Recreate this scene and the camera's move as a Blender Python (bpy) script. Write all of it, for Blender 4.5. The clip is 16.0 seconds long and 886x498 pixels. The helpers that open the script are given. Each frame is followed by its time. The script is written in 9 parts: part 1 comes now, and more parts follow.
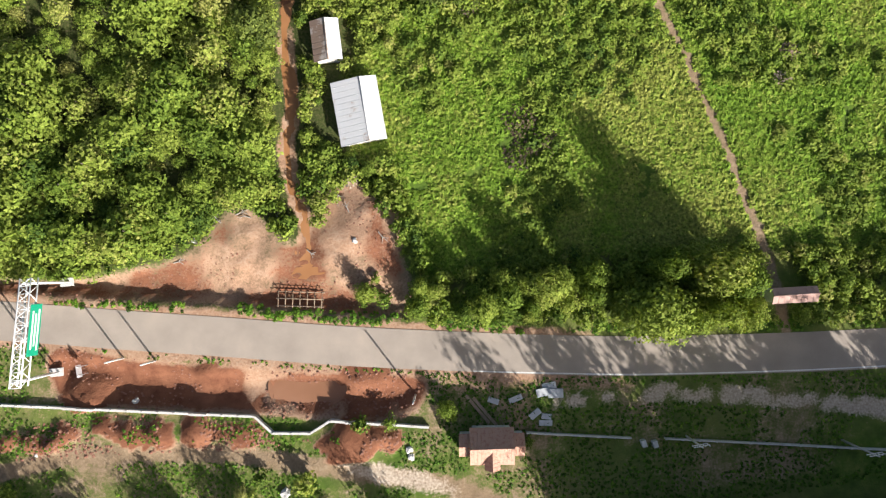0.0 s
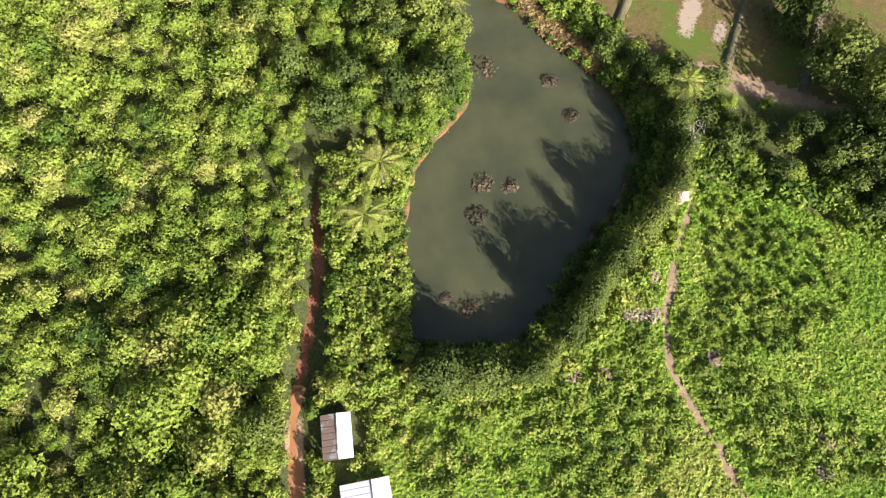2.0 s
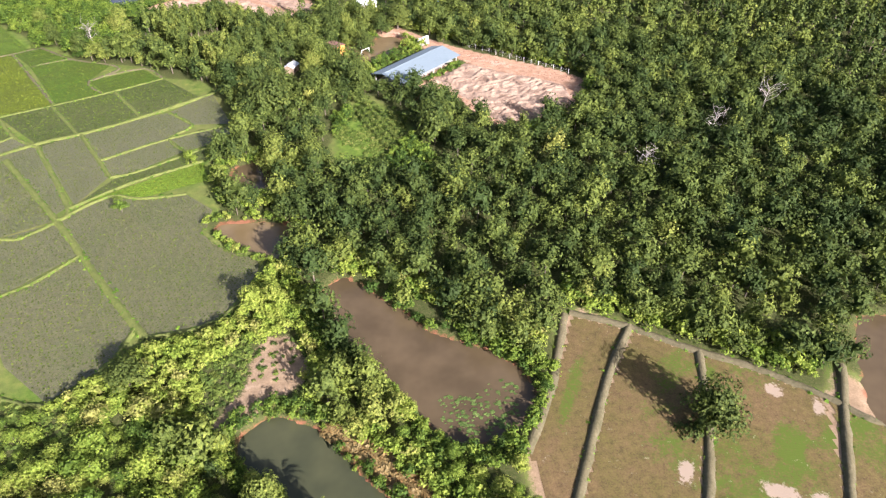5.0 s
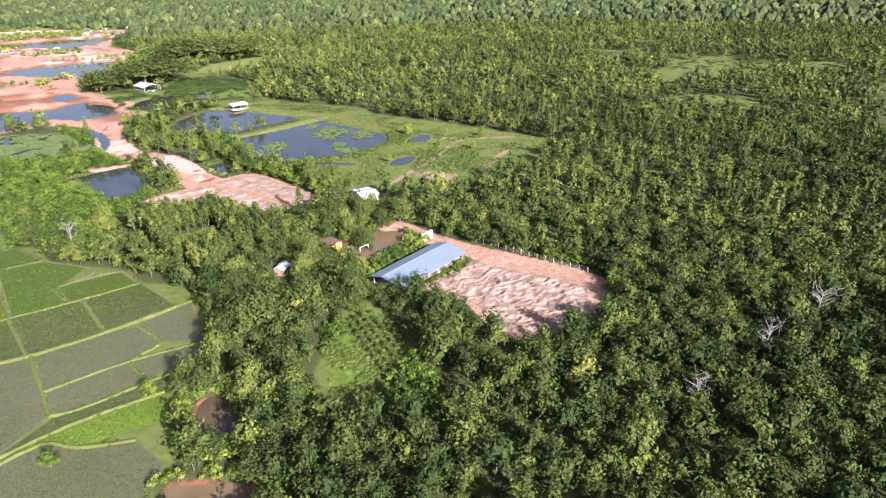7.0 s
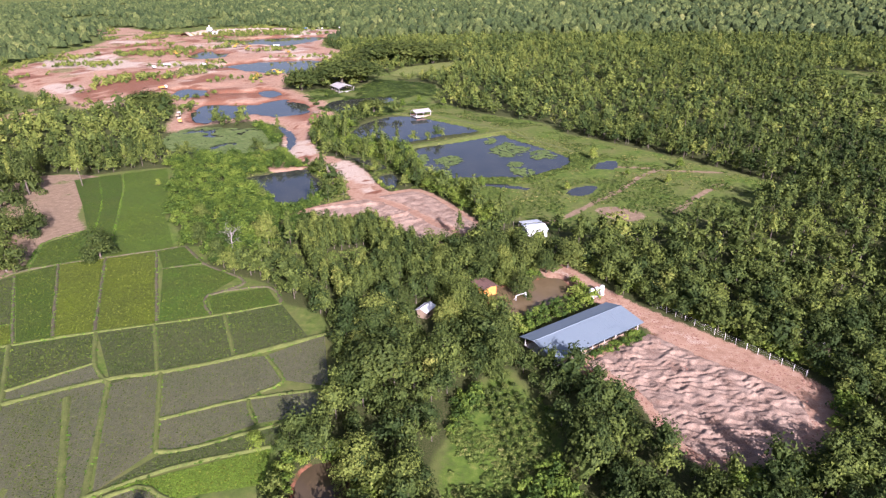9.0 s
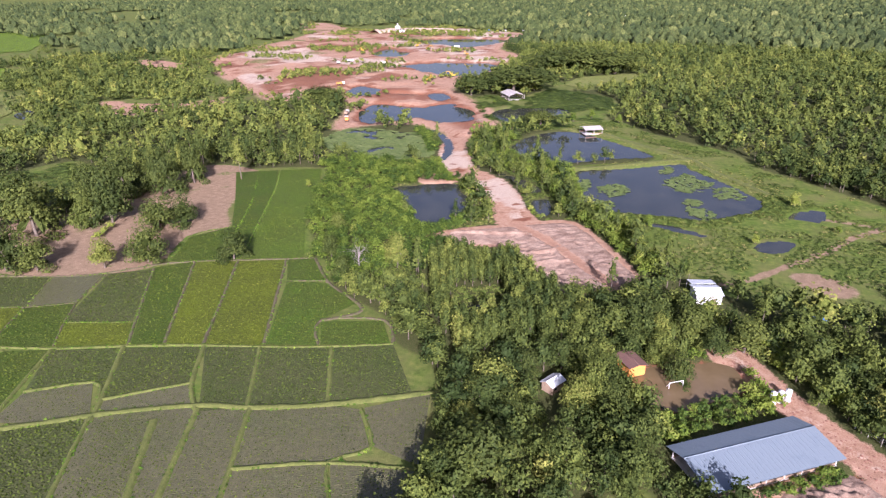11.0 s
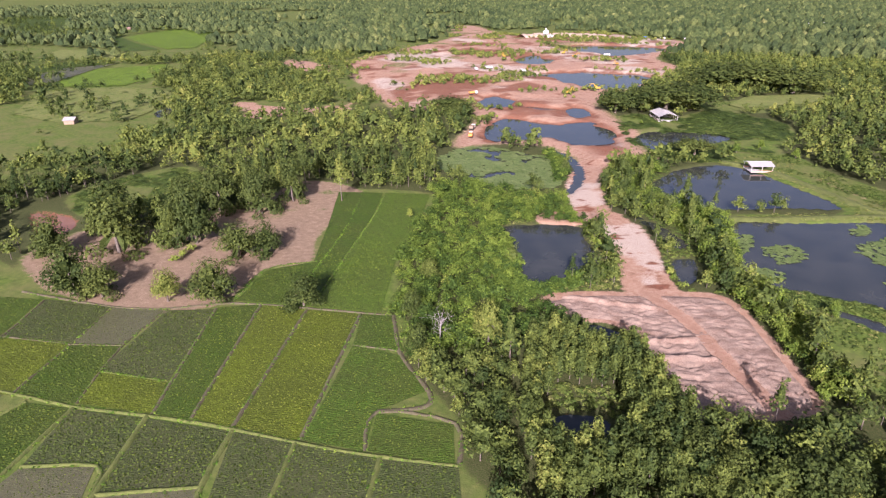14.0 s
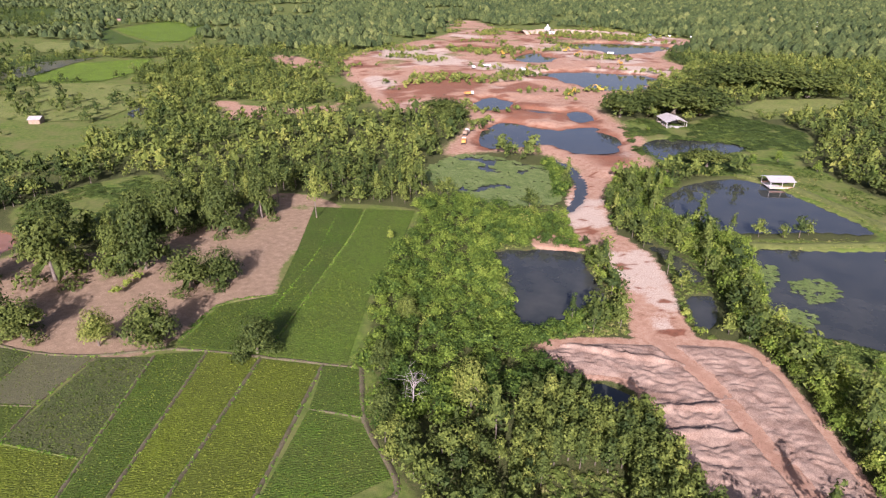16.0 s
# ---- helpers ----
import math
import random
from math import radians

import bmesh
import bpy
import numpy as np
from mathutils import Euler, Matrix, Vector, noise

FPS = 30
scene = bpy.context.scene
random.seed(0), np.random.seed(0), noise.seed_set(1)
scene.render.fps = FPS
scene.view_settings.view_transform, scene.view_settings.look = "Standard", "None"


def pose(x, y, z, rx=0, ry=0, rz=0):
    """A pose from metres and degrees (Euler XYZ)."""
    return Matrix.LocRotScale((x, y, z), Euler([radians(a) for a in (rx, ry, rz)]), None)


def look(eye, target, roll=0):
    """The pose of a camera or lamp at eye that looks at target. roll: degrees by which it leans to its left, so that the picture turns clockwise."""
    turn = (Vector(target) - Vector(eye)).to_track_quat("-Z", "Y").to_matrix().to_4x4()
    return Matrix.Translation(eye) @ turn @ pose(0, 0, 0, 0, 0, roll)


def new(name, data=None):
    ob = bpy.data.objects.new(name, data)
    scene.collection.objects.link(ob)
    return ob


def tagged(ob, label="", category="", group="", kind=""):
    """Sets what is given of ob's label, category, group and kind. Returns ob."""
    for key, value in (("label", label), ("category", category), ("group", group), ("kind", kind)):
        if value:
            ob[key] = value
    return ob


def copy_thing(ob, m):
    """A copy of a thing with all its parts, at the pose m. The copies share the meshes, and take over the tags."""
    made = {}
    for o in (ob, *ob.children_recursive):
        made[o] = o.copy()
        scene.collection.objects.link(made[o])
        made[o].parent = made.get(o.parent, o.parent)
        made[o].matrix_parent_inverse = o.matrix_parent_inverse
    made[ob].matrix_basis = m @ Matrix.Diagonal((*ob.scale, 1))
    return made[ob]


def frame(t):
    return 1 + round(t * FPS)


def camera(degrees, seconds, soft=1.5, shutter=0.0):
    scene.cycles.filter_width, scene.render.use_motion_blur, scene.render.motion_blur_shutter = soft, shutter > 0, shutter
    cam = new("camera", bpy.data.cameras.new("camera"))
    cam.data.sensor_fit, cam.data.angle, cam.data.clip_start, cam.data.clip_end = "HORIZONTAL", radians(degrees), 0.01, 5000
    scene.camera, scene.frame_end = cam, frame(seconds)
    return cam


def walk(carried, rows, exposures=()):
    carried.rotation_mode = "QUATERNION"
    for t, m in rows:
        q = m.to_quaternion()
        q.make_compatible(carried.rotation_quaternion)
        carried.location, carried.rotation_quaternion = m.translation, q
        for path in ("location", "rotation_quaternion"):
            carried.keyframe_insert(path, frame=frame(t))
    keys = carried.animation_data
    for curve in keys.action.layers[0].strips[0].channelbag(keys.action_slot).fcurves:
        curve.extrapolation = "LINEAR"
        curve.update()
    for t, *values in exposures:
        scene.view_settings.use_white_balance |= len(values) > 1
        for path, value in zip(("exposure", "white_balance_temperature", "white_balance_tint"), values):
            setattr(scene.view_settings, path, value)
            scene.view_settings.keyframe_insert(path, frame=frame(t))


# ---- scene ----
cam = camera(70.3, 16.0, 1.3)
PATH = [
    (0, (0.903, -3.29, 91.701), (0.877, -3.221, 89.703), -25.8),
    (0.5, (0.978, 3.772, 91.764), (0.959, 3.963, 89.773), -11.2),
    (1, (1.08, 11.015, 91.802), (1.074, 11.353, 89.831), -6.7),
    (1.5, (1.174, 18.526, 91.801), (1.184, 19.016, 89.862), -4.6),
    (1.7, (1.216, 21.59, 91.794), (1.234, 22.15, 89.874), -4.0),
    (2, (1.278, 26.216, 91.791), (1.309, 26.865, 89.9), -3.1),
    (2.5, (1.418, 33.896, 91.78), (1.47, 34.704, 89.951), -2.2),
    (2.7, (1.503, 36.943, 91.774), (1.565, 37.818, 89.977), -1.9),
    (3, (1.693, 41.474, 91.762), (1.765, 42.439, 90.012), -1.7),
    (3.4, (2.036, 47.485, 91.735), (2.121, 48.569, 90.057), -1.4),
    (3.5, (2.127, 48.992, 91.732), (2.218, 50.11, 90.076), -1.3),
    (4, (2.606, 56.556, 91.692), (2.714, 57.819, 90.145), -1.1),
    (4.5, (3.101, 64.119, 91.684), (3.226, 65.519, 90.262), -1.0),
    (5, (3.69, 71.752, 91.668), (3.833, 73.296, 90.405), -0.8),
    (5.2, (3.965, 74.886, 91.655), (4.115, 76.488, 90.467), -0.8),
    (7.3, (7.284, 108.716, 91.185), (7.439, 110.528, 90.353), -1.8),
    (7.5, (7.626, 111.938, 91.173), (7.714, 113.757, 90.345), -1.7),
    (8, (8.476, 119.98, 91.183), (8.401, 121.8, 90.358), -1.7),
    (8.5, (9.247, 128.064, 91.229), (9.014, 129.873, 90.407), -1.6),
    (9, (9.831, 136.207, 91.288), (9.443, 137.99, 90.47), -1.6),
    (9.5, (10.049, 144.33, 91.324), (9.511, 146.076, 90.509), -1.5),
    (10, (9.708, 152.329, 91.321), (9.032, 154.028, 90.51), -1.5),
    (10.2, (9.27, 155.394, 91.324), (8.553, 157.075, 90.514), -1.5),
    (12.3, (1.481, 186.304, 91.476), (0.428, 187.805, 90.676), -0.3),
    (12.5, (0.521, 189.277, 91.48), (-0.556, 190.76, 90.679), -0.7),
    (13, (-2.379, 196.816, 91.502), (-3.517, 198.254, 90.704), -0.6),
    (13.5, (-5.772, 204.316, 91.507), (-6.962, 205.712, 90.71), -0.6),
    (14, (-9.549, 211.714, 91.5), (-10.761, 213.092, 90.705), -0.6),
    (14.5, (-13.535, 218.855, 91.422), (-14.748, 220.234, 90.63), -0.6),
    (15, (-17.608, 225.664, 91.237), (-18.821, 227.042, 90.443), -0.6),
    (15.5, (-21.666, 232.155, 90.988), (-22.877, 233.53, 90.187), -0.5),
    (16, (-25.677, 238.396, 90.822), (-26.883, 239.77, 90.012), -0.0),
]
walk(cam, [(t, look(eye, target, roll)) for t, eye, target, roll in PATH],
     [(0, 1.08, 6250, 12), (1.0, 1.36, 6250, 14), (2.0, 1.6, 6250, 17), (3.5, 1.66, 6150, 21), (5, 1.7, 6050, 24), (7.5, 1.5, 5700, 32), (8.5, 1.28, 5700, 36), (10, 1.16, 5700, 38), (12.5, 1.1, 5750, 40), (16, 1.05, 5900, 37)])

# ---------- light ----------
SUN_ELEV, SUN_AZ = radians(26), radians(147.3)
world = bpy.data.worlds.new("sky")
scene.world = world
world.use_nodes = True
wn = world.node_tree.nodes
sky = wn.new("ShaderNodeTexSky")
sky.sky_type, sky.sun_disc = "NISHITA", False
sky.sun_elevation, sky.sun_rotation = SUN_ELEV, SUN_AZ
sky.dust_density, sky.ozone_density = 4.0, 0.6
wn["Background"].inputs["Strength"].default_value = 0.058
world.node_tree.links.new(sky.outputs[0], wn["Background"].inputs["Color"])
sun = new("sun", bpy.data.lights.new("sun", "SUN"))
sun.data.energy, sun.data.angle, sun.data.color = 5.0, radians(0.55), (1.0, 0.94, 0.86)
sun.matrix_world = look((300 * math.sin(SUN_AZ) * math.cos(SUN_ELEV), 300 * math.cos(SUN_AZ) * math.cos(SUN_ELEV),
                         300 * math.sin(SUN_ELEV)), (0, 0, 0))

# ---------- small tools ----------
rng = np.random.default_rng(7)


def vnoise(x, y, scale, seed=0):
    """Smooth value noise, 0 to 1, with features of that many metres."""
    x, y = np.asarray(x, float) / scale, np.asarray(y, float) / scale
    xi, yi = np.floor(x).astype(np.int64), np.floor(y).astype(np.int64)
    fx, fy = x - xi, y - yi
    fx, fy = fx * fx * (3 - 2 * fx), fy * fy * (3 - 2 * fy)

    def cell(a, b):
        n = (a * 374761393 + b * 668265263 + seed * 974634777) & 0x7FFFFFFF
        n = ((n ^ (n >> 13)) * 1274126177) & 0x7FFFFFFF
        return ((n ^ (n >> 16)) & 0xFFFF) / 65535.0
    a, b, c, d = cell(xi, yi), cell(xi + 1, yi), cell(xi, yi + 1), cell(xi + 1, yi + 1)
    return (a * (1 - fx) + b * fx) * (1 - fy) + (c * (1 - fx) + d * fx) * fy


def fnoise(x, y, scale, seed=0):
    return 0.55 * vnoise(x, y, scale, seed) + 0.3 * vnoise(x, y, scale / 2.3, seed + 1) + 0.15 * vnoise(x, y, scale / 5, seed + 2)


def smooth_ring(pts, n=4, closed=True):
    """A Catmull-Rom curve through the corners of a plan outline."""
    p, out, k = [np.array(q, float) for q in pts], [], len(pts)
    for i in range(k if closed else k - 1):
        if closed:
            a, b, c, d = p[i - 1], p[i], p[(i + 1) % k], p[(i + 2) % k]
        else:
            a, b, c, d = p[max(i - 1, 0)], p[i], p[i + 1], p[min(i + 2, k - 1)]
        for j in range(n):
            t = j / n
            out.append(0.5 * (2 * b + (c - a) * t + (2 * a - 5 * b + 4 * c - d) * t * t + (3 * b - a - 3 * c + d) * t ** 3))
    if not closed:
        out.append(p[-1])
    return np.array(out)


def inside(x, y, ring):
    """How far each place lies inside a ring: metres, negative outside."""
    ring = np.asarray(ring, float)
    odd, best = np.zeros(x.shape, bool), np.full(x.shape, 1e12)
    for (ax, ay), (bx, by) in zip(ring, np.roll(ring, -1, 0)):
        ex, ey = bx - ax, by - ay
        u = np.clip(((x - ax) * ex + (y - ay) * ey) / (ex * ex + ey * ey + 1e-9), 0, 1)
        best = np.minimum(best, (x - ax - u * ex) ** 2 + (y - ay - u * ey) ** 2)
        if ay != by:
            odd ^= ((ay > y) != (by > y)) & (x < ex * (y - ay) / (by - ay) + ax)
    return np.where(odd, 1, -1) * np.sqrt(best)


def beside(x, y, line):
    """The distance of each place from a line of points."""
    line, best = np.asarray(line, float), np.full(x.shape, 1e12)
    for (ax, ay), (bx, by) in zip(line[:-1], line[1:]):
        ex, ey = bx - ax, by - ay
        u = np.clip(((x - ax) * ex + (y - ay) * ey) / (ex * ex + ey * ey + 1e-9), 0, 1)
        best = np.minimum(best, (x - ax - u * ex) ** 2 + (y - ay - u * ey) ** 2)
    return np.sqrt(best)


def step(lo, hi, v):
    t = np.clip((v - lo) / (hi - lo), 0, 1)
    return t * t * (3 - 2 * t)


def quick_mesh(name, verts, faces, mat=None, tone=None, smooth=False):
    """A mesh from arrays; faces all have the same number of corners. tone: a colour attribute a vertex."""
    verts, faces = np.asarray(verts, np.float32), np.asarray(faces, np.int32)
    me = bpy.data.meshes.new(name)
    n, k = faces.shape
    me.vertices.add(len(verts))
    me.vertices.foreach_set("co", verts.ravel())
    me.loops.add(n * k)
    me.loops.foreach_set("vertex_index", faces.ravel())
    me.polygons.add(n)
    me.polygons.foreach_set("loop_start", np.arange(0, n * k, k, dtype=np.int32))
    me.polygons.foreach_set("loop_total", np.full(n, k, np.int32))
    if smooth:
        me.polygons.foreach_set("use_smooth", np.ones(n, bool))
    me.update(calc_edges=True)
    for key, values in (tone or {}).items():
        at = me.attributes.new(key, "FLOAT_COLOR", "POINT")
        full = np.ones((len(verts), 4), np.float32)
        full[:, :values.shape[1]] = values
        at.data.foreach_set("color", full.ravel())
    if mat:
        me.materials.append(mat)
    return me


def part(name, shape, mat, parent=None, label=""):
    """Links a bmesh or a mesh as one object, under a thing or a part."""
    if isinstance(shape, bmesh.types.BMesh):
        me = bpy.data.meshes.new(name)
        shape.to_mesh(me)
        shape.free()
    else:
        me = shape
    if mat and not me.materials:
        me.materials.append(mat)
    ob = new(name, me)
    ob.parent = parent
    return tagged(ob, label)


# ---------- materials ----------
def material(name, rough=0.8):
    m = bpy.data.materials.new(name)
    m.use_nodes = True
    b = m.node_tree.nodes["Principled BSDF"]
    b.inputs["Roughness"].default_value = rough
    b.inputs["Specular IOR Level"].default_value = 0.3
    return m, m.node_tree.nodes, m.node_tree.links, b


def texture(nodes, links, scale, detail=4.0, kind="noise", rough=0.6):
    co = nodes.new("ShaderNodeNewGeometry")
    tx = nodes.new("ShaderNodeTexNoise" if kind == "noise" else "ShaderNodeTexVoronoi")
    tx.inputs["Scale"].default_value = 1.0 / scale
    if kind == "noise":
        tx.inputs["Detail"].default_value = detail
        tx.inputs["Roughness"].default_value = rough
    links.new(co.outputs["Position"], tx.inputs["Vector"])
    return tx.outputs["Fac"] if kind == "noise" else tx.outputs["Distance"]


def ramp(nodes, links, fac, stops):
    r = nodes.new("ShaderNodeValToRGB")
    while len(r.color_ramp.elements) < len(stops):
        r.color_ramp.elements.new(0.5)
    for e, (p, c) in zip(r.color_ramp.elements, stops):
        e.position, e.color = p, (*c, 1) if len(c) == 3 else c
    links.new(fac, r.inputs[0])
    return r.outputs[0]


def blend(nodes, links, fac, a, b, how="MIX"):
    m = nodes.new("ShaderNodeMix")
    m.data_type, m.blend_type = "RGBA", how
    for socket, value in ((m.inputs["Factor"], fac), (m.inputs["A"], a), (m.inputs["B"], b)):
        if hasattr(value, "links"):
            links.new(value, socket)
        elif isinstance(value, (int, float)):
            socket.default_value = value
        else:
            socket.default_value = (*value, 1)
    return m.outputs["Result"]


def calc(nodes, links, how, a, b=0.0, clamp=False):
    m = nodes.new("ShaderNodeMath")
    m.operation, m.use_clamp = how, clamp
    for socket, value in zip(m.inputs, (a, b)):
        if hasattr(value, "links"):
            links.new(value, socket)
        else:
            socket.default_value = value
    return m.outputs[0]


def relief(nodes, links, bsdf, height, strength=0.5, distance=0.1):
    bump = nodes.new("ShaderNodeBump")
    bump.inputs["Strength"].default_value, bump.inputs["Distance"].default_value = strength, distance
    links.new(height, bump.inputs["Height"])
    links.new(bump.outputs[0], bsdf.inputs["Normal"])


def grained(name, dark, light, grain=0.15, patch=3.0, rough=0.85, bump=0.4, spec=0.3, metal=0.0):
    """A surface of two tones that vary in patches and in grain."""
    m, n, l, b = material(name, rough)
    fine, wide = texture(n, l, grain, 5), texture(n, l, patch, 3)
    mixed = calc(n, l, "ADD", calc(n, l, "MULTIPLY", fine, 0.5), calc(n, l, "MULTIPLY", wide, 0.5))
    col = ramp(n, l, mixed, ((0.32, dark), (0.68, light)))
    l.new(col, b.inputs["Base Color"])
    b.inputs["Specular IOR Level"].default_value, b.inputs["Metallic"].default_value = spec, metal
    if bump:
        relief(n, l, b, fine, bump, grain * 0.5)
    return m


def foliage(name, stops, through_light=0.35, spread=0.65):
    """Leaves: tone.r is the tree's tint, tone.g the leaf's; each object adds its own."""
    m, n, l, b = material(name, 0.7)
    b.inputs["Specular IOR Level"].default_value = 0.14
    at = n.new("ShaderNodeAttribute")
    at.attribute_name = "tone"
    parts = n.new("ShaderNodeSeparateColor")
    l.new(at.outputs["Color"], parts.inputs[0])
    info = n.new("ShaderNodeObjectInfo")
    tint = calc(n, l, "ADD", parts.outputs[0], calc(n, l, "MULTIPLY", calc(n, l, "SUBTRACT", info.outputs["Random"], 0.5), spread))
    tint = calc(n, l, "ADD", tint, calc(n, l, "MULTIPLY", calc(n, l, "SUBTRACT", parts.outputs[1], 0.5), 0.34), True)
    leafy = texture(n, l, 0.42, 5)
    col = blend(n, l, 1.0, ramp(n, l, tint, stops), ramp(n, l, leafy, ((0.32, (0.5, 0.54, 0.5)), (0.66, (1.5, 1.46, 1.35)))), "MULTIPLY")
    relief(n, l, b, leafy, 0.4, 0.3)
    l.new(col, b.inputs["Base Color"])
    tr = n.new("ShaderNodeBsdfTranslucent")
    warm = blend(n, l, 1.0, col, (1.0, 0.95, 0.55), "MULTIPLY")
    l.new(warm, tr.inputs["Color"])
    mix = n.new("ShaderNodeMixShader")
    mix.inputs[0].default_value = through_light
    l.new(b.outputs[0], mix.inputs[1])
    l.new(tr.outputs[0], mix.inputs[2])
    l.new(mix.outputs[0], n["Material Output"].inputs["Surface"])
    return m


M_leaf = foliage("leaves_broad", ((0, (0.0457, 0.087, 0.0163)), (0.3, (0.122, 0.189, 0.0266)), (0.6, (0.191, 0.257, 0.0407)), (0.85, (0.236, 0.286, 0.0555)), (1, (0.274, 0.283, 0.0814))), 0.3)
M_leaf_dark = foliage("leaves_dark", ((0, (0.0293, 0.0512, 0.013)), (0.35, (0.0732, 0.103, 0.0224)), (0.65, (0.133, 0.169, 0.0334)), (1, (0.216, 0.23, 0.0548))), 0.18)
M_leaf_deep = foliage("leaves_deep", ((0, (0.0218, 0.0402, 0.0101)), (0.35, (0.0512, 0.0747, 0.0169)), (0.65, (0.0959, 0.123, 0.0253)), (1, (0.171, 0.182, 0.0451))), 0.15, 0.3)
M_weed = foliage("weeds", ((0, (0.042, 0.098, 0.011)), (0.4, (0.098, 0.2, 0.02)), (0.75, (0.178, 0.286, 0.032)), (1, (0.3, 0.33, 0.075))), 0.3)
M_brush = foliage("dead_brush", ((0.0, (0.03, 0.026, 0.018)), (1.0, (0.11, 0.082, 0.052))), 0.05)
M_rice = foliage("rice_leaves", ((0, (0.045, 0.075, 0.015)), (0.4, (0.0825, 0.12, 0.0195)), (0.75, (0.128, 0.165, 0.0225)), (1, (0.18, 0.195, 0.0375))), 0.3)
M_grass = foliage("rough_grass", ((0.0, (0.05, 0.085, 0.02)), (0.4, (0.095, 0.145, 0.03)), (0.75, (0.16, 0.205, 0.045)), (1.0, (0.25, 0.25, 0.09))), 0.3)
M_dry = foliage("dry_twigs", ((0, (0.112, 0.0651, 0.0248)), (0.5, (0.186, 0.136, 0.0558)), (1, (0.26, 0.211, 0.112))), 0.1)
def canopy():
    # stops lightened overall: distance haze put into the leaf colour
    m = foliage("far_canopy", ((0, (0.0298, 0.0498, 0.0199)), (0.4, (0.0597, 0.0846, 0.0298)), (0.7, (0.109, 0.135, 0.0477)), (1, (0.199, 0.208, 0.0846))), 0.1)
    n, l = m.node_tree.nodes, m.node_tree.links
    b = n["Principled BSDF"]
    clump = texture(n, l, 2.2, 4)
    old = b.inputs["Base Color"].links[0].from_socket
    l.new(blend(n, l, 1.0, old, ramp(n, l, clump, ((0.3, (0.45, 0.5, 0.45)), (0.65, (1.5, 1.45, 1.3)))), "MULTIPLY"), b.inputs["Base Color"])
    relief(n, l, b, clump, 1.0, 2.0)
    return m


M_canopy = canopy()
M_bark = grained("bark", (0.065, 0.05, 0.036), (0.21, 0.18, 0.14), 0.1, 0.8)


def water(name, deep, silt, rough=0.08):
    m, n, l, b = material(name, rough)
    wide = texture(n, l, 9.0, 3)
    l.new(ramp(n, l, wide, ((0.35, deep), (0.7, silt))), b.inputs["Base Color"])
    b.inputs["Specular IOR Level"].default_value = 0.75
    b.inputs["IOR"].default_value = 1.33
    relief(n, l, b, texture(n, l, 0.7, 2), 0.06, 0.05)
    return m


M_water = water("green_pond_water", (0.04, 0.046, 0.024), (0.066, 0.07, 0.034))
M_water_brown = water("brown_pond_water", (0.07, 0.052, 0.028), (0.105, 0.078, 0.043))
M_water_grey = water("grey_pond_water", (0.03, 0.035, 0.03), (0.052, 0.056, 0.045), 0.05)
M_water_tan = water("tan_muddy_water", (0.13, 0.095, 0.045), (0.175, 0.13, 0.07), 0.12)
M_water_red = water("red_muddy_water", (0.21, 0.10, 0.052), (0.28, 0.145, 0.085), 0.2)


M_water_orange = water("orange_muddy_water", (0.27, 0.125, 0.05), (0.36, 0.18, 0.08), 0.2)


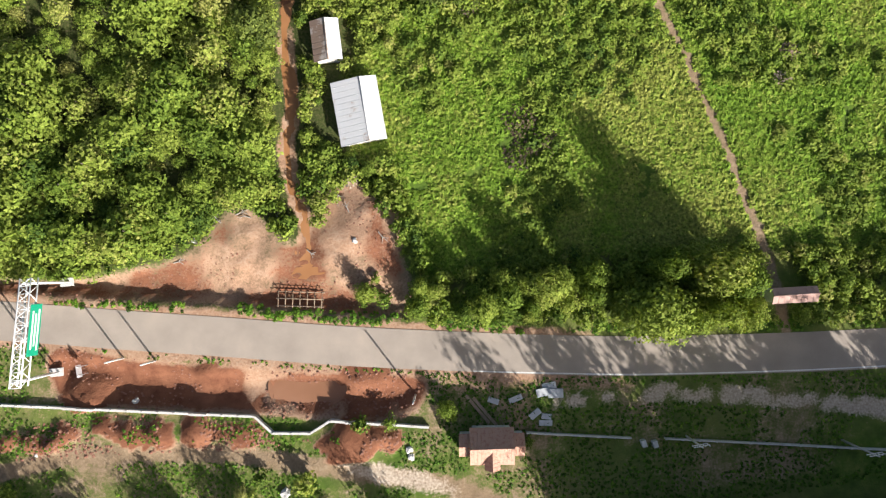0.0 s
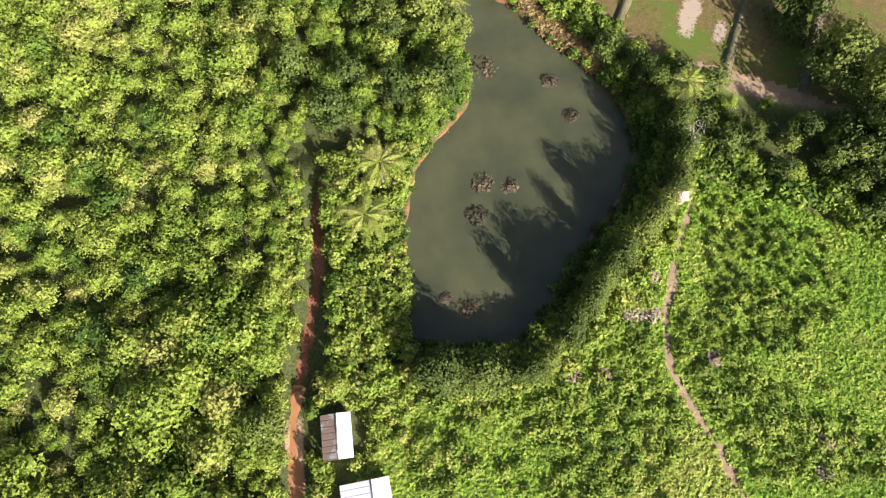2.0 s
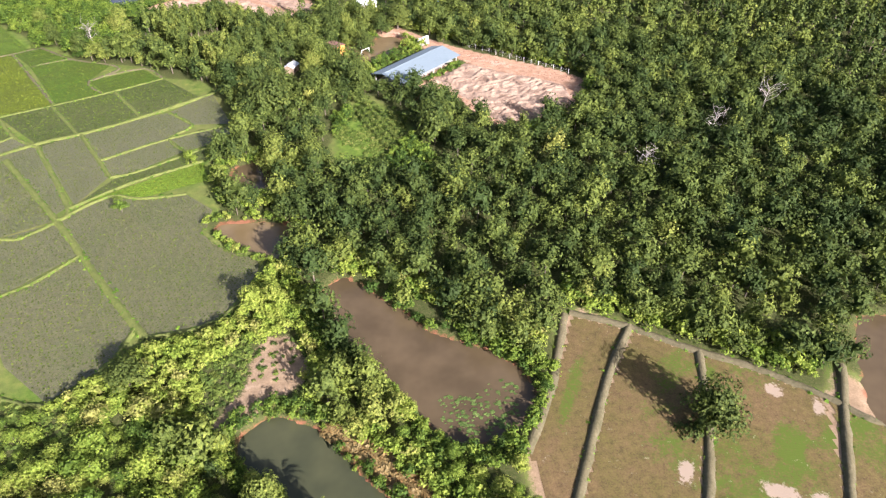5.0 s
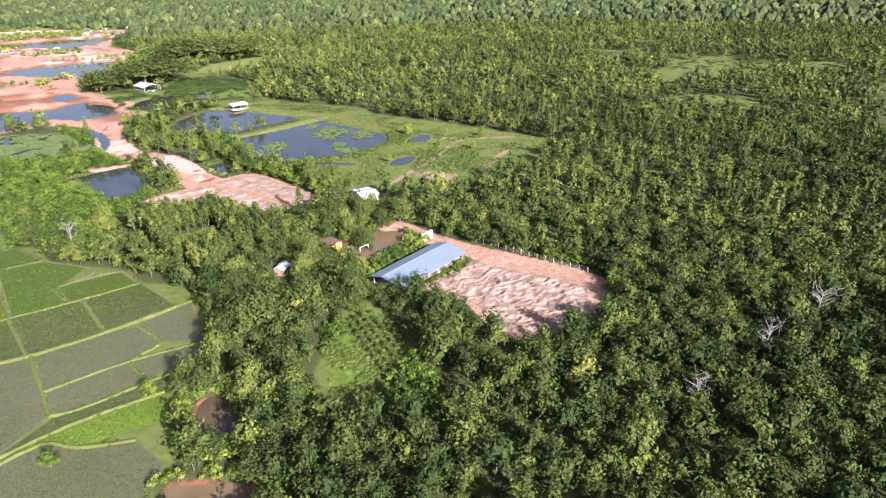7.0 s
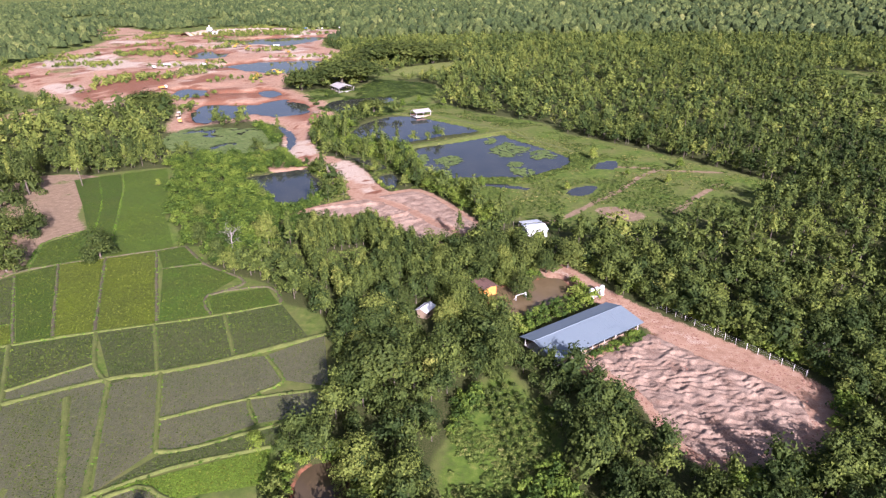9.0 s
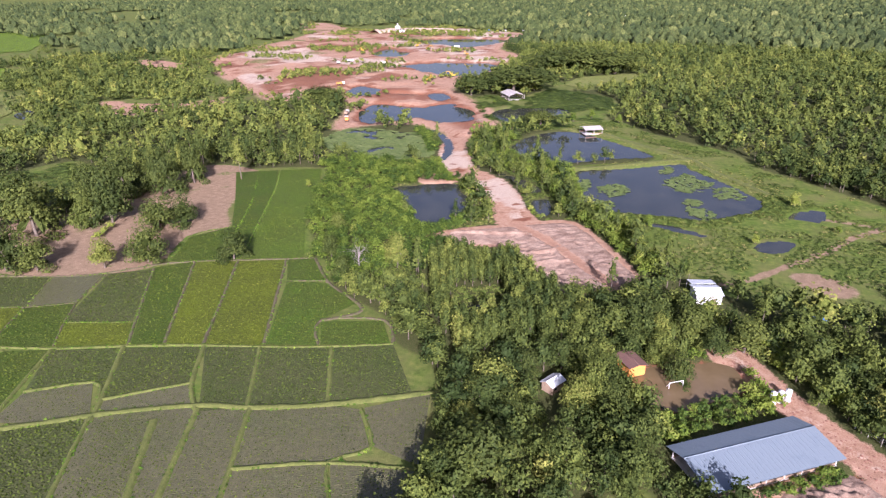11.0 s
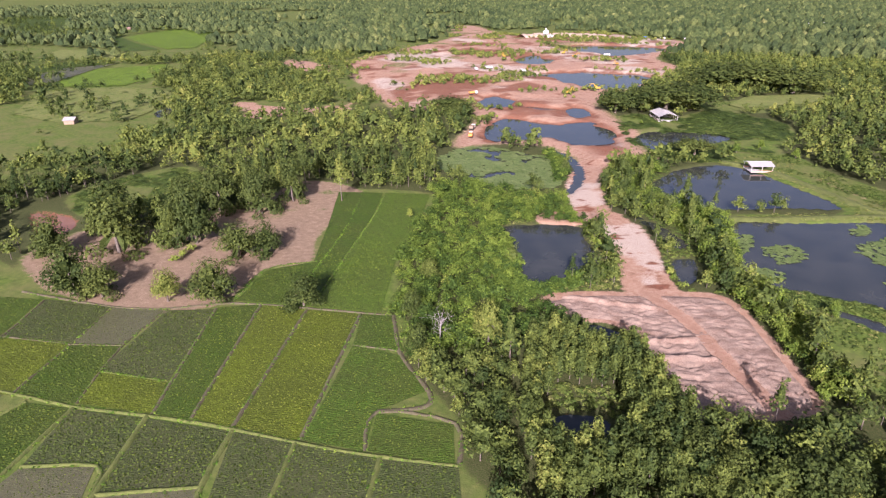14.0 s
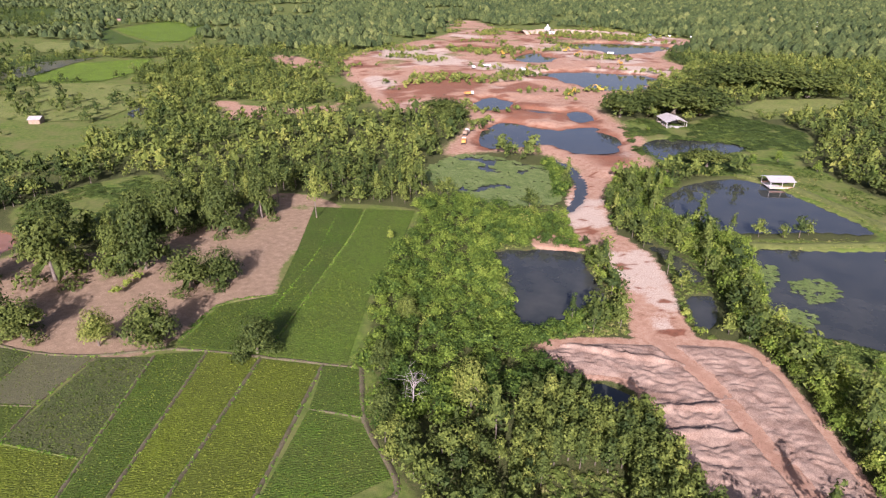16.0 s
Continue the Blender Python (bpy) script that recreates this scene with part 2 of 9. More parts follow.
def ground_material():
    """One earth: zone says where soil is bare, sand shows, or litter lies; noise frays the edges."""
    m, n, l, b = material("earth", 0.95)
    b.inputs["Specular IOR Level"].default_value = 0.1
    za, zb = n.new("ShaderNodeAttribute"), n.new("ShaderNodeAttribute")
    za.attribute_name, zb.attribute_name = "zone", "zone_b"
    sa, sb = n.new("ShaderNodeSeparateColor"), n.new("ShaderNodeSeparateColor")
    l.new(za.outputs["Color"], sa.inputs[0])
    l.new(zb.outputs["Color"], sb.inputs[0])
    fine, mid, wide = texture(n, l, 0.35, 6), texture(n, l, 2.2, 5), texture(n, l, 14.0, 4)
    fray = calc(n, l, "SUBTRACT", calc(n, l, "ADD", calc(n, l, "MULTIPLY", fine, 0.5), calc(n, l, "MULTIPLY", mid, 0.5)), 0.5)

    def mask(socket):
        v = calc(n, l, "ADD", socket, calc(n, l, "MULTIPLY", fray, 1.5))
        v = calc(n, l, "SUBTRACT", v, 0.35)
        return calc(n, l, "MULTIPLY", v, 3.4, True)
    grass = ramp(n, l, mid, ((0.3, (0.045, 0.085, 0.014)), (0.5, (0.085, 0.14, 0.022)), (0.72, (0.17, 0.19, 0.045))))
    grass = blend(n, l, calc(n, l, "MULTIPLY", calc(n, l, "SUBTRACT", wide, 0.36), 3.0, True), grass, (0.145, 0.15, 0.05))
    litter = ramp(n, l, fine, ((0.3, (0.03, 0.042, 0.012)), (0.5, (0.06, 0.075, 0.022)), (0.75, (0.12, 0.10, 0.05))))
    soil_mix = calc(n, l, "ADD", calc(n, l, "MULTIPLY", fine, 0.45), calc(n, l, "MULTIPLY", mid, 0.55))
    red = ramp(n, l, soil_mix, ((0.3, (0.155, 0.078, 0.044)), (0.48, (0.32, 0.195, 0.122)), (0.7, (0.48, 0.35, 0.245))))
    red = blend(n, l, calc(n, l, "MULTIPLY", calc(n, l, "SUBTRACT", wide, 0.35), 1.4, True), red, (0.42, 0.275, 0.18))
    pale = ramp(n, l, soil_mix, ((0.3, (0.165, 0.116, 0.068)), (0.55, (0.27, 0.197, 0.122)), (0.75, (0.41, 0.32, 0.22))))
    wet = ramp(n, l, mid, ((0.3, (0.125, 0.05, 0.028)), (0.7, (0.25, 0.112, 0.062))))
    lush = ramp(n, l, mid, ((0.3, (0.05, 0.105, 0.014)), (0.55, (0.10, 0.165, 0.022)), (0.75, (0.19, 0.22, 0.05))))
    gravel = ramp(n, l, fine, ((0.3, (0.30, 0.23, 0.165)), (0.7, (0.59, 0.50, 0.385))))
    col = blend(n, l, mask(sa.outputs[2]), grass, lush)
    col = blend(n, l, mask(sb.outputs[0]), col, litter)
    col = blend(n, l, mask(sa.outputs[1]), col, pale)
    col = blend(n, l, mask(sa.outputs[0]), col, red)
    col = blend(n, l, mask(sb.outputs[1]), col, gravel)
    col = blend(n, l, mask(sb.outputs[2]), col, wet)
    l.new(col, b.inputs["Base Color"])
    relief(n, l, b, soil_mix, 0.8, 0.25)
    return m


M_earth = ground_material()

# ---------- the plan ----------
ROAD = [(-170, 8.5), (-110, 2.0), (-66, -4.8), (-49.5, -7.5), (-33, -10.1), (-15.8, -12.9), (-0.3, -15.0), (14, -16.8), (30, -18.3), (61.7, -20.0), (110, -20.6), (180, -19.0)]
POND_GREEN = [(-3.5, 44.5), (4, 42.6), (12.3, 42.3), (19.2, 49.6), (24.3, 55.8), (31.5, 63.5), (35.6, 72.2), (34.4, 81.6), (30.9, 87.4), (23.6, 96.3), (18.6, 102.9),
              (11.3, 110.1), (1.9, 122), (-6.6, 131.1), (-10.9, 137.2), (-15.4, 140.4), (-21.1, 141.6), (-25.7, 138), (-23.9, 131.6), (-17.3, 126), (-12.1, 120.7),
              (-7, 117), (-1.1, 111.9), (4.3, 105.5), (8.6, 100.3), (10.2, 92), (9, 83), (5, 79), (1, 73.8), (-1.2, 69.2), (-2.8, 63.9), (-3, 58.6), (-3, 50)]
POND_BROWN = [(-13.6, 171), (-9.6, 176.8), (-4.6, 174.4), (2.4, 166.6), (11, 157.6), (19.3, 152.9), (24.8, 147.3), (26.8, 141.8), (23.4, 134.9), (18, 132.2), (10.3, 131.9), (6, 138), (-1, 148), (-8.5, 159)]
POND_RED = [(-40.9, 199.1), (-35.1, 200.8), (-22.5, 198.1), (-20.6, 192.3), (-23.1, 184.5), (-30.6, 188.1), (-36.5, 193)]
POND_EAST = [(93.6, 151), (101, 153), (112, 149), (118, 135), (108, 124), (94.6, 122.4), (83.5, 128.5)]
POND_YARD = [(-12.6, 308.4), (6.9, 319.3), (12.5, 309.5), (4, 299), (-3, 292), (-13, 299.2)]
POND_SOUTH = [(-40.3, 225.2), (-33, 228.1), (-27, 219.7), (-28, 212), (-36.1, 212)]
POND_WOOD = [(-68, 315), (-58, 322), (-54, 314.5), (-62, 308)]
POND_A = [(-146.7, 404.1), (-125.3, 422.9), (-114.4, 412.8), (-96.9, 394.2), (-100, 385.6), (-102.2, 376.5), (-105.2, 368.9), (-110.8, 365.6), (-121, 378.6), (-133.8, 391.2)]
POND_B = [(-122.4, 486), (-124.9, 505.2), (-123.9, 526.6), (-111.4, 546.8), (-96.8, 547), (-72, 531), (-48.2, 512), (-64.3, 499.5), (-83.8, 481), (-110.2, 472)]
POND_C = [(-77.5, 466), (-59.6, 479.2), (-33.5, 502), (-25.7, 493.5), (-10, 479.2), (7, 459.4), (8.2, 445.8), (-9.4, 423.9), (-25.8, 419), (-47.7, 415), (-56, 414), (-66, 434)]
POND_D = [(-168.2, 566.9), (-174.5, 591.6), (-164.9, 604), (-144.6, 615), (-132.5, 616), (-121.7, 609.2), (-129.5, 591.5), (-134.8, 577.8), (-147.7, 575.5), (-148.2, 556)]
POND_MARSH = [(-227.5, 453.3), (-239.9, 484), (-229.3, 502), (-205.9, 503), (-187, 505), (-172, 489), (-162, 475.3), (-156, 460), (-165.4, 448.2), (-175, 440), (-200.7, 442.8)]
PIT_A = [(-240.4, 519.8), (-268.8, 561.8), (-262.3, 574), (-252.5, 573.9), (-235.9, 578), (-237.2, 600.4), (-250.6, 634), (-244, 641), (-228.1, 617.5), (-207.4, 596.9), (-194.7, 586), (-180, 561.3), (-183, 548.8), (-196, 540), (-210.3, 537.9), (-221.1, 528.5)]
PIT_B = [(-321.2, 613.7), (-331.1, 635.5), (-326.4, 646.1), (-311.2, 640.4), (-290.6, 612.5), (-297, 601.5), (-306.2, 598.8)]
PIT_C = [(-367.1, 759.1), (-369.9, 776), (-344.2, 808.4), (-315.6, 823.6), (-271, 820.5), (-263, 777), (-250.7, 753.7), (-265.3, 733.8), (-294.7, 729.9), (-328.2, 735.9)]
PIT_D = [(-460.1, 859.9), (-468.7, 895.4), (-455.5, 907.1), (-412.1, 875.2), (-402.6, 851.8), (-429, 828.7)]
PIT_E = [(-481.7, 1008.8), (-481.5, 1047.1), (-434.2, 1078.9), (-357.8, 1081.6), (-356, 1025.1), (-370.9, 952.2), (-402.6, 961), (-440.2, 975.3)]
PIT_F = [(-284.1, 620.9), (-267.4, 624.9), (-252, 625.5), (-260.3, 613.2), (-273.8, 608.8)]
POOL_HEDGE = [(-112.2, 447.3), (-99.3, 444.4), (-82.7, 431.5), (-86, 425.5), (-97.5, 437)]
POOL_TRACK = [(-82, 415.6), (-75.5, 420), (-69, 405.6), (-71.1, 397.5), (-76.5, 405.1)]
POOL_CUT = [(-82.2, 356.8), (-72.5, 359.4), (-67.5, 355.8), (-70.5, 350.7), (-75.7, 347.2)]
WET_A = [(7.3, 399.1), (9.5, 409.3), (19.4, 415.4), (22.3, 408.6), (16.9, 398.8)]
WET_B = [(17, 439.7), (21.2, 450.9), (31.1, 457.2), (32.6, 442.5), (25, 436.9)]
WET_C = [(-33, 411), (-20, 411.5), (-6, 405.5), (-8, 402.5), (-18, 404), (-30, 407)]
CHANNEL = [(-199, 517), (-184.5, 513), (-166.8, 497), (-155.4, 479), (-149, 459.4), (-154.5, 445), (-163, 436), (-176, 434.5)]
PUDDLE = [(-27, -16.8), (-22, -17.0), (-17, -17.5), (-16.8, -20), (-19.8, -21.2), (-26.3, -20.4)]
POOL_MUD = [(-22.8, 2.0), (-21.2, 2.5), (-19.1, 1.7), (-18.9, -0.2), (-17.6, -2.2), (-20.4, -2.5), (-22.8, -1.8), (-22.3, -0.1)]
STREAM = [(-20.6, -0.5), (-19.7, 5), (-21.4, 10.2), (-22.2, 17), (-20.6, 21.9), (-20.6, 27.8), (-20.9, 32), (-20.2, 38.8), (-18.6, 45.7), (-16.6, 56.5), (-16.5, 66.2), (-15, 73.1)]
PATHWAY = [(44, 68), (42.4, 61.8), (38.8, 54.4), (34.6, 43.7), (33.4, 36.8), (35, 31.5), (37.8, 24.8), (39.4, 18.6), (41.8, 11.9), (43.5, 5.1), (45.3, -0.9), (47, -9), (48, -17)]
DIRT_NORTH = [(-100, 6), (-65.7, 1.7), (-57.3, 0.5), (-48.9, 1), (-37.9, 2.9), (-31.6, 8.2), (-27.4, 8.2), (-22, 2.8), (-15.4, 11.3), (-10.5, 10), (-7, 2.2), (-4.5, -6.3), (-4.8, -9.5), (-16.3, -8.9), (-34.3, -5.7), (-65.9, -1.8), (-100, 2)]
DIRT_SOUTH = [(-58.8, -9.2), (-45.6, -12.2), (-29.1, -14.6), (-16.9, -16.3), (-6.3, -17.8), (-4, -20), (-7.7, -24), (-17.5, -23.6), (-29.8, -21.7), (-46.2, -19.5), (-57.7, -17.6)]
FAR_BARE = [[(-463, 479), (-459, 496), (-413, 504), (-395, 538), (-378, 517), (-399, 481), (-394, 460), (-428, 464)], [(-680, 684), (-642, 693), (-558, 664), (-570, 634), (-611, 636)], [(-660, 425), (-620, 468), (-560, 480), (-500, 440), (-470, 400), (-500, 365), (-560, 355), (-630, 390)]]
QUARRY = [(-245, 488.7), (-277.5, 550.6), (-298.2, 571.2), (-322.5, 562.3), (-343, 549.4), (-368.2, 554), (-415.8, 583.1), (-526.6, 652.9), (-598.5, 705.3), (-630.1, 785.3), (-649.6, 853.7), (-672.3, 933.2), (-705.6, 1021.1), (-860, 1230),
          (-840, 1260), (-709, 1158.2), (-623.7, 1119), (-603.7, 1205.8), (-577.7, 1263), (-464.7, 1207.5), (-388.5, 1182.3), (-342.1, 1079.2), (-335.6, 990.8), (-320.8, 948.9), (-275.5, 899.7), (-257.4, 840.8), (-250, 805), (-245, 747.8),
          (-255, 708.9), (-241.6, 659.6), (-221.9, 638.1), (-199.1, 613), (-178, 592), (-166, 567), (-149.2, 546.7), (-140.8, 534.3), (-146.1, 517.4), (-158.5, 503), (-170, 506), (-198.2, 522.2), (-228.5, 509.4)]
DIRT_FIELD = [(-100.9, 364.5), (-91.5, 375), (-82.1, 382.1), (-72.1, 390.8), (-60.8, 398), (-52, 394.9), (-42.1, 384.4), (-31.5, 371.8), (-21.5, 355), (-33.1, 341.7), (-44, 331), (-53, 339), (-60, 346), (-67, 356), (-76, 361), (-86.4, 356), (-98, 357)]
HAUL = [(-69, 382), (-77, 388), (-85.5, 399), (-96, 416), (-108, 430), (-126, 439.5), (-139, 455), (-148, 470), (-155.5, 487), (-163, 508)]
SPUR = [(-137, 416), (-142, 425.3), (-132, 436), (-119, 428)]
FIELD_TRACK = [(-78.4, 385.3), (-70, 381), (-61.5, 376.3), (-54, 370.5), (-47.2, 364.1), (-40, 358), (-33.4, 352.6), (-27, 347)]
YARD = [(6, 331), (12, 326), (30, 305), (70.5, 271.5), (62, 248), (37.7, 240), (25.4, 262.7), (13.7, 270), (25.4, 287.9), (34.3, 289.3), (2.5, 320)]
CLEARING = [(-258.8, 266.5), (-227.2, 263), (-211, 267.5), (-193.2, 270), (-185, 277), (-176, 288), (-174, 297), (-183.5, 317.7), (-177, 332), (-192.5, 347), (-207.9, 373), (-218.7, 394.8), (-237, 399), (-257.1, 390), (-252, 366.6), (-250, 343), (-246, 321), (-258, 303), (-272, 302), (-268, 282)]
GREEN_FIELD = [(-230.3, 390), (-195.1, 414.9), (-177.8, 390.5), (-153.8, 351), (-131.5, 322.3), (-171.9, 298.2), (-183.5, 317.7), (-175.9, 332.6), (-200, 358)]
RISE_FIELD = [(-321.4, 306.4), (-331.7, 337.3), (-325.3, 366.1), (-298.5, 361), (-278.3, 358.3), (-272.2, 345.2), (-270, 325.9), (-275, 306.8), (-291.9, 299.4)]
RED_TANK = [(-311.5, 287.1), (-290.7, 296.8), (-274.5, 287.3), (-280.7, 279.3)]
MEADOW_EAST = [(-56.5, 415.2), (-46.8, 406), (-33.9, 393), (-14.2, 371), (8.5, 357.5), (31, 359.6), (50.4, 371.9), (74.4, 381.2), (88.9, 413.4), (91.8, 431.1), (81.8, 441.1), (51.9, 446.7), (34.5, 470.4), (17.2, 498.4), (-12, 510), (-50, 532), (-95, 562), (-110, 572), (-90, 590), (-60, 562), (0, 520), (6.3, 436.5), (-40, 411)]
PADDY_EAST = [(37.5, 160.5), (48, 155.5), (59.7, 147), (67.6, 142.6), (77.5, 135), (84, 141), (92, 121), (112, 116), (112, 68), (70, 75), (56.8, 78.7), (49.1, 84.1), (42.5, 88.6), (36.8, 94.9), (24.1, 112.3), (22.3, 129.3), (29.7, 142.5)]
PADDY_WEST = [(-33.2, 165.7), (-26.1, 182.6), (-36.5, 190), (-43, 199), (-41, 208), (-47.6, 229), (-43.3, 241.5), (-44, 251), (-53.5, 275), (-62, 285), (-73.6, 288.5), (-82.5, 298.3), (-94.8, 303.2), (-110.5, 309.4), (-128, 324),
              (-171.9, 298.2), (-186.4, 284.7), (-206, 271), (-250, 262), (-300, 250), (-300, 200), (-160, 130), (-100, 140), (-69.9, 149), (-61, 147), (-52.5, 155.9), (-46.9, 162.5)]
MEADOW = [(-12, 27), (-4, 35), (14, 36), (24, 46), (33, 58), (43, 66), (56, 60), (75, 48), (110, 40), (110, -8), (60, -7), (46, -4), (20, -3), (-3, -5), (-8, 14), (-12, 15)]
ORCHARD = [(-8.4, 259), (-2.4, 265), (10.5, 242), (4, 229.6), (-2, 214), (-12, 222), (-13, 236), (-7, 251)]
SHORE_SAND = [(-30.4, 139.1), (-28.5, 143.6), (-25.9, 147.7), (-25.5, 154.3), (-23.5, 159.9), (-18.5, 159.4), (-14.4, 151.0), (-16.9, 146.7), (-21.6, 143.4), (-25.9, 139.2)]
CORNER = [(-135, 128), (-135, 153), (-72, 152), (-48, 166), (-33, 168), (-24, 184), (-14, 172), (-12, 150), (-10, 140), (-33, 136), (-60, 128)]
PLANTATION = [(-89.1, 338), (-72.3, 358), (-40.2, 329.8), (-36.1, 308.7), (-45.2, 301.4), (-53.8, 289.3), (-68.5, 303.7)]
FAR_FIELD = [(215.3, 764.5), (271.1, 728.9), (318.4, 679.3), (359.4, 636.2), (399.1, 617.6), (359.6, 563.1), (329.2, 574.5), (284.4, 572.2), (251.9, 567.6), (216.4, 563.8), (209.8, 600.7), (212.2, 671.8)]
FAR_FIELD_B = [(173.7, 508.2), (225.0, 521.6), (257.2, 497.6), (295.2, 474.2), (279.2, 452.2), (231.7, 466.2), (189.6, 485.8)]
MEADOW_N = [(-205.4, 613.9), (-203.6, 640), (-178, 640), (-165, 690), (-142.4, 684.6), (-111.6, 669.6), (-96, 625.8), (-96, 570), (-112.4, 552), (-128, 540), (-145, 547), (-168, 560), (-188.9, 592.3)]
FAR_STRIP = [(-180.3, 706.7), (-121.2, 800), (-112, 747.5), (-152.6, 679.9)]
FAR_PADDY = [(-500, 350), (-682.9, 403.6), (-823.8, 476), (-783.5, 542.8), (-720, 552.7), (-600, 471.7), (-520, 400)]
FAR_GREEN = [(-1205, 722), (-1230, 850), (-880, 698), (-880, 600), (-1000, 620)]
FAR_LEFT = [(-1420, 614), (-1940, 720), (-1950, 893), (-1424, 700)]
YARD_OPEN = [(-13, 299), (-6, 290), (-1, 280), (8, 272), (30, 290), (22, 308), (10, 324), (-4, 315)]
FISH_LAND = [(-78, 452), (-52, 410), (-20, 394), (10, 376), (90, 408), (92, 432), (25, 492), (-20, 522), (-90, 577), (-128, 565), (-104, 549), (-45, 508), (-80, 474)]
SOUTH_STRIP = [(-180, -2), (-66, -6), (0, -16), (62, -20), (190, -18), (190, -38), (60, -38), (-10, -44), (-66, -34), (-180, -20)]

SMOOTHED = {}


def ringed(pts):
    key = str(pts[0]) + str(len(pts))
    if key not in SMOOTHED:
        SMOOTHED[key] = smooth_ring(pts, 4)
    return SMOOTHED[key]


def along(line, half):
    """The outline of a band of that half width about a plan line."""
    c = smooth_ring(line, 2, False)
    t = np.gradient(c, axis=0)
    t /= np.linalg.norm(t, axis=1, keepdims=True)
    side = np.stack([-t[:, 1], t[:, 0]], 1) * half
    return [tuple(q) for q in np.concatenate([c + side, (c - side)[::-1]])]


# outline, water level, depth, bank softness, water material, label, name
PONDS = [(POND_GREEN, -0.9, 2.6, 1.8, M_water, "murky olive-green farm pond among trees", "pond"),
         (POND_BROWN, -0.6, 1.8, 1.7, M_water_brown, "brown silty pond beside the paddies", "pond"),
         (POND_RED, -0.4, 1.2, 2.0, M_water_tan, "shallow reddish muddy pond at the field corner", "pond"),
         (POND_EAST, -0.5, 1.6, 1.5, M_water_brown, "brown rectangular pond east of the paddies", "pond"),
         (POND_YARD, -0.25, 0.8, 2.0, M_water_tan, "flooded muddy yard beside the long shed", "pond"),
         (POND_SOUTH, -0.5, 1.5, 2.5, M_water_brown, "small brown pond under trees", "pond"),
         (POND_WOOD, -0.4, 1.5, 2.5, M_water_grey, "dark pool inside the tree plantation", "pond"),
         (POND_A, -0.7, 2.4, 3.0, M_water_grey, "grey-green rectangular pond by the red track", "pond"),
         (POND_B, -0.5, 2.4, 3.0, M_water_grey, "calm dark rectangular fish pond", "pond"),
         (POND_C, -0.5, 2.4, 3.0, M_water_grey, "dark fish pond with floating green weed", "pond"),
         (POND_D, -0.6, 2.4, 6.0, M_water_grey, "narrow blue-grey pond beside bushes", "pond"),
         (POND_MARSH, -0.4, 1.0, 6.0, M_water_grey, "marshy pond mostly covered by green weed", "pond"),
         (PIT_A, -0.8, 2.0, 8.0, M_water_grey, "shallow flooded pit in red earth", "pit_pool"),
         (PIT_B, -0.8, 2.0, 8.0, M_water_grey, "small round flooded pit in red earth", "pit_pool"),
         (PIT_C, -0.8, 2.4, 9.0, M_water_grey, "wide flooded pit of the earthworks", "pit_pool"),
         (PIT_D, -0.8, 2.4, 9.0, M_water_grey, "flooded pit in the red earthworks", "pit_pool"),
         (PIT_E, -0.8, 2.4, 9.0, M_water_grey, "long reservoir below the earth dam", "pit_pool"),
         (PIT_F, -0.8, 2.0, 4.0, M_water_grey, "thin shallow pool between red mounds", "pit_pool"),
         (POOL_HEDGE, -0.6, 1.6, 2.0, M_water_grey, "narrow dark pool below the hedge", "pond"),
         (POOL_TRACK, -0.6, 1.6, 2.0, M_water_grey, "dark pool beside the red track", "pond"),
         (POOL_CUT, -0.7, 1.8, 2.0, M_water_grey, "dark pool at the edge of the dug field", "pond"),
         (WET_A, -0.15, 0.4, 1.5, M_water_grey, "shallow flooded plot in the grassland", "pond"),
         (WET_B, -0.15, 0.4, 1.5, M_water_grey, "shallow flooded plot in the grassland", "pond"),
         (WET_C, -0.2, 0.5, 1.5, M_water_grey, "thin wet ditch below the fish pond", "pond"),
         (along(CHANNEL, 2.6), -0.6, 1.6, 2.0, M_water_grey, "narrow water channel round the marsh", "stream"),
         (RED_TANK, -0.6, 1.8, 4.0, M_water_red, "red-brown muddy pond below trees", "pond"),
         (POOL_MUD, -0.55, 0.5, 0.8, M_water_orange, "shallow orange puddle at the stream's mouth", "puddle"),
         (along(STREAM[:8], 1.0), -0.45, 0.4, 0.5, M_water_orange, "narrow orange muddy stream", "stream"),
         (PUDDLE, -0.75, 0.5, 0.9, M_water_red, "red-brown puddle in the roadside ditch", "puddle")]


def bbox(x, y, ring, pad):
    ring = np.asarray(ring)
    return (x > ring[:, 0].min() - pad) & (x < ring[:, 0].max() + pad) & (y > ring[:, 1].min() - pad) & (y < ring[:, 1].max() + pad)


def depth_in(x, y, ring, pad):
    """inside() where the ring is near, far outside elsewhere."""
    out = np.full(x.shape, -1e3)
    near = bbox(x, y, ring, pad)
    if near.any():
        out[near] = inside(x[near], y[near], ring)
    return out


def stretch(*pieces):
    out = []
    for a, b, d in pieces:
        out.append(np.linspace(a, b, max(2, int(round(abs(b - a) / d)) + 1))[:-1])
    return np.concatenate(out + [[pieces[-1][1]]])


def far_steps(a, b, d, grow=1.35):
    out, v, s = [], a, 1 if b > a else -1
    while abs(b - v) > d:
        d *= grow
        v += s * d
        out.append(v if abs(v) < 5000 else s * 5000)
        if abs(v) >= 5000:
            break
    return sorted(set(out))


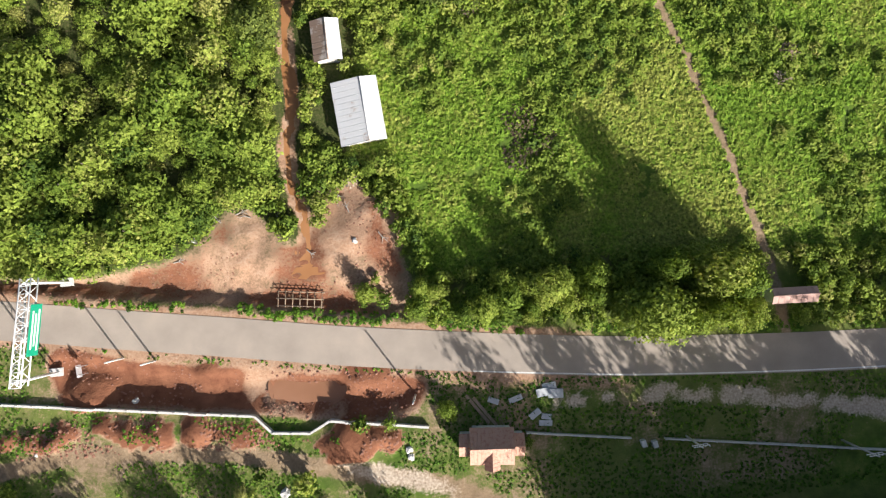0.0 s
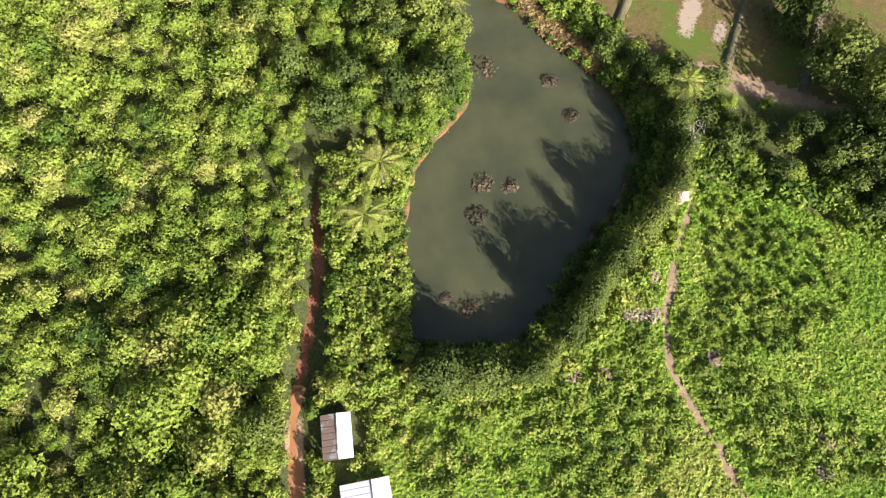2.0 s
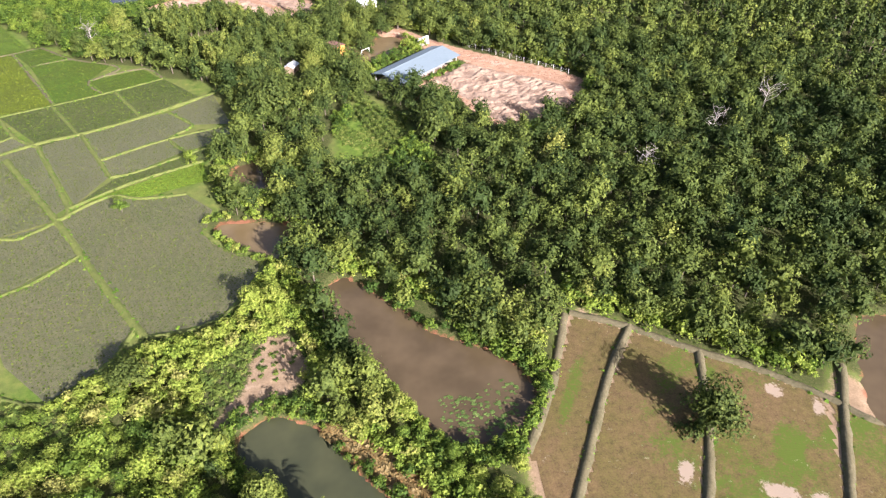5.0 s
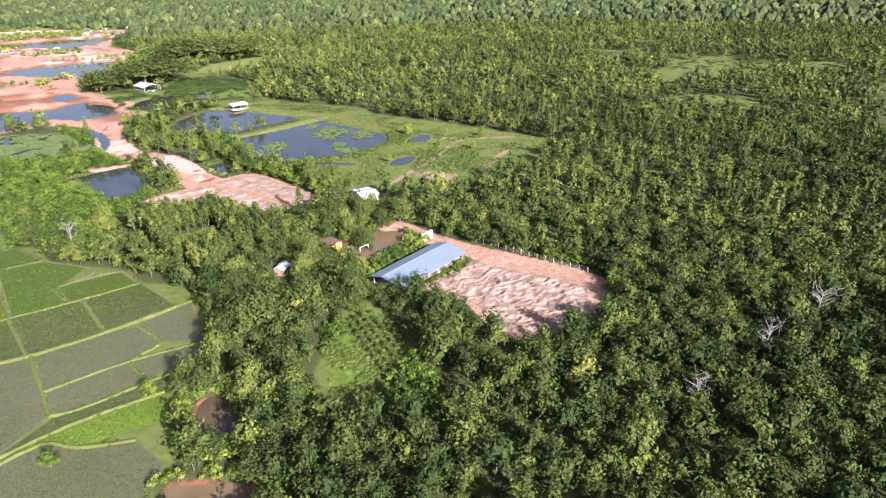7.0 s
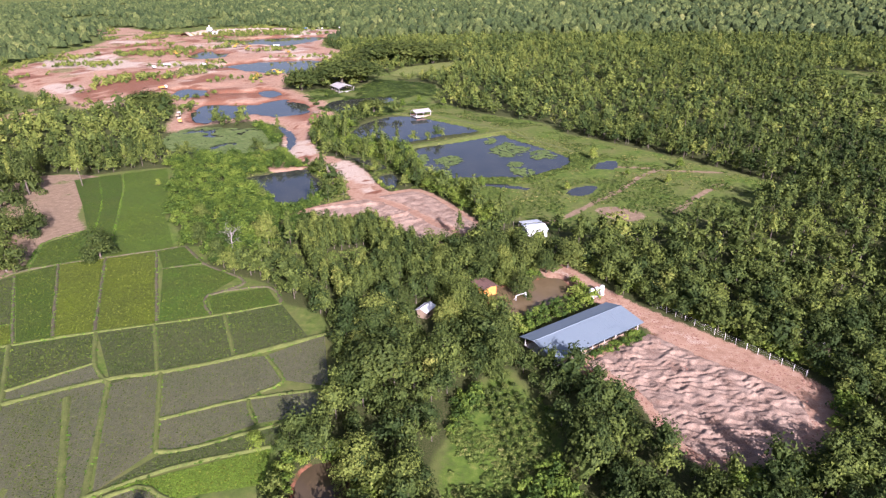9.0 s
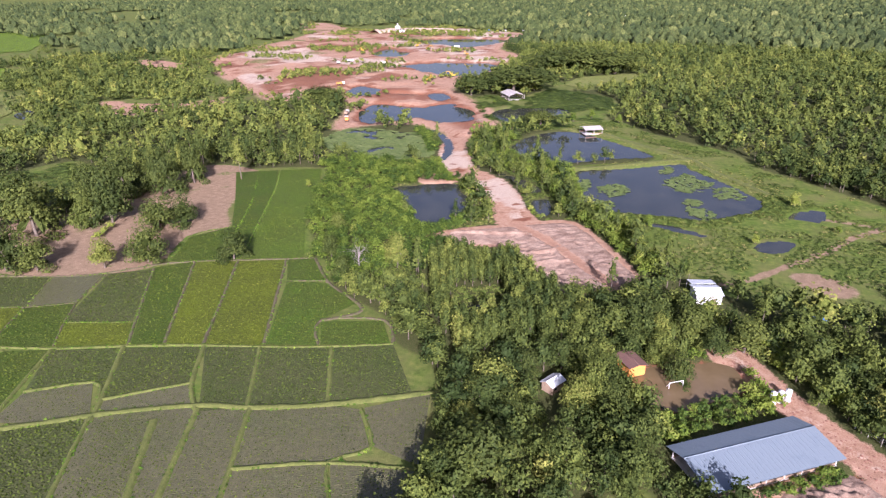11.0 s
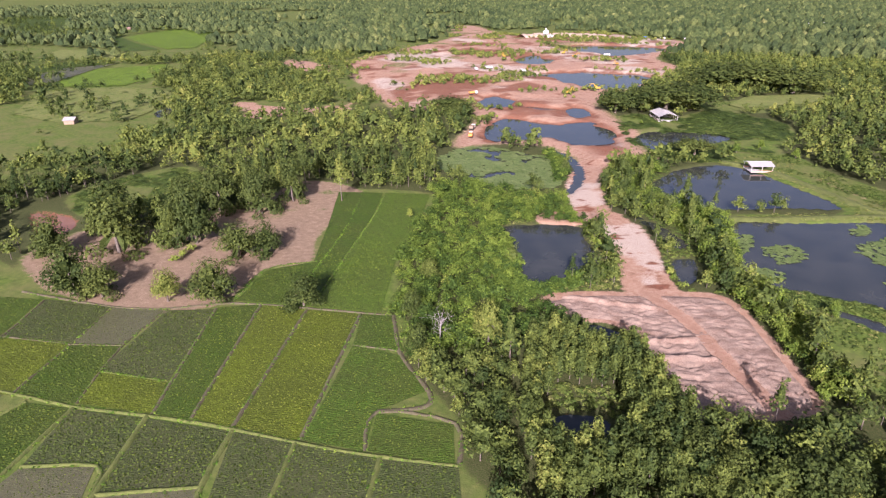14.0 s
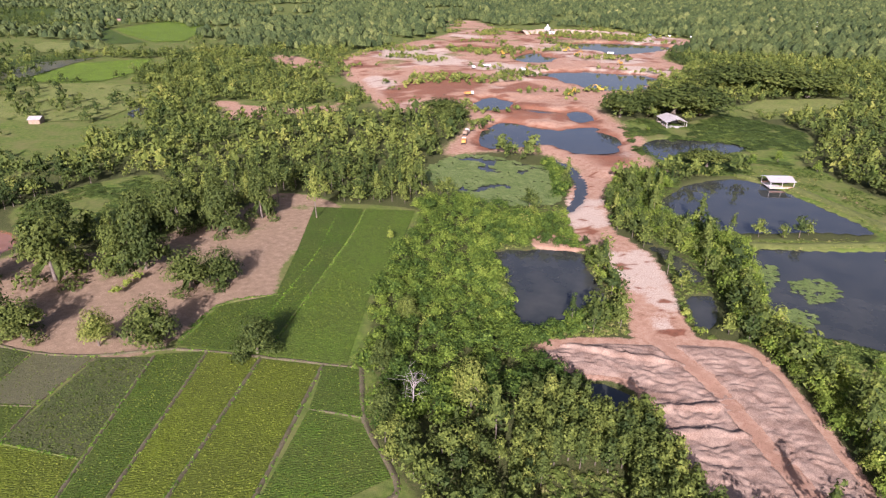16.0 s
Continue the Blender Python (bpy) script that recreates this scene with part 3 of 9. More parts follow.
GX = np.concatenate([far_steps(-680, -5000, 6), stretch((-680, -420, 5.0), (-420, -260, 3.2), (-260, -75, 2.2), (-75, 75, 1.0), (75, 112, 2.0), (112, 260, 8)), far_steps(260, 5000, 6)])
GY = np.concatenate([far_steps(-46, -5000, 2), stretch((-46, 30, 0.8), (30, 165, 1.1), (165, 430, 2.2), (430, 660, 3.4), (660, 1250, 6.0)), far_steps(1250, 5000, 6)])
X, Y = np.meshgrid(GX, GY)
Z = (fnoise(X, Y, 9, 3) - 0.5) * 0.35 + (fnoise(X, Y, 60, 5) - 0.5) * 0.5
flat = step(8, 4, beside(X, Y, ROAD))
Z *= 1 - flat
zone, zone_b = np.zeros((*X.shape, 3)), np.zeros((*X.shape, 3))


def lay(target, channel, ring, soft=2.0, amount=1.0):
    d = depth_in(X, Y, ringed(ring), 30)
    target[..., channel] = np.maximum(target[..., channel], amount * step(-soft, soft, d))
    return d


zone_b[..., 0] = 0.8 * step(-8, 6, Y) * step(-440, -320, X) * step(1000, 700, Y)
for ring in (MEADOW, MEADOW_EAST, FISH_LAND, PADDY_WEST, PADDY_EAST, GREEN_FIELD, RISE_FIELD, ORCHARD, FAR_FIELD, FAR_FIELD_B, MEADOW_N, FAR_STRIP, FAR_PADDY, FAR_GREEN, FAR_LEFT, SOUTH_STRIP, QUARRY, CLEARING):
    d = depth_in(X, Y, ringed(ring), 30)
    zone_b[..., 0] *= 1 - step(-3, 2, d)
for ring in (MEADOW, GREEN_FIELD, FAR_PADDY, FAR_GREEN, ORCHARD):
    lay(zone, 2, ring, 3, 0.6)
for ring in (MEADOW_EAST, FISH_LAND, MEADOW_N):
    lay(zone, 2, ring, 3, 0.45)
zone[..., 2] *= np.where(Y > 340, 0.35 + 0.9 * fnoise(X, Y, 18, 101), 1)
for ring in (DIRT_SOUTH, DIRT_FIELD, YARD):
    lay(zone, 0, ring, 1.2)
lay(zone, 1, DIRT_NORTH, 1.2, 0.8)
zone[..., 0] = np.maximum(zone[..., 0], step(-1, 1.5, depth_in(X, Y, ringed(DIRT_NORTH), 30)) * (0.3 + 0.6 * fnoise(X, Y, 6, 43)))
lay(zone, 0, QUARRY, 12)
lay(zone, 0, SPUR, 1.5)
# thin scrubby green on the far western spoil
zone[..., 0] *= 1 - 0.6 * step(0.52, 0.66, fnoise(X, Y, 40, 31)) * (Y > 480) * (0.35 + 0.65 * step(-380, -560, X))
for ring in FAR_BARE[:2]:
    patch_ = step(-8, 8, depth_in(X, Y, ringed(ring), 30) + 26 * (fnoise(X, Y, 22, 33) - 0.5))
    zone[..., 0] = np.maximum(zone[..., 0], 0.95 * patch_)
for ring in (CLEARING, PADDY_EAST, SHORE_SAND):
    lay(zone, 1, ring, 2.0, 0.9)
zone[..., 0] = np.maximum(zone[..., 0], 0.2 * step(-3, 3, depth_in(X, Y, ringed(CLEARING), 20)) * fnoise(X, Y, 30, 8))
zone[..., 1] *= 1 - 0.5 * step(-3, 3, depth_in(X, Y, ringed(CLEARING), 20)) * step(0.58, 0.76, fnoise(X, Y, 9, 9))
zone[..., 0] = np.maximum(zone[..., 0], step(9.5, 7, beside(X, Y, HAUL) + 3 * (fnoise(X, Y, 12, 105) - 0.5)))
zone[..., 0] = np.maximum(zone[..., 0], 0.9 * step(1.8, 0.8, beside(X, Y, STREAM)) * step(40, 30, Y))
zone_b[..., 2] = np.maximum(zone_b[..., 2], 0.8 * step(1.2, 0.5, beside(X, Y, STREAM)) * step(30, 40, Y))
zone[..., 1] = np.maximum(zone[..., 1], 0.9 * step(1.3, 0.3, beside(X, Y, PATHWAY)))
for ring in (DIRT_NORTH, DIRT_SOUTH):
    zone_b[..., 2] = np.maximum(zone_b[..., 2], (1.0 if ring is DIRT_SOUTH else 0.65) * step(-0.5, 1.5, depth_in(X, Y, ringed(ring), 30)) * step(0.1, 0.5 if ring is DIRT_SOUTH else 0.65, fnoise(X, Y, 7, 44)))
# earth paths and a bare patch in the east grassland
for line in ([(8.1, 372.1), (19.1, 389.9), (31.5, 409.8), (39.9, 427.2), (50.1, 441.8)], [(50.6, 382.3), (61, 402.5), (74.8, 423.2)], [(30.5, 443.2), (51.5, 442), (81.2, 438.3)], [(-2, 362), (8.1, 372.1)]):
    zone[..., 1] = np.maximum(zone[..., 1], 0.8 * step(2.4, 0.8, beside(X, Y, line) + 1.2 * (fnoise(X, Y, 5, 47) - 0.5)))
lay(zone, 1, [(20, 384), (30.3, 387), (39, 379), (34, 371), (24, 374)], 3, 0.9)
lay(zone, 0, [(-62, 545), (-40, 528), (-20, 512), (-30, 520), (-52, 540), (-74, 556)], 4, 0.8)
# dusty shoulders of the road
zone[..., 0] = np.maximum(zone[..., 0], 0.85 * step(4.6, 3.4, beside(X, Y, ROAD)) * step(30, 10, X))
# the stream bed, the roadside ditch and the churned soil
Z -= 0.7 * step(2.4, 0.6, beside(X, Y, STREAM))
# the road's embankment over the dug ground
Z -= 1.5 * step(3.2, 5.8, beside(X, Y, ROAD) + 0.8 * (fnoise(X, Y, 3, 59) - 0.5)) * step(13, 6, beside(X, Y, ROAD)) * step(-0.3, 1.2, depth_in(X, Y, ringed(DIRT_NORTH), 30))
ditch = depth_in(X, Y, ringed(DIRT_SOUTH), 30)
Z -= 1.25 * step(0.2, 3.2, ditch) - 0.5 * step(0, 2, ditch) * (fnoise(X, Y, 2.2, 41) - 0.5)
churn = step(0, 4, depth_in(X, Y, ringed(DIRT_FIELD), 30)) + step(0, 4, depth_in(X, Y, ringed(YARD), 30))
Z -= 1.1 * step(1.5, 0.3, beside(X, Y, [(12, 262), (16.3, 268), (24, 277.5), (33.4, 288.1)]))
zone_b[..., 2] = np.maximum(zone_b[..., 2], 0.9 * step(1.5, 0.5, beside(X, Y, [(12, 262), (16.3, 268), (24, 277.5), (33.4, 288.1)])))
Z += churn * (0.3 * np.abs(fnoise(X, Y, 5.5, 51) - 0.5) + 0.2 * np.abs(fnoise((X * 0.55 + Y * 0.83) * 0.9, (X * 0.83 - Y * 0.55) * 0.3, 3.4, 53) - 0.5))
Z += step(0, 3, depth_in(X, Y, ringed(DIRT_NORTH), 30)) * (0.35 * (fnoise(X, Y, 4.5, 57) - 0.45) + 0.9 * (fnoise(X, Y, 1.6, 58) - 0.5))
zone[..., 2] *= np.where(X < -400, 0.2 + 1.0 * fnoise(X, Y, 50, 102), 1)
zone_b[..., 1] = 0.8 * step(0, 10, depth_in(X, Y, ringed(DIRT_FIELD), 30)) * step(0.36, 0.6, fnoise(X, Y, 16, 61)) * step(2.0, 4.0, beside(X, Y, FIELD_TRACK))
zone_b[..., 1] = np.maximum(zone_b[..., 1], 0.7 * step(10, 7, beside(X, Y, HAUL)) * step(0.36, 0.56, fnoise(X, Y, 20, 62)))
zone_b[..., 2] = np.maximum(zone_b[..., 2], 0.7 * step(9, 6, beside(X, Y, HAUL)) * step(0.6, 0.68, fnoise(X, Y, 5, 65)))
zone_b[..., 1] = np.maximum(zone_b[..., 1], 0.7 * step(0, 8, depth_in(X, Y, ringed(YARD), 30)) * step(0.46, 0.66, fnoise(X, Y, 14, 63)))
zone[..., 1] = np.maximum(zone[..., 1], step(0, 3, depth_in(X, Y, ringed(SOUTH_STRIP), 30)) * (0.85 * fnoise(X, Y, 9, 46) - 0.08))
zone_b[..., 2] = np.maximum(zone_b[..., 2], 0.4 * step(2.6, 1.6, beside(X, Y, FIELD_TRACK) + 1.2 * (fnoise(X, Y, 5, 106) - 0.5)))
TRACK_SOUTH = [(-90, -30), (-67, -26.8), (-59, -25.6), (-46, -25.7), (-34, -26.8), (-18, -30.6), (-3.6, -33.7), (6, -38)]
zone[..., 1] = np.maximum(zone[..., 1], 0.85 * step(2.2, 0.6, beside(X, Y, TRACK_SOUTH)))
lay(zone_b, 1, [(-18.8, -29.2), (-11.5, -30.0), (-2.8, -33.3), (-1.3, -35.5), (-7.0, -34.8), (-14.2, -32.4)], 1.5, 0.75)
GRAVEL_LINE = [(14, -23), (31.6, -23.6), (47.5, -26), (60.8, -28.5), (95, -31)]
zone_b[..., 1] = np.maximum(zone_b[..., 1], 0.8 * step(2.8, 0.3, beside(X, Y, GRAVEL_LINE)) * step(0.3, 0.62, fnoise(X, Y, 5, 45)))
zone[..., 0] = np.maximum(zone[..., 0], 0.55 * step(3.0, 0.5, beside(X, Y, [(-4, -19.5), (10, -20.5), (24, -21.5)])))
for mx, my, mr, mh in ((-66.4, -22.8, 2.2, 1.1), (-62.3, -23, 2.0, 1.2), (-58.1, -22.6, 2.1, 1.3), (-51.5, -21.4, 1.8, 1.0), (-48.5, -22.6, 2.2, 1.2), (-43.6, -23.4, 3.0, 1.3), (-38.1, -23.2, 3.4, 1.4), (-31.6, -24.2, 2.2, 0.8),
                       (-16.1, -26.5, 4.4, 1.7), (-10.4, -26.9, 1.9, 0.9), (-53.5, -16.0, 3.6, 1.3), (-13, -17.6, 3.6, 0.9), (-36, -16.0, 3.2, 0.7), (-11, 4, 5.5, 0.9)):
    lump = step(mr, mr * 0.15, np.hypot((X - mx) * 0.8, Y - my) + (fnoise(X, Y, 2.4, 77) - 0.5) * 3.0)
    Z += mh * lump
    zone[..., 0] = np.maximum(zone[..., 0], 1.1 * step(0.03, 0.25, lump))
    zone_b[..., 2] = np.maximum(zone_b[..., 2], 0.9 * step(0.03, 0.3, lump) * (my < -10))
    Z += 0.5 * lump * (fnoise(X, Y, 0.9, 78) - 0.5)
for ring in (PADDY_WEST, PADDY_EAST):
    Z *= 1 - 0.92 * step(-1, 2, depth_in(X, Y, ringed(ring), 30))
inq = step(0, 20, depth_in(X, Y, ringed(QUARRY), 40))
zone_b[..., 1] = np.maximum(zone_b[..., 1], 0.75 * inq * step(0.44, 0.62, fnoise(X, Y, 70, 103)))
zone_b[..., 2] = np.maximum(zone_b[..., 2], 0.6 * inq * np.maximum(step(0.5, 0.62, fnoise(X, Y, 55, 104)), step(0.58, 0.68, fnoise(X, Y, 16, 107))))
# earth banks of the pits, then the ponds themselves
Z += step(0, 25, depth_in(X, Y, ringed(QUARRY), 40)) * (3.2 * (fnoise(X, Y, 45, 71) - 0.5) + 3.0 * np.abs(fnoise(X, Y, 20, 72) - 0.5) + 1.2)
for ring, level, deep, soft, mat, label, kindname in PONDS:
    d = depth_in(X, Y, ringed(ring), 40) + (fnoise(X, Y, 4, 17) - 0.5) * min(soft, 3) * 0.9 + (30 * (fnoise(X, Y, 26, 18) - 0.5) if soft > 7 else 0)
    w = step(-soft * 1.2, soft, d)
    Z = Z * (1 - w) + (level + 0.35 - deep * step(-0.25 * soft, soft, d)) * w
    if deep > 0.45:
        zone_b[..., 2] = np.maximum(zone_b[..., 2], (0.62 if mat is not M_water_grey or "pit" in kindname else 0.3) * step(-0.45 * soft, 0.1 * soft, d))
zone_b[..., 2] = np.maximum(zone_b[..., 2], 0.8 * step(0.5, 2.0, ditch) * step(0.45, 0.6, fnoise(X, Y, 3, 91)))
Z = np.where(flat > 0.9, -0.06, Z)
nx, ny = len(GX), len(GY)
idx = np.arange(nx * ny).reshape(ny, nx)
quads = np.stack([idx[:-1, :-1], idx[:-1, 1:], idx[1:, 1:], idx[1:, :-1]], -1).reshape(-1, 4)
me = quick_mesh("ground", np.stack([X, Y, Z], -1).reshape(-1, 3), quads, M_earth, {"zone": zone.reshape(-1, 3), "zone_b": zone_b.reshape(-1, 3)}, True)
tagged(new("ground", me), "flat lowland earth with grass, leaf litter and bare red soil", "ground", kind="structure")


def ground_z(x, y):
    """The height of the sheet at places, between its grid points."""
    x, y = np.asarray(x, float), np.asarray(y, float)
    i, j = np.clip(np.searchsorted(GX, x) - 1, 0, nx - 2), np.clip(np.searchsorted(GY, y) - 1, 0, ny - 2)
    u, v = (x - GX[i]) / (GX[i + 1] - GX[i]), (y - GY[j]) / (GY[j + 1] - GY[j])
    return (Z[j, i] * (1 - u) + Z[j, i + 1] * u) * (1 - v) + (Z[j + 1, i] * (1 - u) + Z[j + 1, i + 1] * u) * v


def gz(x, y):
    return float(ground_z(np.array([x]), np.array([y]))[0])


def fan(ring, z):
    bm = bmesh.new()
    bm.faces.new([bm.verts.new((p[0], p[1], z)) for p in ring])
    bmesh.ops.triangulate(bm, faces=bm.faces)
    return bm


def outset(ring, d):
    ring = np.asarray(ring)
    area = np.sum(ring[:, 0] * np.roll(ring[:, 1], -1) - np.roll(ring[:, 0], -1) * ring[:, 1])
    e = np.roll(ring, -1, 0) - np.roll(ring, 1, 0)
    nrm = np.stack([e[:, 1], -e[:, 0]], 1) / (np.linalg.norm(e, axis=1, keepdims=True) + 1e-9)
    return ring + nrm * d * (1 if area > 0 else -1)


for ring, level, deep, soft, mat, label, kindname in PONDS:
    tagged(part(kindname, fan(outset(ringed(ring), 0.35 * soft), level), mat), label, "pond", kind="structure")


def ribbon(line, half, z, n=6, lift=0.0):
    """A band along a plan line; half: half its width, or two distances to either side."""
    c = smooth_ring(line, n, False)
    t = np.gradient(c, axis=0)
    t /= np.linalg.norm(t, axis=1, keepdims=True)
    side = np.stack([-t[:, 1], t[:, 0]], 1)
    a, b = (half, half) if isinstance(half, (int, float)) else half
    left, right = c + side * b, c - side * a
    zz = np.full(len(c), z) if z is not None else ground_z(c[:, 0], c[:, 1]) + lift
    v = np.concatenate([np.column_stack([left, zz]), np.column_stack([right, zz])])
    k = len(c)
    f = [(i, i + k, i + k + 1, i + 1) for i in range(k - 1)]
    return v, f


def strip(name, line, half, z, mat, label, category, kind="structure", lift=0.0, parent=None):
    v, f = ribbon(line, half, z, 6, lift)
    ob = part(name, quick_mesh(name, v, f, mat), mat, parent)
    return tagged(ob, label, category, kind=kind)


def asphalt():
    m, n, l, b = material("asphalt", 0.9)
    fine, wide = texture(n, l, 0.12, 5), texture(n, l, 5.0, 4)
    col = ramp(n, l, calc(n, l, "ADD", calc(n, l, "MULTIPLY", fine, 0.4), calc(n, l, "MULTIPLY", wide, 0.6)),
               ((0.3, (0.25, 0.214, 0.178)), (0.55, (0.33, 0.284, 0.234)), (0.75, (0.43, 0.345, 0.268))))
    l.new(col, b.inputs["Base Color"])
    relief(n, l, b, fine, 0.3, 0.03)
    return m


M_asphalt = asphalt()
M_paint = grained("road_paint", (0.5, 0.49, 0.46), (0.8, 0.79, 0.75), 0.2, 2.0, 0.7, 0.1)
road = strip("road", ROAD, 2.85, 0.0, M_asphalt, "worn grey two-lane asphalt road dusted with red soil", "road")
strip("edge_line", [(2.5, -18.15), (14, -19.45), (30, -20.95), (61.7, -22.55), (110, -23.1), (180, -21.6)], 0.09, 0.006, M_paint, "", "", "", parent=road)

# ---------- plants ----------
def spin(n, r):
    v = r.normal(size=(n, 3))
    return v / np.linalg.norm(v, axis=1, keepdims=True)


def leaf_quads(at, out, size, r, up=0.5, loose=0.75, slim=0.62):
    """Kite-shaped sprays of leaves at places, facing mostly outwards and up."""
    n = len(at)
    nrm = out * 0.8 + np.array([0, 0, up * 0.55]) + spin(n, r) * loose * 0.6
    nrm /= np.linalg.norm(nrm, axis=1, keepdims=True)
    t = np.cross(nrm, spin(n, r))
    t /= np.linalg.norm(t, axis=1, keepdims=True) + 1e-9
    b = np.cross(nrm, t)
    s = (size * r.uniform(0.65, 1.35, n))[:, None]
    v = np.stack([at - t * s * 0.5, at + b * s * slim * 0.5 - nrm * s * 0.08, at + t * s * 0.55 - nrm * s * 0.12, at - b * s * slim * 0.5 - nrm * s * 0.08], 1)
    return v


def three_cornered(q):
    """Single-triangle sprays out of kite-shaped ones."""
    along, wide = q[:, 2] - q[:, 0], (q[:, 1] - q[:, 3]) * 0.22
    return np.stack([q[:, 1] + wide - along * 0.42, q[:, 2] + along * 0.08, q[:, 3] - wide - along * 0.42], 1)


def dome(height, radius, seed):
    """A rounded, uneven far-off crown of few faces."""
    r = np.random.default_rng(seed)
    rings = []
    for z, rad, off in ((0.3, 0.92, 0.0), (0.76, 0.7, 0.5)):
        w = 2 * math.pi * (np.arange(5) + off + r.uniform(-0.25, 0.25, 5)) / 5
        rr = radius * rad * r.uniform(0.7, 1.25, 5)
        rings.append(np.column_stack([np.cos(w) * rr, np.sin(w) * rr, height * z * r.uniform(0.8, 1.15, 5)]))
    tip, tris = np.array([0, 0, height * 1.02]), []
    for a, b in zip(rings[:-1], rings[1:]):
        for k in range(5):
            tris += [(a[k], a[(k + 1) % 5], b[k]), (a[(k + 1) % 5], b[(k + 1) % 5], b[k])]
    for k in range(5):
        tris.append((rings[1][k], rings[1][(k + 1) % 5], tip))
    return np.array(tris), np.column_stack([np.full(15, 0.42), r.uniform(0.25, 0.75, 15)])


def crown_of(lobes, count, size, seed, floor=-0.35, up=0.5, slim=0.62):
    """Leaf sprays over the surface of uneven lobes. Returns quads and their tone."""
    r = np.random.default_rng(seed)
    area = np.array([l[3] ** 2 for l in lobes])
    share = np.maximum(3, (count * area / area.sum()).astype(int))
    quads_, tone_ = [], []
    for (x, y, z, rad, flatness), k in zip(lobes, share):
        d = spin(int(k * 1.8), r)
        d = d[d[:, 2] > floor][:k]
        bump = 1 + 0.22 * np.sin(d[:, 0] * 7 + seed) * np.cos(d[:, 1] * 6 - seed)
        at = np.array([x, y, z]) + d * np.array([rad, rad, rad * flatness]) * (bump * r.uniform(0.72, 1.36, len(d)))[:, None]
        quads_.append(leaf_quads(at, d, size, r, up, slim=slim))
        lobe_tint = r.uniform(-0.1, 0.1)
        tone_.append(np.column_stack([np.full(len(d), 0.42 + lobe_tint), np.clip(r.normal(0.5, 0.28, len(d)), 0, 1)]))
    return np.concatenate(quads_), np.concatenate(tone_)


def leafy_body(lobes, around, down, seed):
    """The closed inner mass of a crown: an uneven skin just inside its outer leaves, its inner shade put into a darker
    tone.
    """
    r = np.random.default_rng(seed + 7)
    mid = np.array([0.0, 0.0, np.mean([l[2] for l in lobes]) * 0.9])
    rows = []
    for k in range(down + 1):
        el = math.radians(84 - 126 * k / down)
        w = 2 * math.pi * (np.arange(around) + 0.5 * (k % 2) + r.uniform(-0.25, 0.25, around)) / around
        e = el + r.uniform(-0.1, 0.1, around)
        d = np.column_stack([np.cos(w) * np.cos(e), np.sin(w) * np.cos(e), np.sin(e)])
        far = np.full(around, 0.3)
        for x, y, z, rad, flat_ in lobes:
            sc = np.array([1 / rad, 1 / rad, 1 / (rad * flat_)])
            p, q = (mid - (x, y, z)) * sc, d * sc
            a, b, c = (q * q).sum(1), (q * p).sum(1), (p * p).sum() - 1
            disc = b * b - a * c
            far = np.maximum(far, np.where(disc > 0, (-b + np.sqrt(np.maximum(disc, 0))) / a, 0.3))
        rows.append(mid + d * (far * r.uniform(0.45, 0.8, around))[:, None])
    tris = []
    for a, b in zip(rows[:-1], rows[1:]):
        for k in range(around):
            k2 = (k + 1) % around
            tris += [(a[k], b[k], a[k2]), (a[k2], b[k], b[k2])]
    tris = np.array(tris)
    # lower tone than the outer leaves: shade between the sprays, set as colour
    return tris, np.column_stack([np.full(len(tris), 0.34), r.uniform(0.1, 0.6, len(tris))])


def limb(path, radii, sides=6):
    """A bent, tapered round branch along points."""
    path, v, f = np.asarray(path, float), [], []
    for i, p in enumerate(path):
        t = path[min(i + 1, len(path) - 1)] - path[max(i - 1, 0)]
        t /= np.linalg.norm(t) + 1e-9
        a = np.cross(t, (0.3, 1, 0.1))
        a /= np.linalg.norm(a)
        b = np.cross(t, a)
        for k in range(sides):
            w = 2 * math.pi * k / sides
            v.append(p + (a * math.cos(w) + b * math.sin(w)) * radii[i])
    for i in range(len(path) - 1):
        for k in range(sides):
            f.append((i * sides + k, i * sides + (k + 1) % sides, (i + 1) * sides + (k + 1) % sides, (i + 1) * sides + k))
    return np.array(v), np.array(f)


def merged(pieces):
    v, f, base = [], [], 0
    for a, b in pieces:
        v.append(a)
        f.append(b + base)
        base += len(a)
    return np.concatenate(v), np.concatenate(f)


def broad_lobes(seed, height, radius, lobes=8, low=0.2):
    r = np.random.default_rng(seed)
    out = [(0, 0, height * 0.8, radius * 0.55, 0.75)]
    for k in range(lobes):
        w, far = 2 * math.pi * (k + r.uniform(-0.3, 0.3)) / lobes, radius * r.uniform(0.35, 0.78)
        outer = (far / (0.78 * radius)) ** 1.6
        out.append((math.cos(w) * far, math.sin(w) * far, height * (0.82 + (low - 0.74) * outer + r.uniform(-0.2, 0.16)), radius * r.uniform(0.2, 0.46), r.uniform(0.6, 0.85)))
    return out


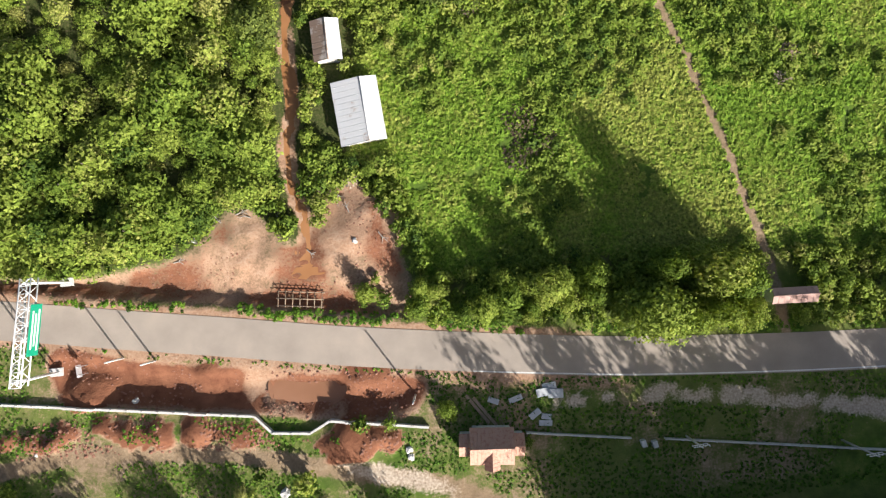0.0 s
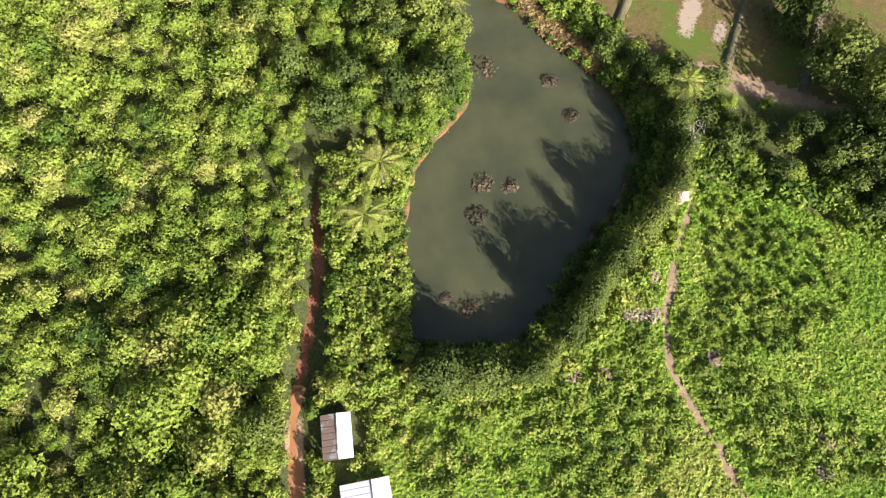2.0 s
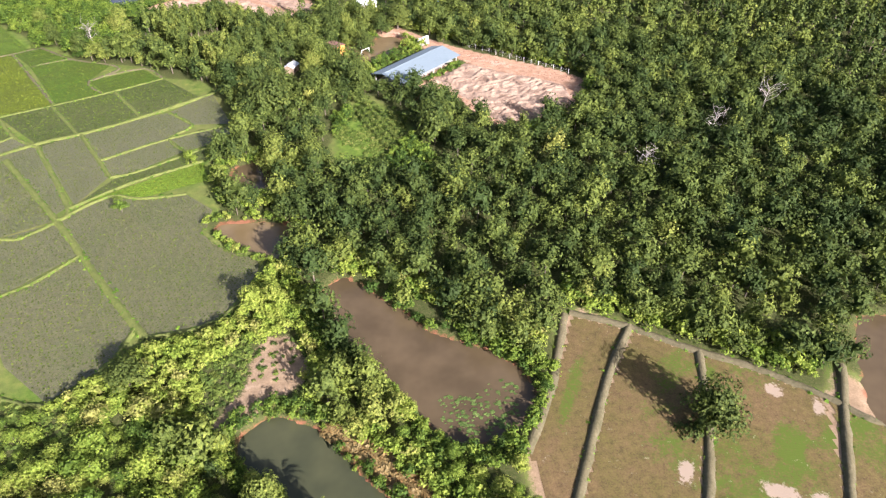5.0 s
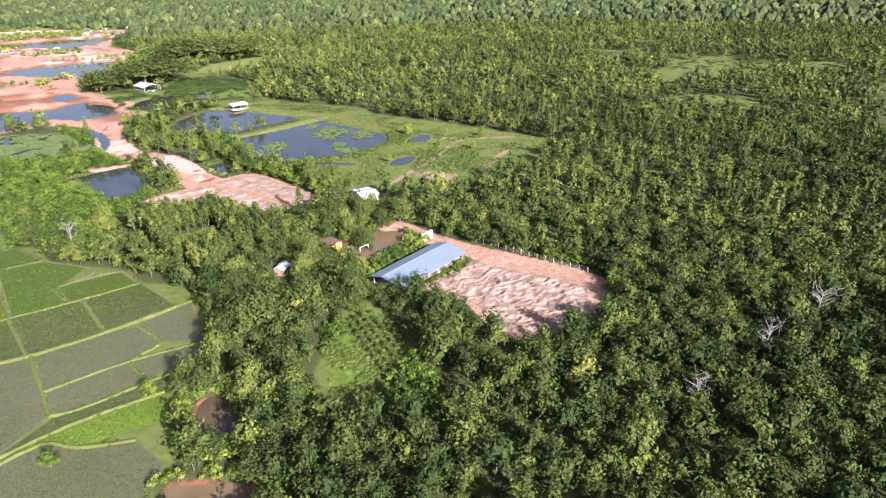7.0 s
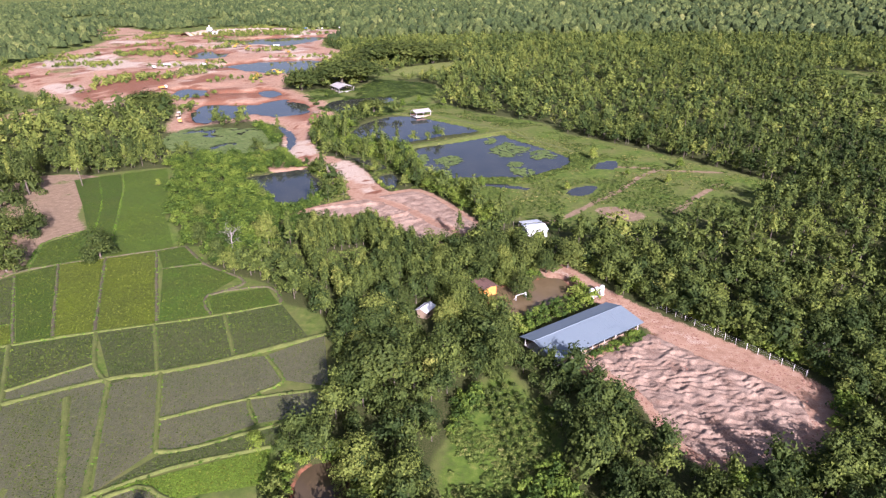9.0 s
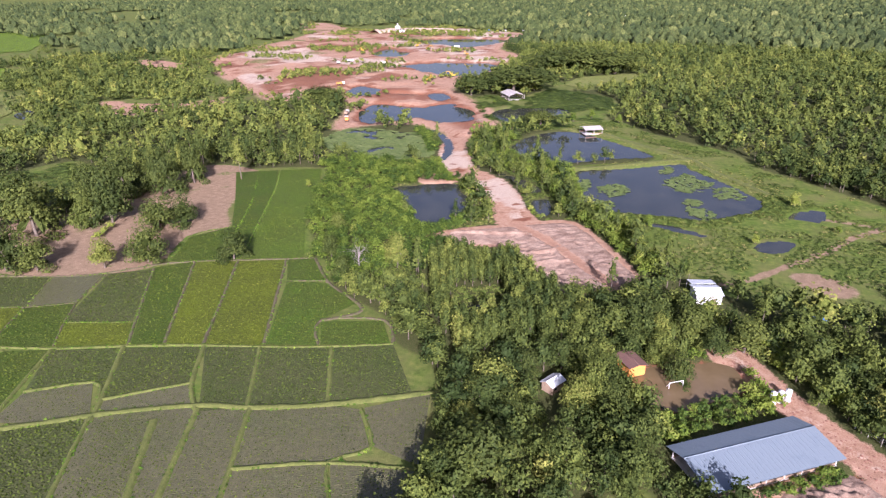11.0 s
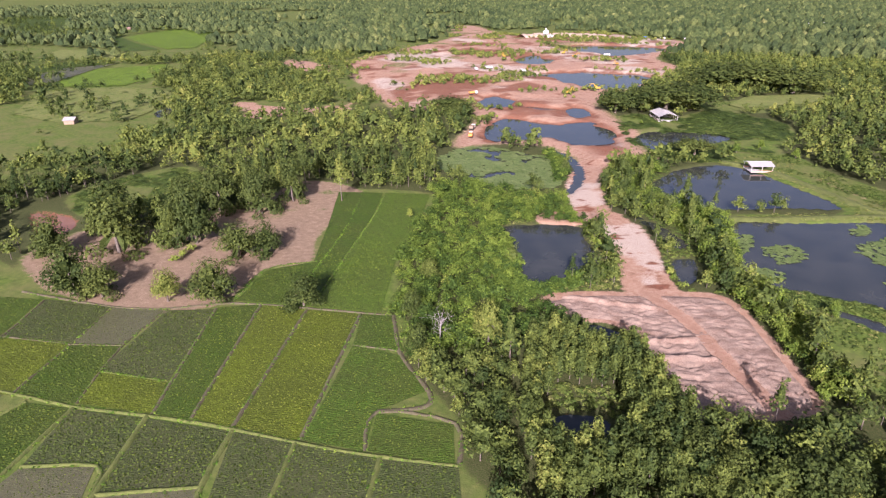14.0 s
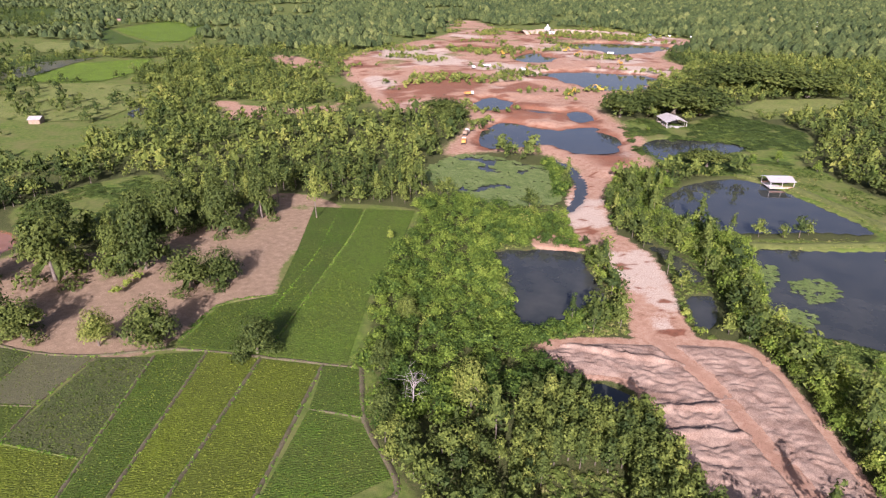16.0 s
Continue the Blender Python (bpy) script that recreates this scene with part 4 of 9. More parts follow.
def trunk_for(lobes, height, girth, seed):
    r = np.random.default_rng(seed + 50)
    lean = r.uniform(-0.25, 0.25, 2)
    top = np.array([lean[0], lean[1], height * 0.62])
    pieces = [limb([(0, 0, -0.3), (lean[0] * 0.3, lean[1] * 0.5, height * 0.25), top * (1, 1, 0.75), top + (0, 0, height * 0.12)], [girth * 1.25, girth, girth * 0.75, girth * 0.35])]
    for l in lobes[1:6]:
        start = top * r.uniform(0.5, 0.9)
        end = np.array(l[:3]) * (0.9, 0.9, 0.98)
        pieces.append(limb([start, (start + end) / 2 + (0, 0, 0.25), end], [girth * 0.5, girth * 0.33, girth * 0.12], 5))
    return merged(pieces)


def quads_mesh(name, q, tone, mat):
    k = q.shape[1]
    return quick_mesh(name, q.reshape(-1, 3), np.arange(len(q) * k).reshape(-1, k), mat, {"tone": np.repeat(tone, k, 0)})


class Kind:
    """A sort of plant: its crown in three degrees of detail and its trunk."""

    def __init__(self, lobes, height, girth, seed, counts, sizes, mat, up=0.5, floor=-0.35, slim=0.62):
        self.crown = [crown_of(lobes, c, s, seed + i, floor, up, slim) for i, (c, s) in enumerate(zip(counts, sizes))]
        # inner skins carry the crown's inside shade in their tone
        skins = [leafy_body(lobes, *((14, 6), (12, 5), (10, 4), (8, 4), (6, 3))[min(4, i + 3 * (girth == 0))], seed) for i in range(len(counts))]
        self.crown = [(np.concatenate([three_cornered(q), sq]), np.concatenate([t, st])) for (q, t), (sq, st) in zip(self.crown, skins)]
        self.crown.append(dome(height, max(math.hypot(l[0], l[1]) + l[3] for l in lobes) * 0.95, seed))
        self.trunk = trunk_for(lobes, height, girth, seed) if girth else None
        self.mat, self.height = mat, height


BROAD = [Kind(broad_lobes(s, 8.0, 3.3, 13), 8.0, 0.17, s, (1300, 660, 320, 165, 42), (0.38, 0.44, 0.58, 0.73, 1.2), M_leaf) for s in (11, 12, 13, 14)]
DARK = [Kind(broad_lobes(s, 9.0, 3.8, 13), 9.0, 0.2, s, (1200, 600, 320, 165, 42), (0.44, 0.5, 0.62, 0.78, 1.25), M_leaf_dark) for s in (21, 22, 23)]
TALL = [Kind([(0.3 * math.sin(k * 2.1 + s), 0.3 * math.cos(k * 2.6 + s), 5.2 + k * 1.15, 1.55 - 0.13 * k, 0.8) for k in range(7)], 13.0, 0.15, s, (560, 380, 220, 110, 50), (0.5, 0.55, 0.7, 0.85, 1.2), M_leaf_dark) for s in (31, 32)]
COLUMN = [Kind([(0.15 * math.sin(k * 2.1 + s), 0.15 * math.cos(k * 2.6 + s), 2.2 + k * 1.1, (1.0, 1.3, 1.42, 1.42, 1.35, 1.2, 0.85)[k], 0.9) for k in range(7)], 10.0, 0.1, s, (330, 330, 60), (0.5, 0.6, 1.2), M_leaf_dark, 0.5, -0.6) for s in (41, 42)]
SPREAD = [Kind(broad_lobes(s, 9.0, 6.5, 12, 0.5), 9.0, 0.35, s, (1700, 900, 200), (0.62, 0.75, 1.5), M_leaf_deep, 0.7, -0.1) for s in (51, 52)]
FULL = [Kind(broad_lobes(s, 10.0, 5.2, 15, 0.12), 10.0, 0.28, s, (2600, 900, 180), (0.47, 0.75, 1.5), M_leaf_dark) for s in (61, 62)]
FULL_LIGHT = [Kind(broad_lobes(s, 10.0, 5.2, 12, 0.3), 10.0, 0.28, s, (2600, 900, 180), (0.46, 0.75, 1.5), M_leaf) for s in (65, 66)]
FULL_DARK = [Kind(broad_lobes(s, 10.0, 5.2, 16, 0.06), 10.0, 0.28, s, (2600, 900, 180), (0.47, 0.75, 1.5), M_leaf_deep) for s in (63, 64)]
FRUIT = [Kind(broad_lobes(s, 2.4, 1.7, 6, 0.2), 2.4, 0.0, s, (190,), (0.42,), M_leaf_deep) for s in (74, 75, 76)]
SHRUB = [Kind(broad_lobes(s, 2.4, 1.7, 6, 0.2), 2.4, 0.0, s, (150, 80, 24), (0.44, 0.52, 0.9), M_leaf) for s in (71, 72, 73)]


def placed(x, y, size, turn=None, high=1.0):
    """Poses for plants on the ground at a place."""
    return Matrix.Translation((x, y, gz(x, y) - 0.05)) @ Matrix.Rotation(rng.uniform(0, 6.28) if turn is None else turn, 4, "Z") @ Matrix.Diagonal((size * rng.uniform(0.9, 1.1), size * rng.uniform(0.9, 1.1), size * high * rng.uniform(0.9, 1.12), 1))


FIRST = {}


def plant(kind, x, y, size, name, label, group, high=1.0):
    """One tree or shrub of its own: an empty with its trunk and its crown."""
    key = (id(kind), name)
    if key in FIRST:
        ob = copy_thing(FIRST[key], placed(x, y, size, None, high))
    else:
        ob = new(name)
        if kind.trunk:
            part("trunk", quick_mesh("trunk", kind.trunk[0], kind.trunk[1], M_bark, None, True), None, ob)
        q, tone = kind.crown[0]
        part("crown", quads_mesh("crown", q, tone + np.array([0.07 if kind.mat is M_leaf else 0.0, 0.0]), kind.mat), None, ob)
        ob.matrix_basis = placed(x, y, size, None, high)
        FIRST[key] = ob
    return tagged(ob, label, "tree" if name.endswith("tree") else "shrub", group)


def stand(name, kinds, xs, ys, sizes, detail, mat, label, category="trees", trunks=True, tint=None, base=0.5, flat_=1.0):
    """Many plants that nobody counts, joined: one object."""
    n = len(xs)
    if not n:
        return
    z, which, turn = ground_z(xs, ys), rng.integers(0, len(kinds), n), rng.uniform(0, 6.28, n)
    tint = rng.normal(0, 0.17, n) + (fnoise(xs, ys, 45, 19) - 0.5) * 0.5 if tint is None else tint
    all_q, all_t, tv, tf = [], [], [], []
    for k, kind in enumerate(kinds):
        sel = np.where(which == k)[0]
        if not len(sel):
            continue
        q, tone = kind.crown[detail]
        c, s, sz = np.cos(turn[sel])[:, None, None], np.sin(turn[sel])[:, None, None], sizes[sel][:, None, None]
        wide = sz * rng.uniform(0.88, 1.15, len(sel))[:, None, None] / math.sqrt(flat_)
        px, py, pz = q[None, :, :, 0], q[None, :, :, 1], q[None, :, :, 2]
        out = np.stack([(px * c - py * s) * wide + xs[sel][:, None, None], (px * s + py * c) * wide + ys[sel][:, None, None], pz * sz * flat_ + z[sel][:, None, None]], -1)
        all_q.append(out.reshape(-1, q.shape[1], 3))
        t = np.repeat(tone[None], len(sel), 0).copy()
        t[:, :, 0] += tint[sel][:, None] + base - 0.5
        all_t.append(t.reshape(-1, 2))
        if trunks and kind.trunk:
            for i in sel:
                g = 0.16 * sizes[i]
                v, f = limb([(xs[i], ys[i], z[i] - 0.3), (xs[i] + 0.1, ys[i], z[i] + kind.height * sizes[i] * 0.7)], [g, g * 0.5], 4)
                tv.append(v)
                tf.append(f)
    ob = part(name, quads_mesh(name, np.concatenate(all_q), np.concatenate(all_t), mat), None)
    tagged(ob, label, category, kind="stuff")
    if tv:
        part("trunks", quick_mesh("trunks", *merged(list(zip(tv, tf))), M_bark), None, ob)
    return ob


def scatter(ring, gap, jitter=0.42):
    """Places about gap metres apart within a ring."""
    ring = np.asarray(ring, float)
    gx, gy = np.meshgrid(np.arange(ring[:, 0].min(), ring[:, 0].max(), gap), np.arange(ring[:, 1].min(), ring[:, 1].max(), gap * 0.87))
    gx[1::2] += gap / 2
    x = gx.ravel() + rng.uniform(-jitter, jitter, gx.size) * gap
    y = gy.ravel() + rng.uniform(-jitter, jitter, gx.size) * gap
    keep = inside(x, y, ring) > 0
    return x[keep], y[keep]


BUILT = [(-10.7, 20.8, 7), (-14.4, 31.7, 4.5), (4.2, -28.4, 7), (47.5, -9.5, 4), (38.8, 61, 2.5), (14, 285, 9), (6, 276, 8), (22, 294, 8), (-3, 354, 9), (0, 346, 9), (-29, 289, 5), (-27, 283, 5), (-14.4, 305.6, 4), (-12, 300, 4), (-97, 559, 8), (-187, 655, 10)]
ORCHARD_OPEN = [(-14.0, 254.1), (-6.5, 258.9), (7.9, 253.5), (10.2, 237.3), (16.1, 227.1), (17.7, 217.4), (8.4, 211.5), (1.5, 213.7), (-7.0, 219.7), (-12.1, 232.8)]
BARE = [[(-92, 464), (-62, 492), (-30, 524), (-12, 506), (-40, 484), (-75, 456)], ORCHARD_OPEN, YARD_OPEN, DIRT_NORTH, DIRT_SOUTH, QUARRY, DIRT_FIELD, YARD, CLEARING, GREEN_FIELD, RISE_FIELD, MEADOW_EAST, FISH_LAND, PADDY_EAST, PADDY_WEST, MEADOW, ORCHARD, SHORE_SAND, PLANTATION, MEADOW_N, FAR_STRIP, FAR_PADDY, FAR_GREEN, FAR_LEFT, SOUTH_STRIP, [(-316, 280), (-316, 300), (-285, 304), (-258, 288), (-266, 268), (-290, 268)]] + FAR_BARE


def free_of(x, y, margin=1.0, shore=1.2, bare=BARE):
    """Which places are wooded: off water, buildings, roads and open land."""
    ok = np.ones(x.shape, bool)
    for ring in bare:
        ok &= depth_in(x, y, ringed(ring), 30) < -margin
    for p in PONDS:
        ok &= depth_in(x, y, ringed(p[0]), 30) < -shore
    for bx, by, br in BUILT:
        ok &= (x - bx) ** 2 + (y - by) ** 2 > br * br
    ok &= beside(x, y, ROAD) > 4.2
    ok &= beside(x, y, HAUL) > 8.8
    ok &= beside(x, y, STREAM) > 0.9
    return ok


def sized(n, lo, hi):
    return rng.uniform(lo, hi, n)


def mixed_sizes(n, lo, hi):
    """Mostly middling plants, with some much smaller and a few that tower."""
    return lo + (hi - lo) * rng.beta(1.6, 2.2, n)


# the west wood, from the road to the end of the green pond
WEST_WOOD = [(-120, 3), (-60, 2), (-38, 5), (-24, 12), (-22, 60), (-18, 78), (2, 78), (12, 86), (12, 100), (4, 109), (-14, 127), (-26, 138), (-33, 142), (-60, 145), (-120, 140)]
wx, wy = scatter(WEST_WOOD, 3.0)
ok = free_of(wx, wy, 1.2, 0.6)
wx, wy = wx[ok], wy[ok]
order = np.argsort(-wx)
tall_zone = fnoise(wx, wy, 22, 81)
for i in order[:190]:
    big = tall_zone[i] > 0.56 or (wy[i] > 84 and rng.uniform() < 0.55)
    kind = (BROAD + BROAD + DARK)[rng.integers(0, 11)] if big else BROAD[rng.integers(0, 4)]
    plant(kind, wx[i], wy[i], rng.uniform(0.72, 1.1) if big else rng.uniform(0.52, 0.85), "tree", "leafy yellow-green tree of the dense wood", "trees of the west wood")
rest = order[190:]
size_w = np.where(tall_zone[rest] > 0.56, 0.7, 0.5) * np.where(wy[rest] > 126, 0.7, 1.0) * rng.choice([0.55, 0.75, 0.95, 1.2, 1.55], len(rest)) * sized(len(rest), 0.9, 1.12)
tint_w = rng.normal(-0.08, 0.24, len(rest)) + (fnoise(wx[rest], wy[rest], 30, 19) - 0.5) * 0.5
close = wx[rest] > -72
for which_, level in ((close, 1), (~close, 2)):
    at_ = rest[which_]
    stand("woodland", BROAD, wx[at_], wy[at_], size_w[which_], level, M_leaf, "dense yellow-green broadleaf wood beside the stream", base=0.46, tint=tint_w[which_], flat_=0.84)

# everything wooded farther off, thinning with distance
VIEW = [(-30, 128), (-60, 143), (-330, 200), (-1500, 560), (-2700, 840), (-2000, 2300), (-900, 2900), (500, 2900), (1700, 2200), (520, 720), (260, 400), (135, 108), (86, 130), (78, 137), (60, 149), (48, 157), (30, 140)]
def band(lo, hi, gap):
    x, y = scatter(VIEW, gap)
    r2 = np.hypot(x + 5, y - 150)
    keep = (r2 >= lo) & (r2 < hi)
    x, y = x[keep], y[keep]
    keep = free_of(x, y)
    return x[keep], y[keep]


def old_or_young(x, y):
    return rng.normal(0, 0.17, len(x)) + (fnoise(x, y, 45, 19) - 0.5) * 0.5 - 0.06 * step(-10, 90, x) + 0.04 * step(-60, -180, x)


bx, by = band(0, 190, 4.9)
keep = inside(bx, by, np.array(CORNER)) < 0
bx, by = bx[keep], by[keep]
stand("woodland", BROAD + DARK + DARK, bx, by, mixed_sizes(len(bx), 0.5, 1.3), 2, M_leaf_dark, "mixed dark green broadleaf wood with thin gaps", base=0.53, tint=old_or_young(bx, by))
bx, by = band(190, 380, 5.9)
SCRUB = np.array([(-200, 418), (-178, 391), (-153, 351), (-130, 323), (-108, 308), (-92, 330), (-74, 358), (-98, 364), (-112, 362), (-147, 401), (-122, 423), (-150, 446), (-198, 432)])
low = inside(bx, by, SCRUB) > -2
lx, ly = scatter(SCRUB, 4.3)
ok = free_of(lx, ly, 0.3, 0.6)
lx, ly = lx[ok], ly[ok]
stand("scrubland", BROAD, lx, ly, mixed_sizes(len(lx), 0.4, 1.15), 2, M_leaf, "light green young trees and scrub behind the rice field", base=0.36, trunks=False, flat_=0.8)
bx, by = bx[~low], by[~low]
stand("woodland", BROAD + DARK + TALL, bx, by, mixed_sizes(len(bx), 0.55, 1.4), 3, M_leaf_dark, "mixed dark green wood beyond the yard", base=0.32, tint=old_or_young(bx, by))
bx, by = band(380, 900, 8.6)
keep = ((bx > -330) | (fnoise(bx, by, 90, 15) > 0.47)) & (((inside(bx, by, np.array(FAR_FIELD)) < 0) & (inside(bx, by, np.array(FAR_FIELD_B)) < 0)) | (fnoise(bx, by, 40, 172) > 0.66))
bx, by = bx[keep], by[keep]
# base raised for this band, so its tone carries some haze
stand("far_woodland", BROAD + DARK, bx, by, mixed_sizes(len(bx), 0.6, 1.65), 4, M_leaf_dark, "far mixed woodland of rounded crowns", trunks=False, base=0.42, tint=old_or_young(bx, by))
for ring, label in (([(-330, 60), (-330, 195), (-160, 142), (-121, 140), (-121, 4), (-180, 12), (-330, 30)], "wood west of the stream"), ([(112, -10), (112, 118), (135, 108), (190, 210), (260, 180), (260, -12)], "wood east of the meadow"),
                    ([(-260, -30), (-80, -50), (-70, -54), (110, -60), (260, -50), (260, -150), (-260, -150)], "wood south of the road")):
    ox, oy = scatter(ring, 6.6 if "road" in label else 9.0)
    ok = free_of(ox, oy, 1.0, 1.2, BARE[2:])
    stand("woodland", BROAD + DARK, ox[ok], oy[ok], sized(int(ok.sum()), 0.6, 1.3), 4 if "road" in label else -1, M_leaf_dark, label, trunks=False, base=0.5)
fx, fy = scatter([(-470, 350), (-900, 430), (-1500, 600), (-2000, 720), (-1950, 950), (-1300, 880), (-900, 720), (-650, 700), (-480, 520), (-400, 420)], 17)
ok = (fnoise(fx, fy, 60, 171) > 0.5) & (depth_in(fx, fy, ringed(QUARRY), 30) < -3)
for ring in ([(-705, 434), (-774, 501), (-803, 539), (-745, 557), (-673, 526), (-632, 469), (-673, 427)], FAR_GREEN):
    ok &= depth_in(fx, fy, ringed(ring), 30) < 4
fx, fy = fx[ok], fy[ok]
stand("field_trees", BROAD + DARK, fx, fy, sized(len(fx), 0.7, 1.5), 4, M_leaf_dark, "scattered far trees between fields", trunks=False, base=0.36)
bx, by = band(900, 2900, 13.5)
keep = (bx > -0.55 * by + 100) | (fnoise(bx, by, 130, 16) > 0.43)
bx, by = bx[keep], by[keep]
stand("far_woodland", BROAD + DARK, bx, by, mixed_sizes(len(bx), 0.75, 2.2), -1, M_canopy, "distant woodland towards the horizon", trunks=False, base=0.3)

# ---------- paddies and their bunds ----------
def paddy(name, mud, green, cover, angle, row=0.55, rough=0.7, rows=0.2):
    """Young rice in rows over mud and shallow water."""
    m, n, l, b = material(name, rough)
    b.inputs["Specular IOR Level"].default_value = 0.15
    geo, rot = n.new("ShaderNodeNewGeometry"), n.new("ShaderNodeVectorRotate")
    rot.inputs["Angle"].default_value = angle
    rot.rotation_type = "Z_AXIS"
    l.new(geo.outputs["Position"], rot.inputs["Vector"])
    wave = n.new("ShaderNodeTexWave")
    wave.inputs["Scale"].default_value = 0.31 / row
    wave.inputs["Distortion"].default_value, wave.inputs["Detail"].default_value, wave.inputs["Detail Scale"].default_value = 9.0, 4.0, 1.6
    l.new(rot.outputs[0], wave.inputs["Vector"])
    fine, mid, wide = texture(n, l, 0.3, 4), texture(n, l, 3.0, 4), texture(n, l, 16.0, 3)
    v = calc(n, l, "ADD", calc(n, l, "MULTIPLY", wave.outputs["Fac"], rows), calc(n, l, "MULTIPLY", fine, 0.52))
    v = calc(n, l, "ADD", v, calc(n, l, "ADD", calc(n, l, "MULTIPLY", mid, 0.4), calc(n, l, "MULTIPLY", wide, 0.6)))
    v = calc(n, l, "MULTIPLY", calc(n, l, "SUBTRACT", v, 0.86 - 0.5 * (cover - 0.5)), 2.6, True)
    info = n.new("ShaderNodeObjectInfo")
    tint = blend(n, l, info.outputs["Random"], tuple(c * 0.82 for c in green), tuple(c * 1.18 for c in green))
    grain = calc(n, l, "ADD", calc(n, l, "MULTIPLY", fine, 0.55), calc(n, l, "MULTIPLY", texture(n, l, 1.3, 5), 0.45))
    grainy = ramp(n, l, grain, ((0.34, (0.58, 0.6, 0.6)), (0.66, (1.42, 1.4, 1.35))))
    l.new(blend(n, l, 1.0, blend(n, l, v, mud, tint), grainy, "MULTIPLY"), b.inputs["Base Color"])
    relief(n, l, b, v, 0.2 + 2.5 * rows, 0.22)
    return m


M_rice_grey = paddy("young_rice_in_mud", (0.105, 0.104, 0.052), (0.068, 0.091, 0.026), 0.5, 0.9, 0.55, 0.4)
M_rice_grey.node_tree.nodes["Principled BSDF"].inputs["Specular IOR Level"].default_value = 0.4
M_rice_dark = paddy("dark_rice", (0.072, 0.082, 0.032), (0.05, 0.082, 0.018), 0.7, 0.6)
M_rice_mid = paddy("green_rice", (0.06, 0.084, 0.016), (0.05, 0.1, 0.009), 0.8, 0.6, 0.7)
M_rice_gold = paddy("yellow_green_rice", (0.07, 0.092, 0.013), (0.09, 0.122, 0.009), 0.8, 0.6, 0.7)
M_rice_lime = paddy("bright_seedbed", (0.08, 0.13, 0.016), (0.118, 0.195, 0.016), 0.85, 0.6, 0.4)
M_rice_even = paddy("even_green_rice", (0.064, 0.095, 0.016), (0.068, 0.122, 0.011), 0.8, 0.6, 0.7)
M_stubble = paddy("dry_paddy", (0.13, 0.088, 0.043), (0.085, 0.085, 0.02), 0.95, 0.6, 0.5, 0.9, 0.03)
M_fallow = paddy("weedy_paddy", (0.21, 0.15, 0.08), (0.11, 0.17, 0.02), 0.72, 0.6, 0.5)
M_bund = grained("grassy_bund", (0.065, 0.088, 0.018), (0.15, 0.172, 0.042), 0.5, 2.5, 0.9, 0.6)
M_bund_dry = grained("earthen_bund", (0.0624, 0.0593, 0.025), (0.144, 0.125, 0.0718), 0.5, 3.0, 0.9, 0.6)


def plot(corners, mat, label, z=0.06):
    """One field between bunds, a thin slab of mud and rice."""
    bm = fan(corners, z)
    return tagged(part("paddy_field", bm, mat), label, "paddy field", "paddy fields", "structure")


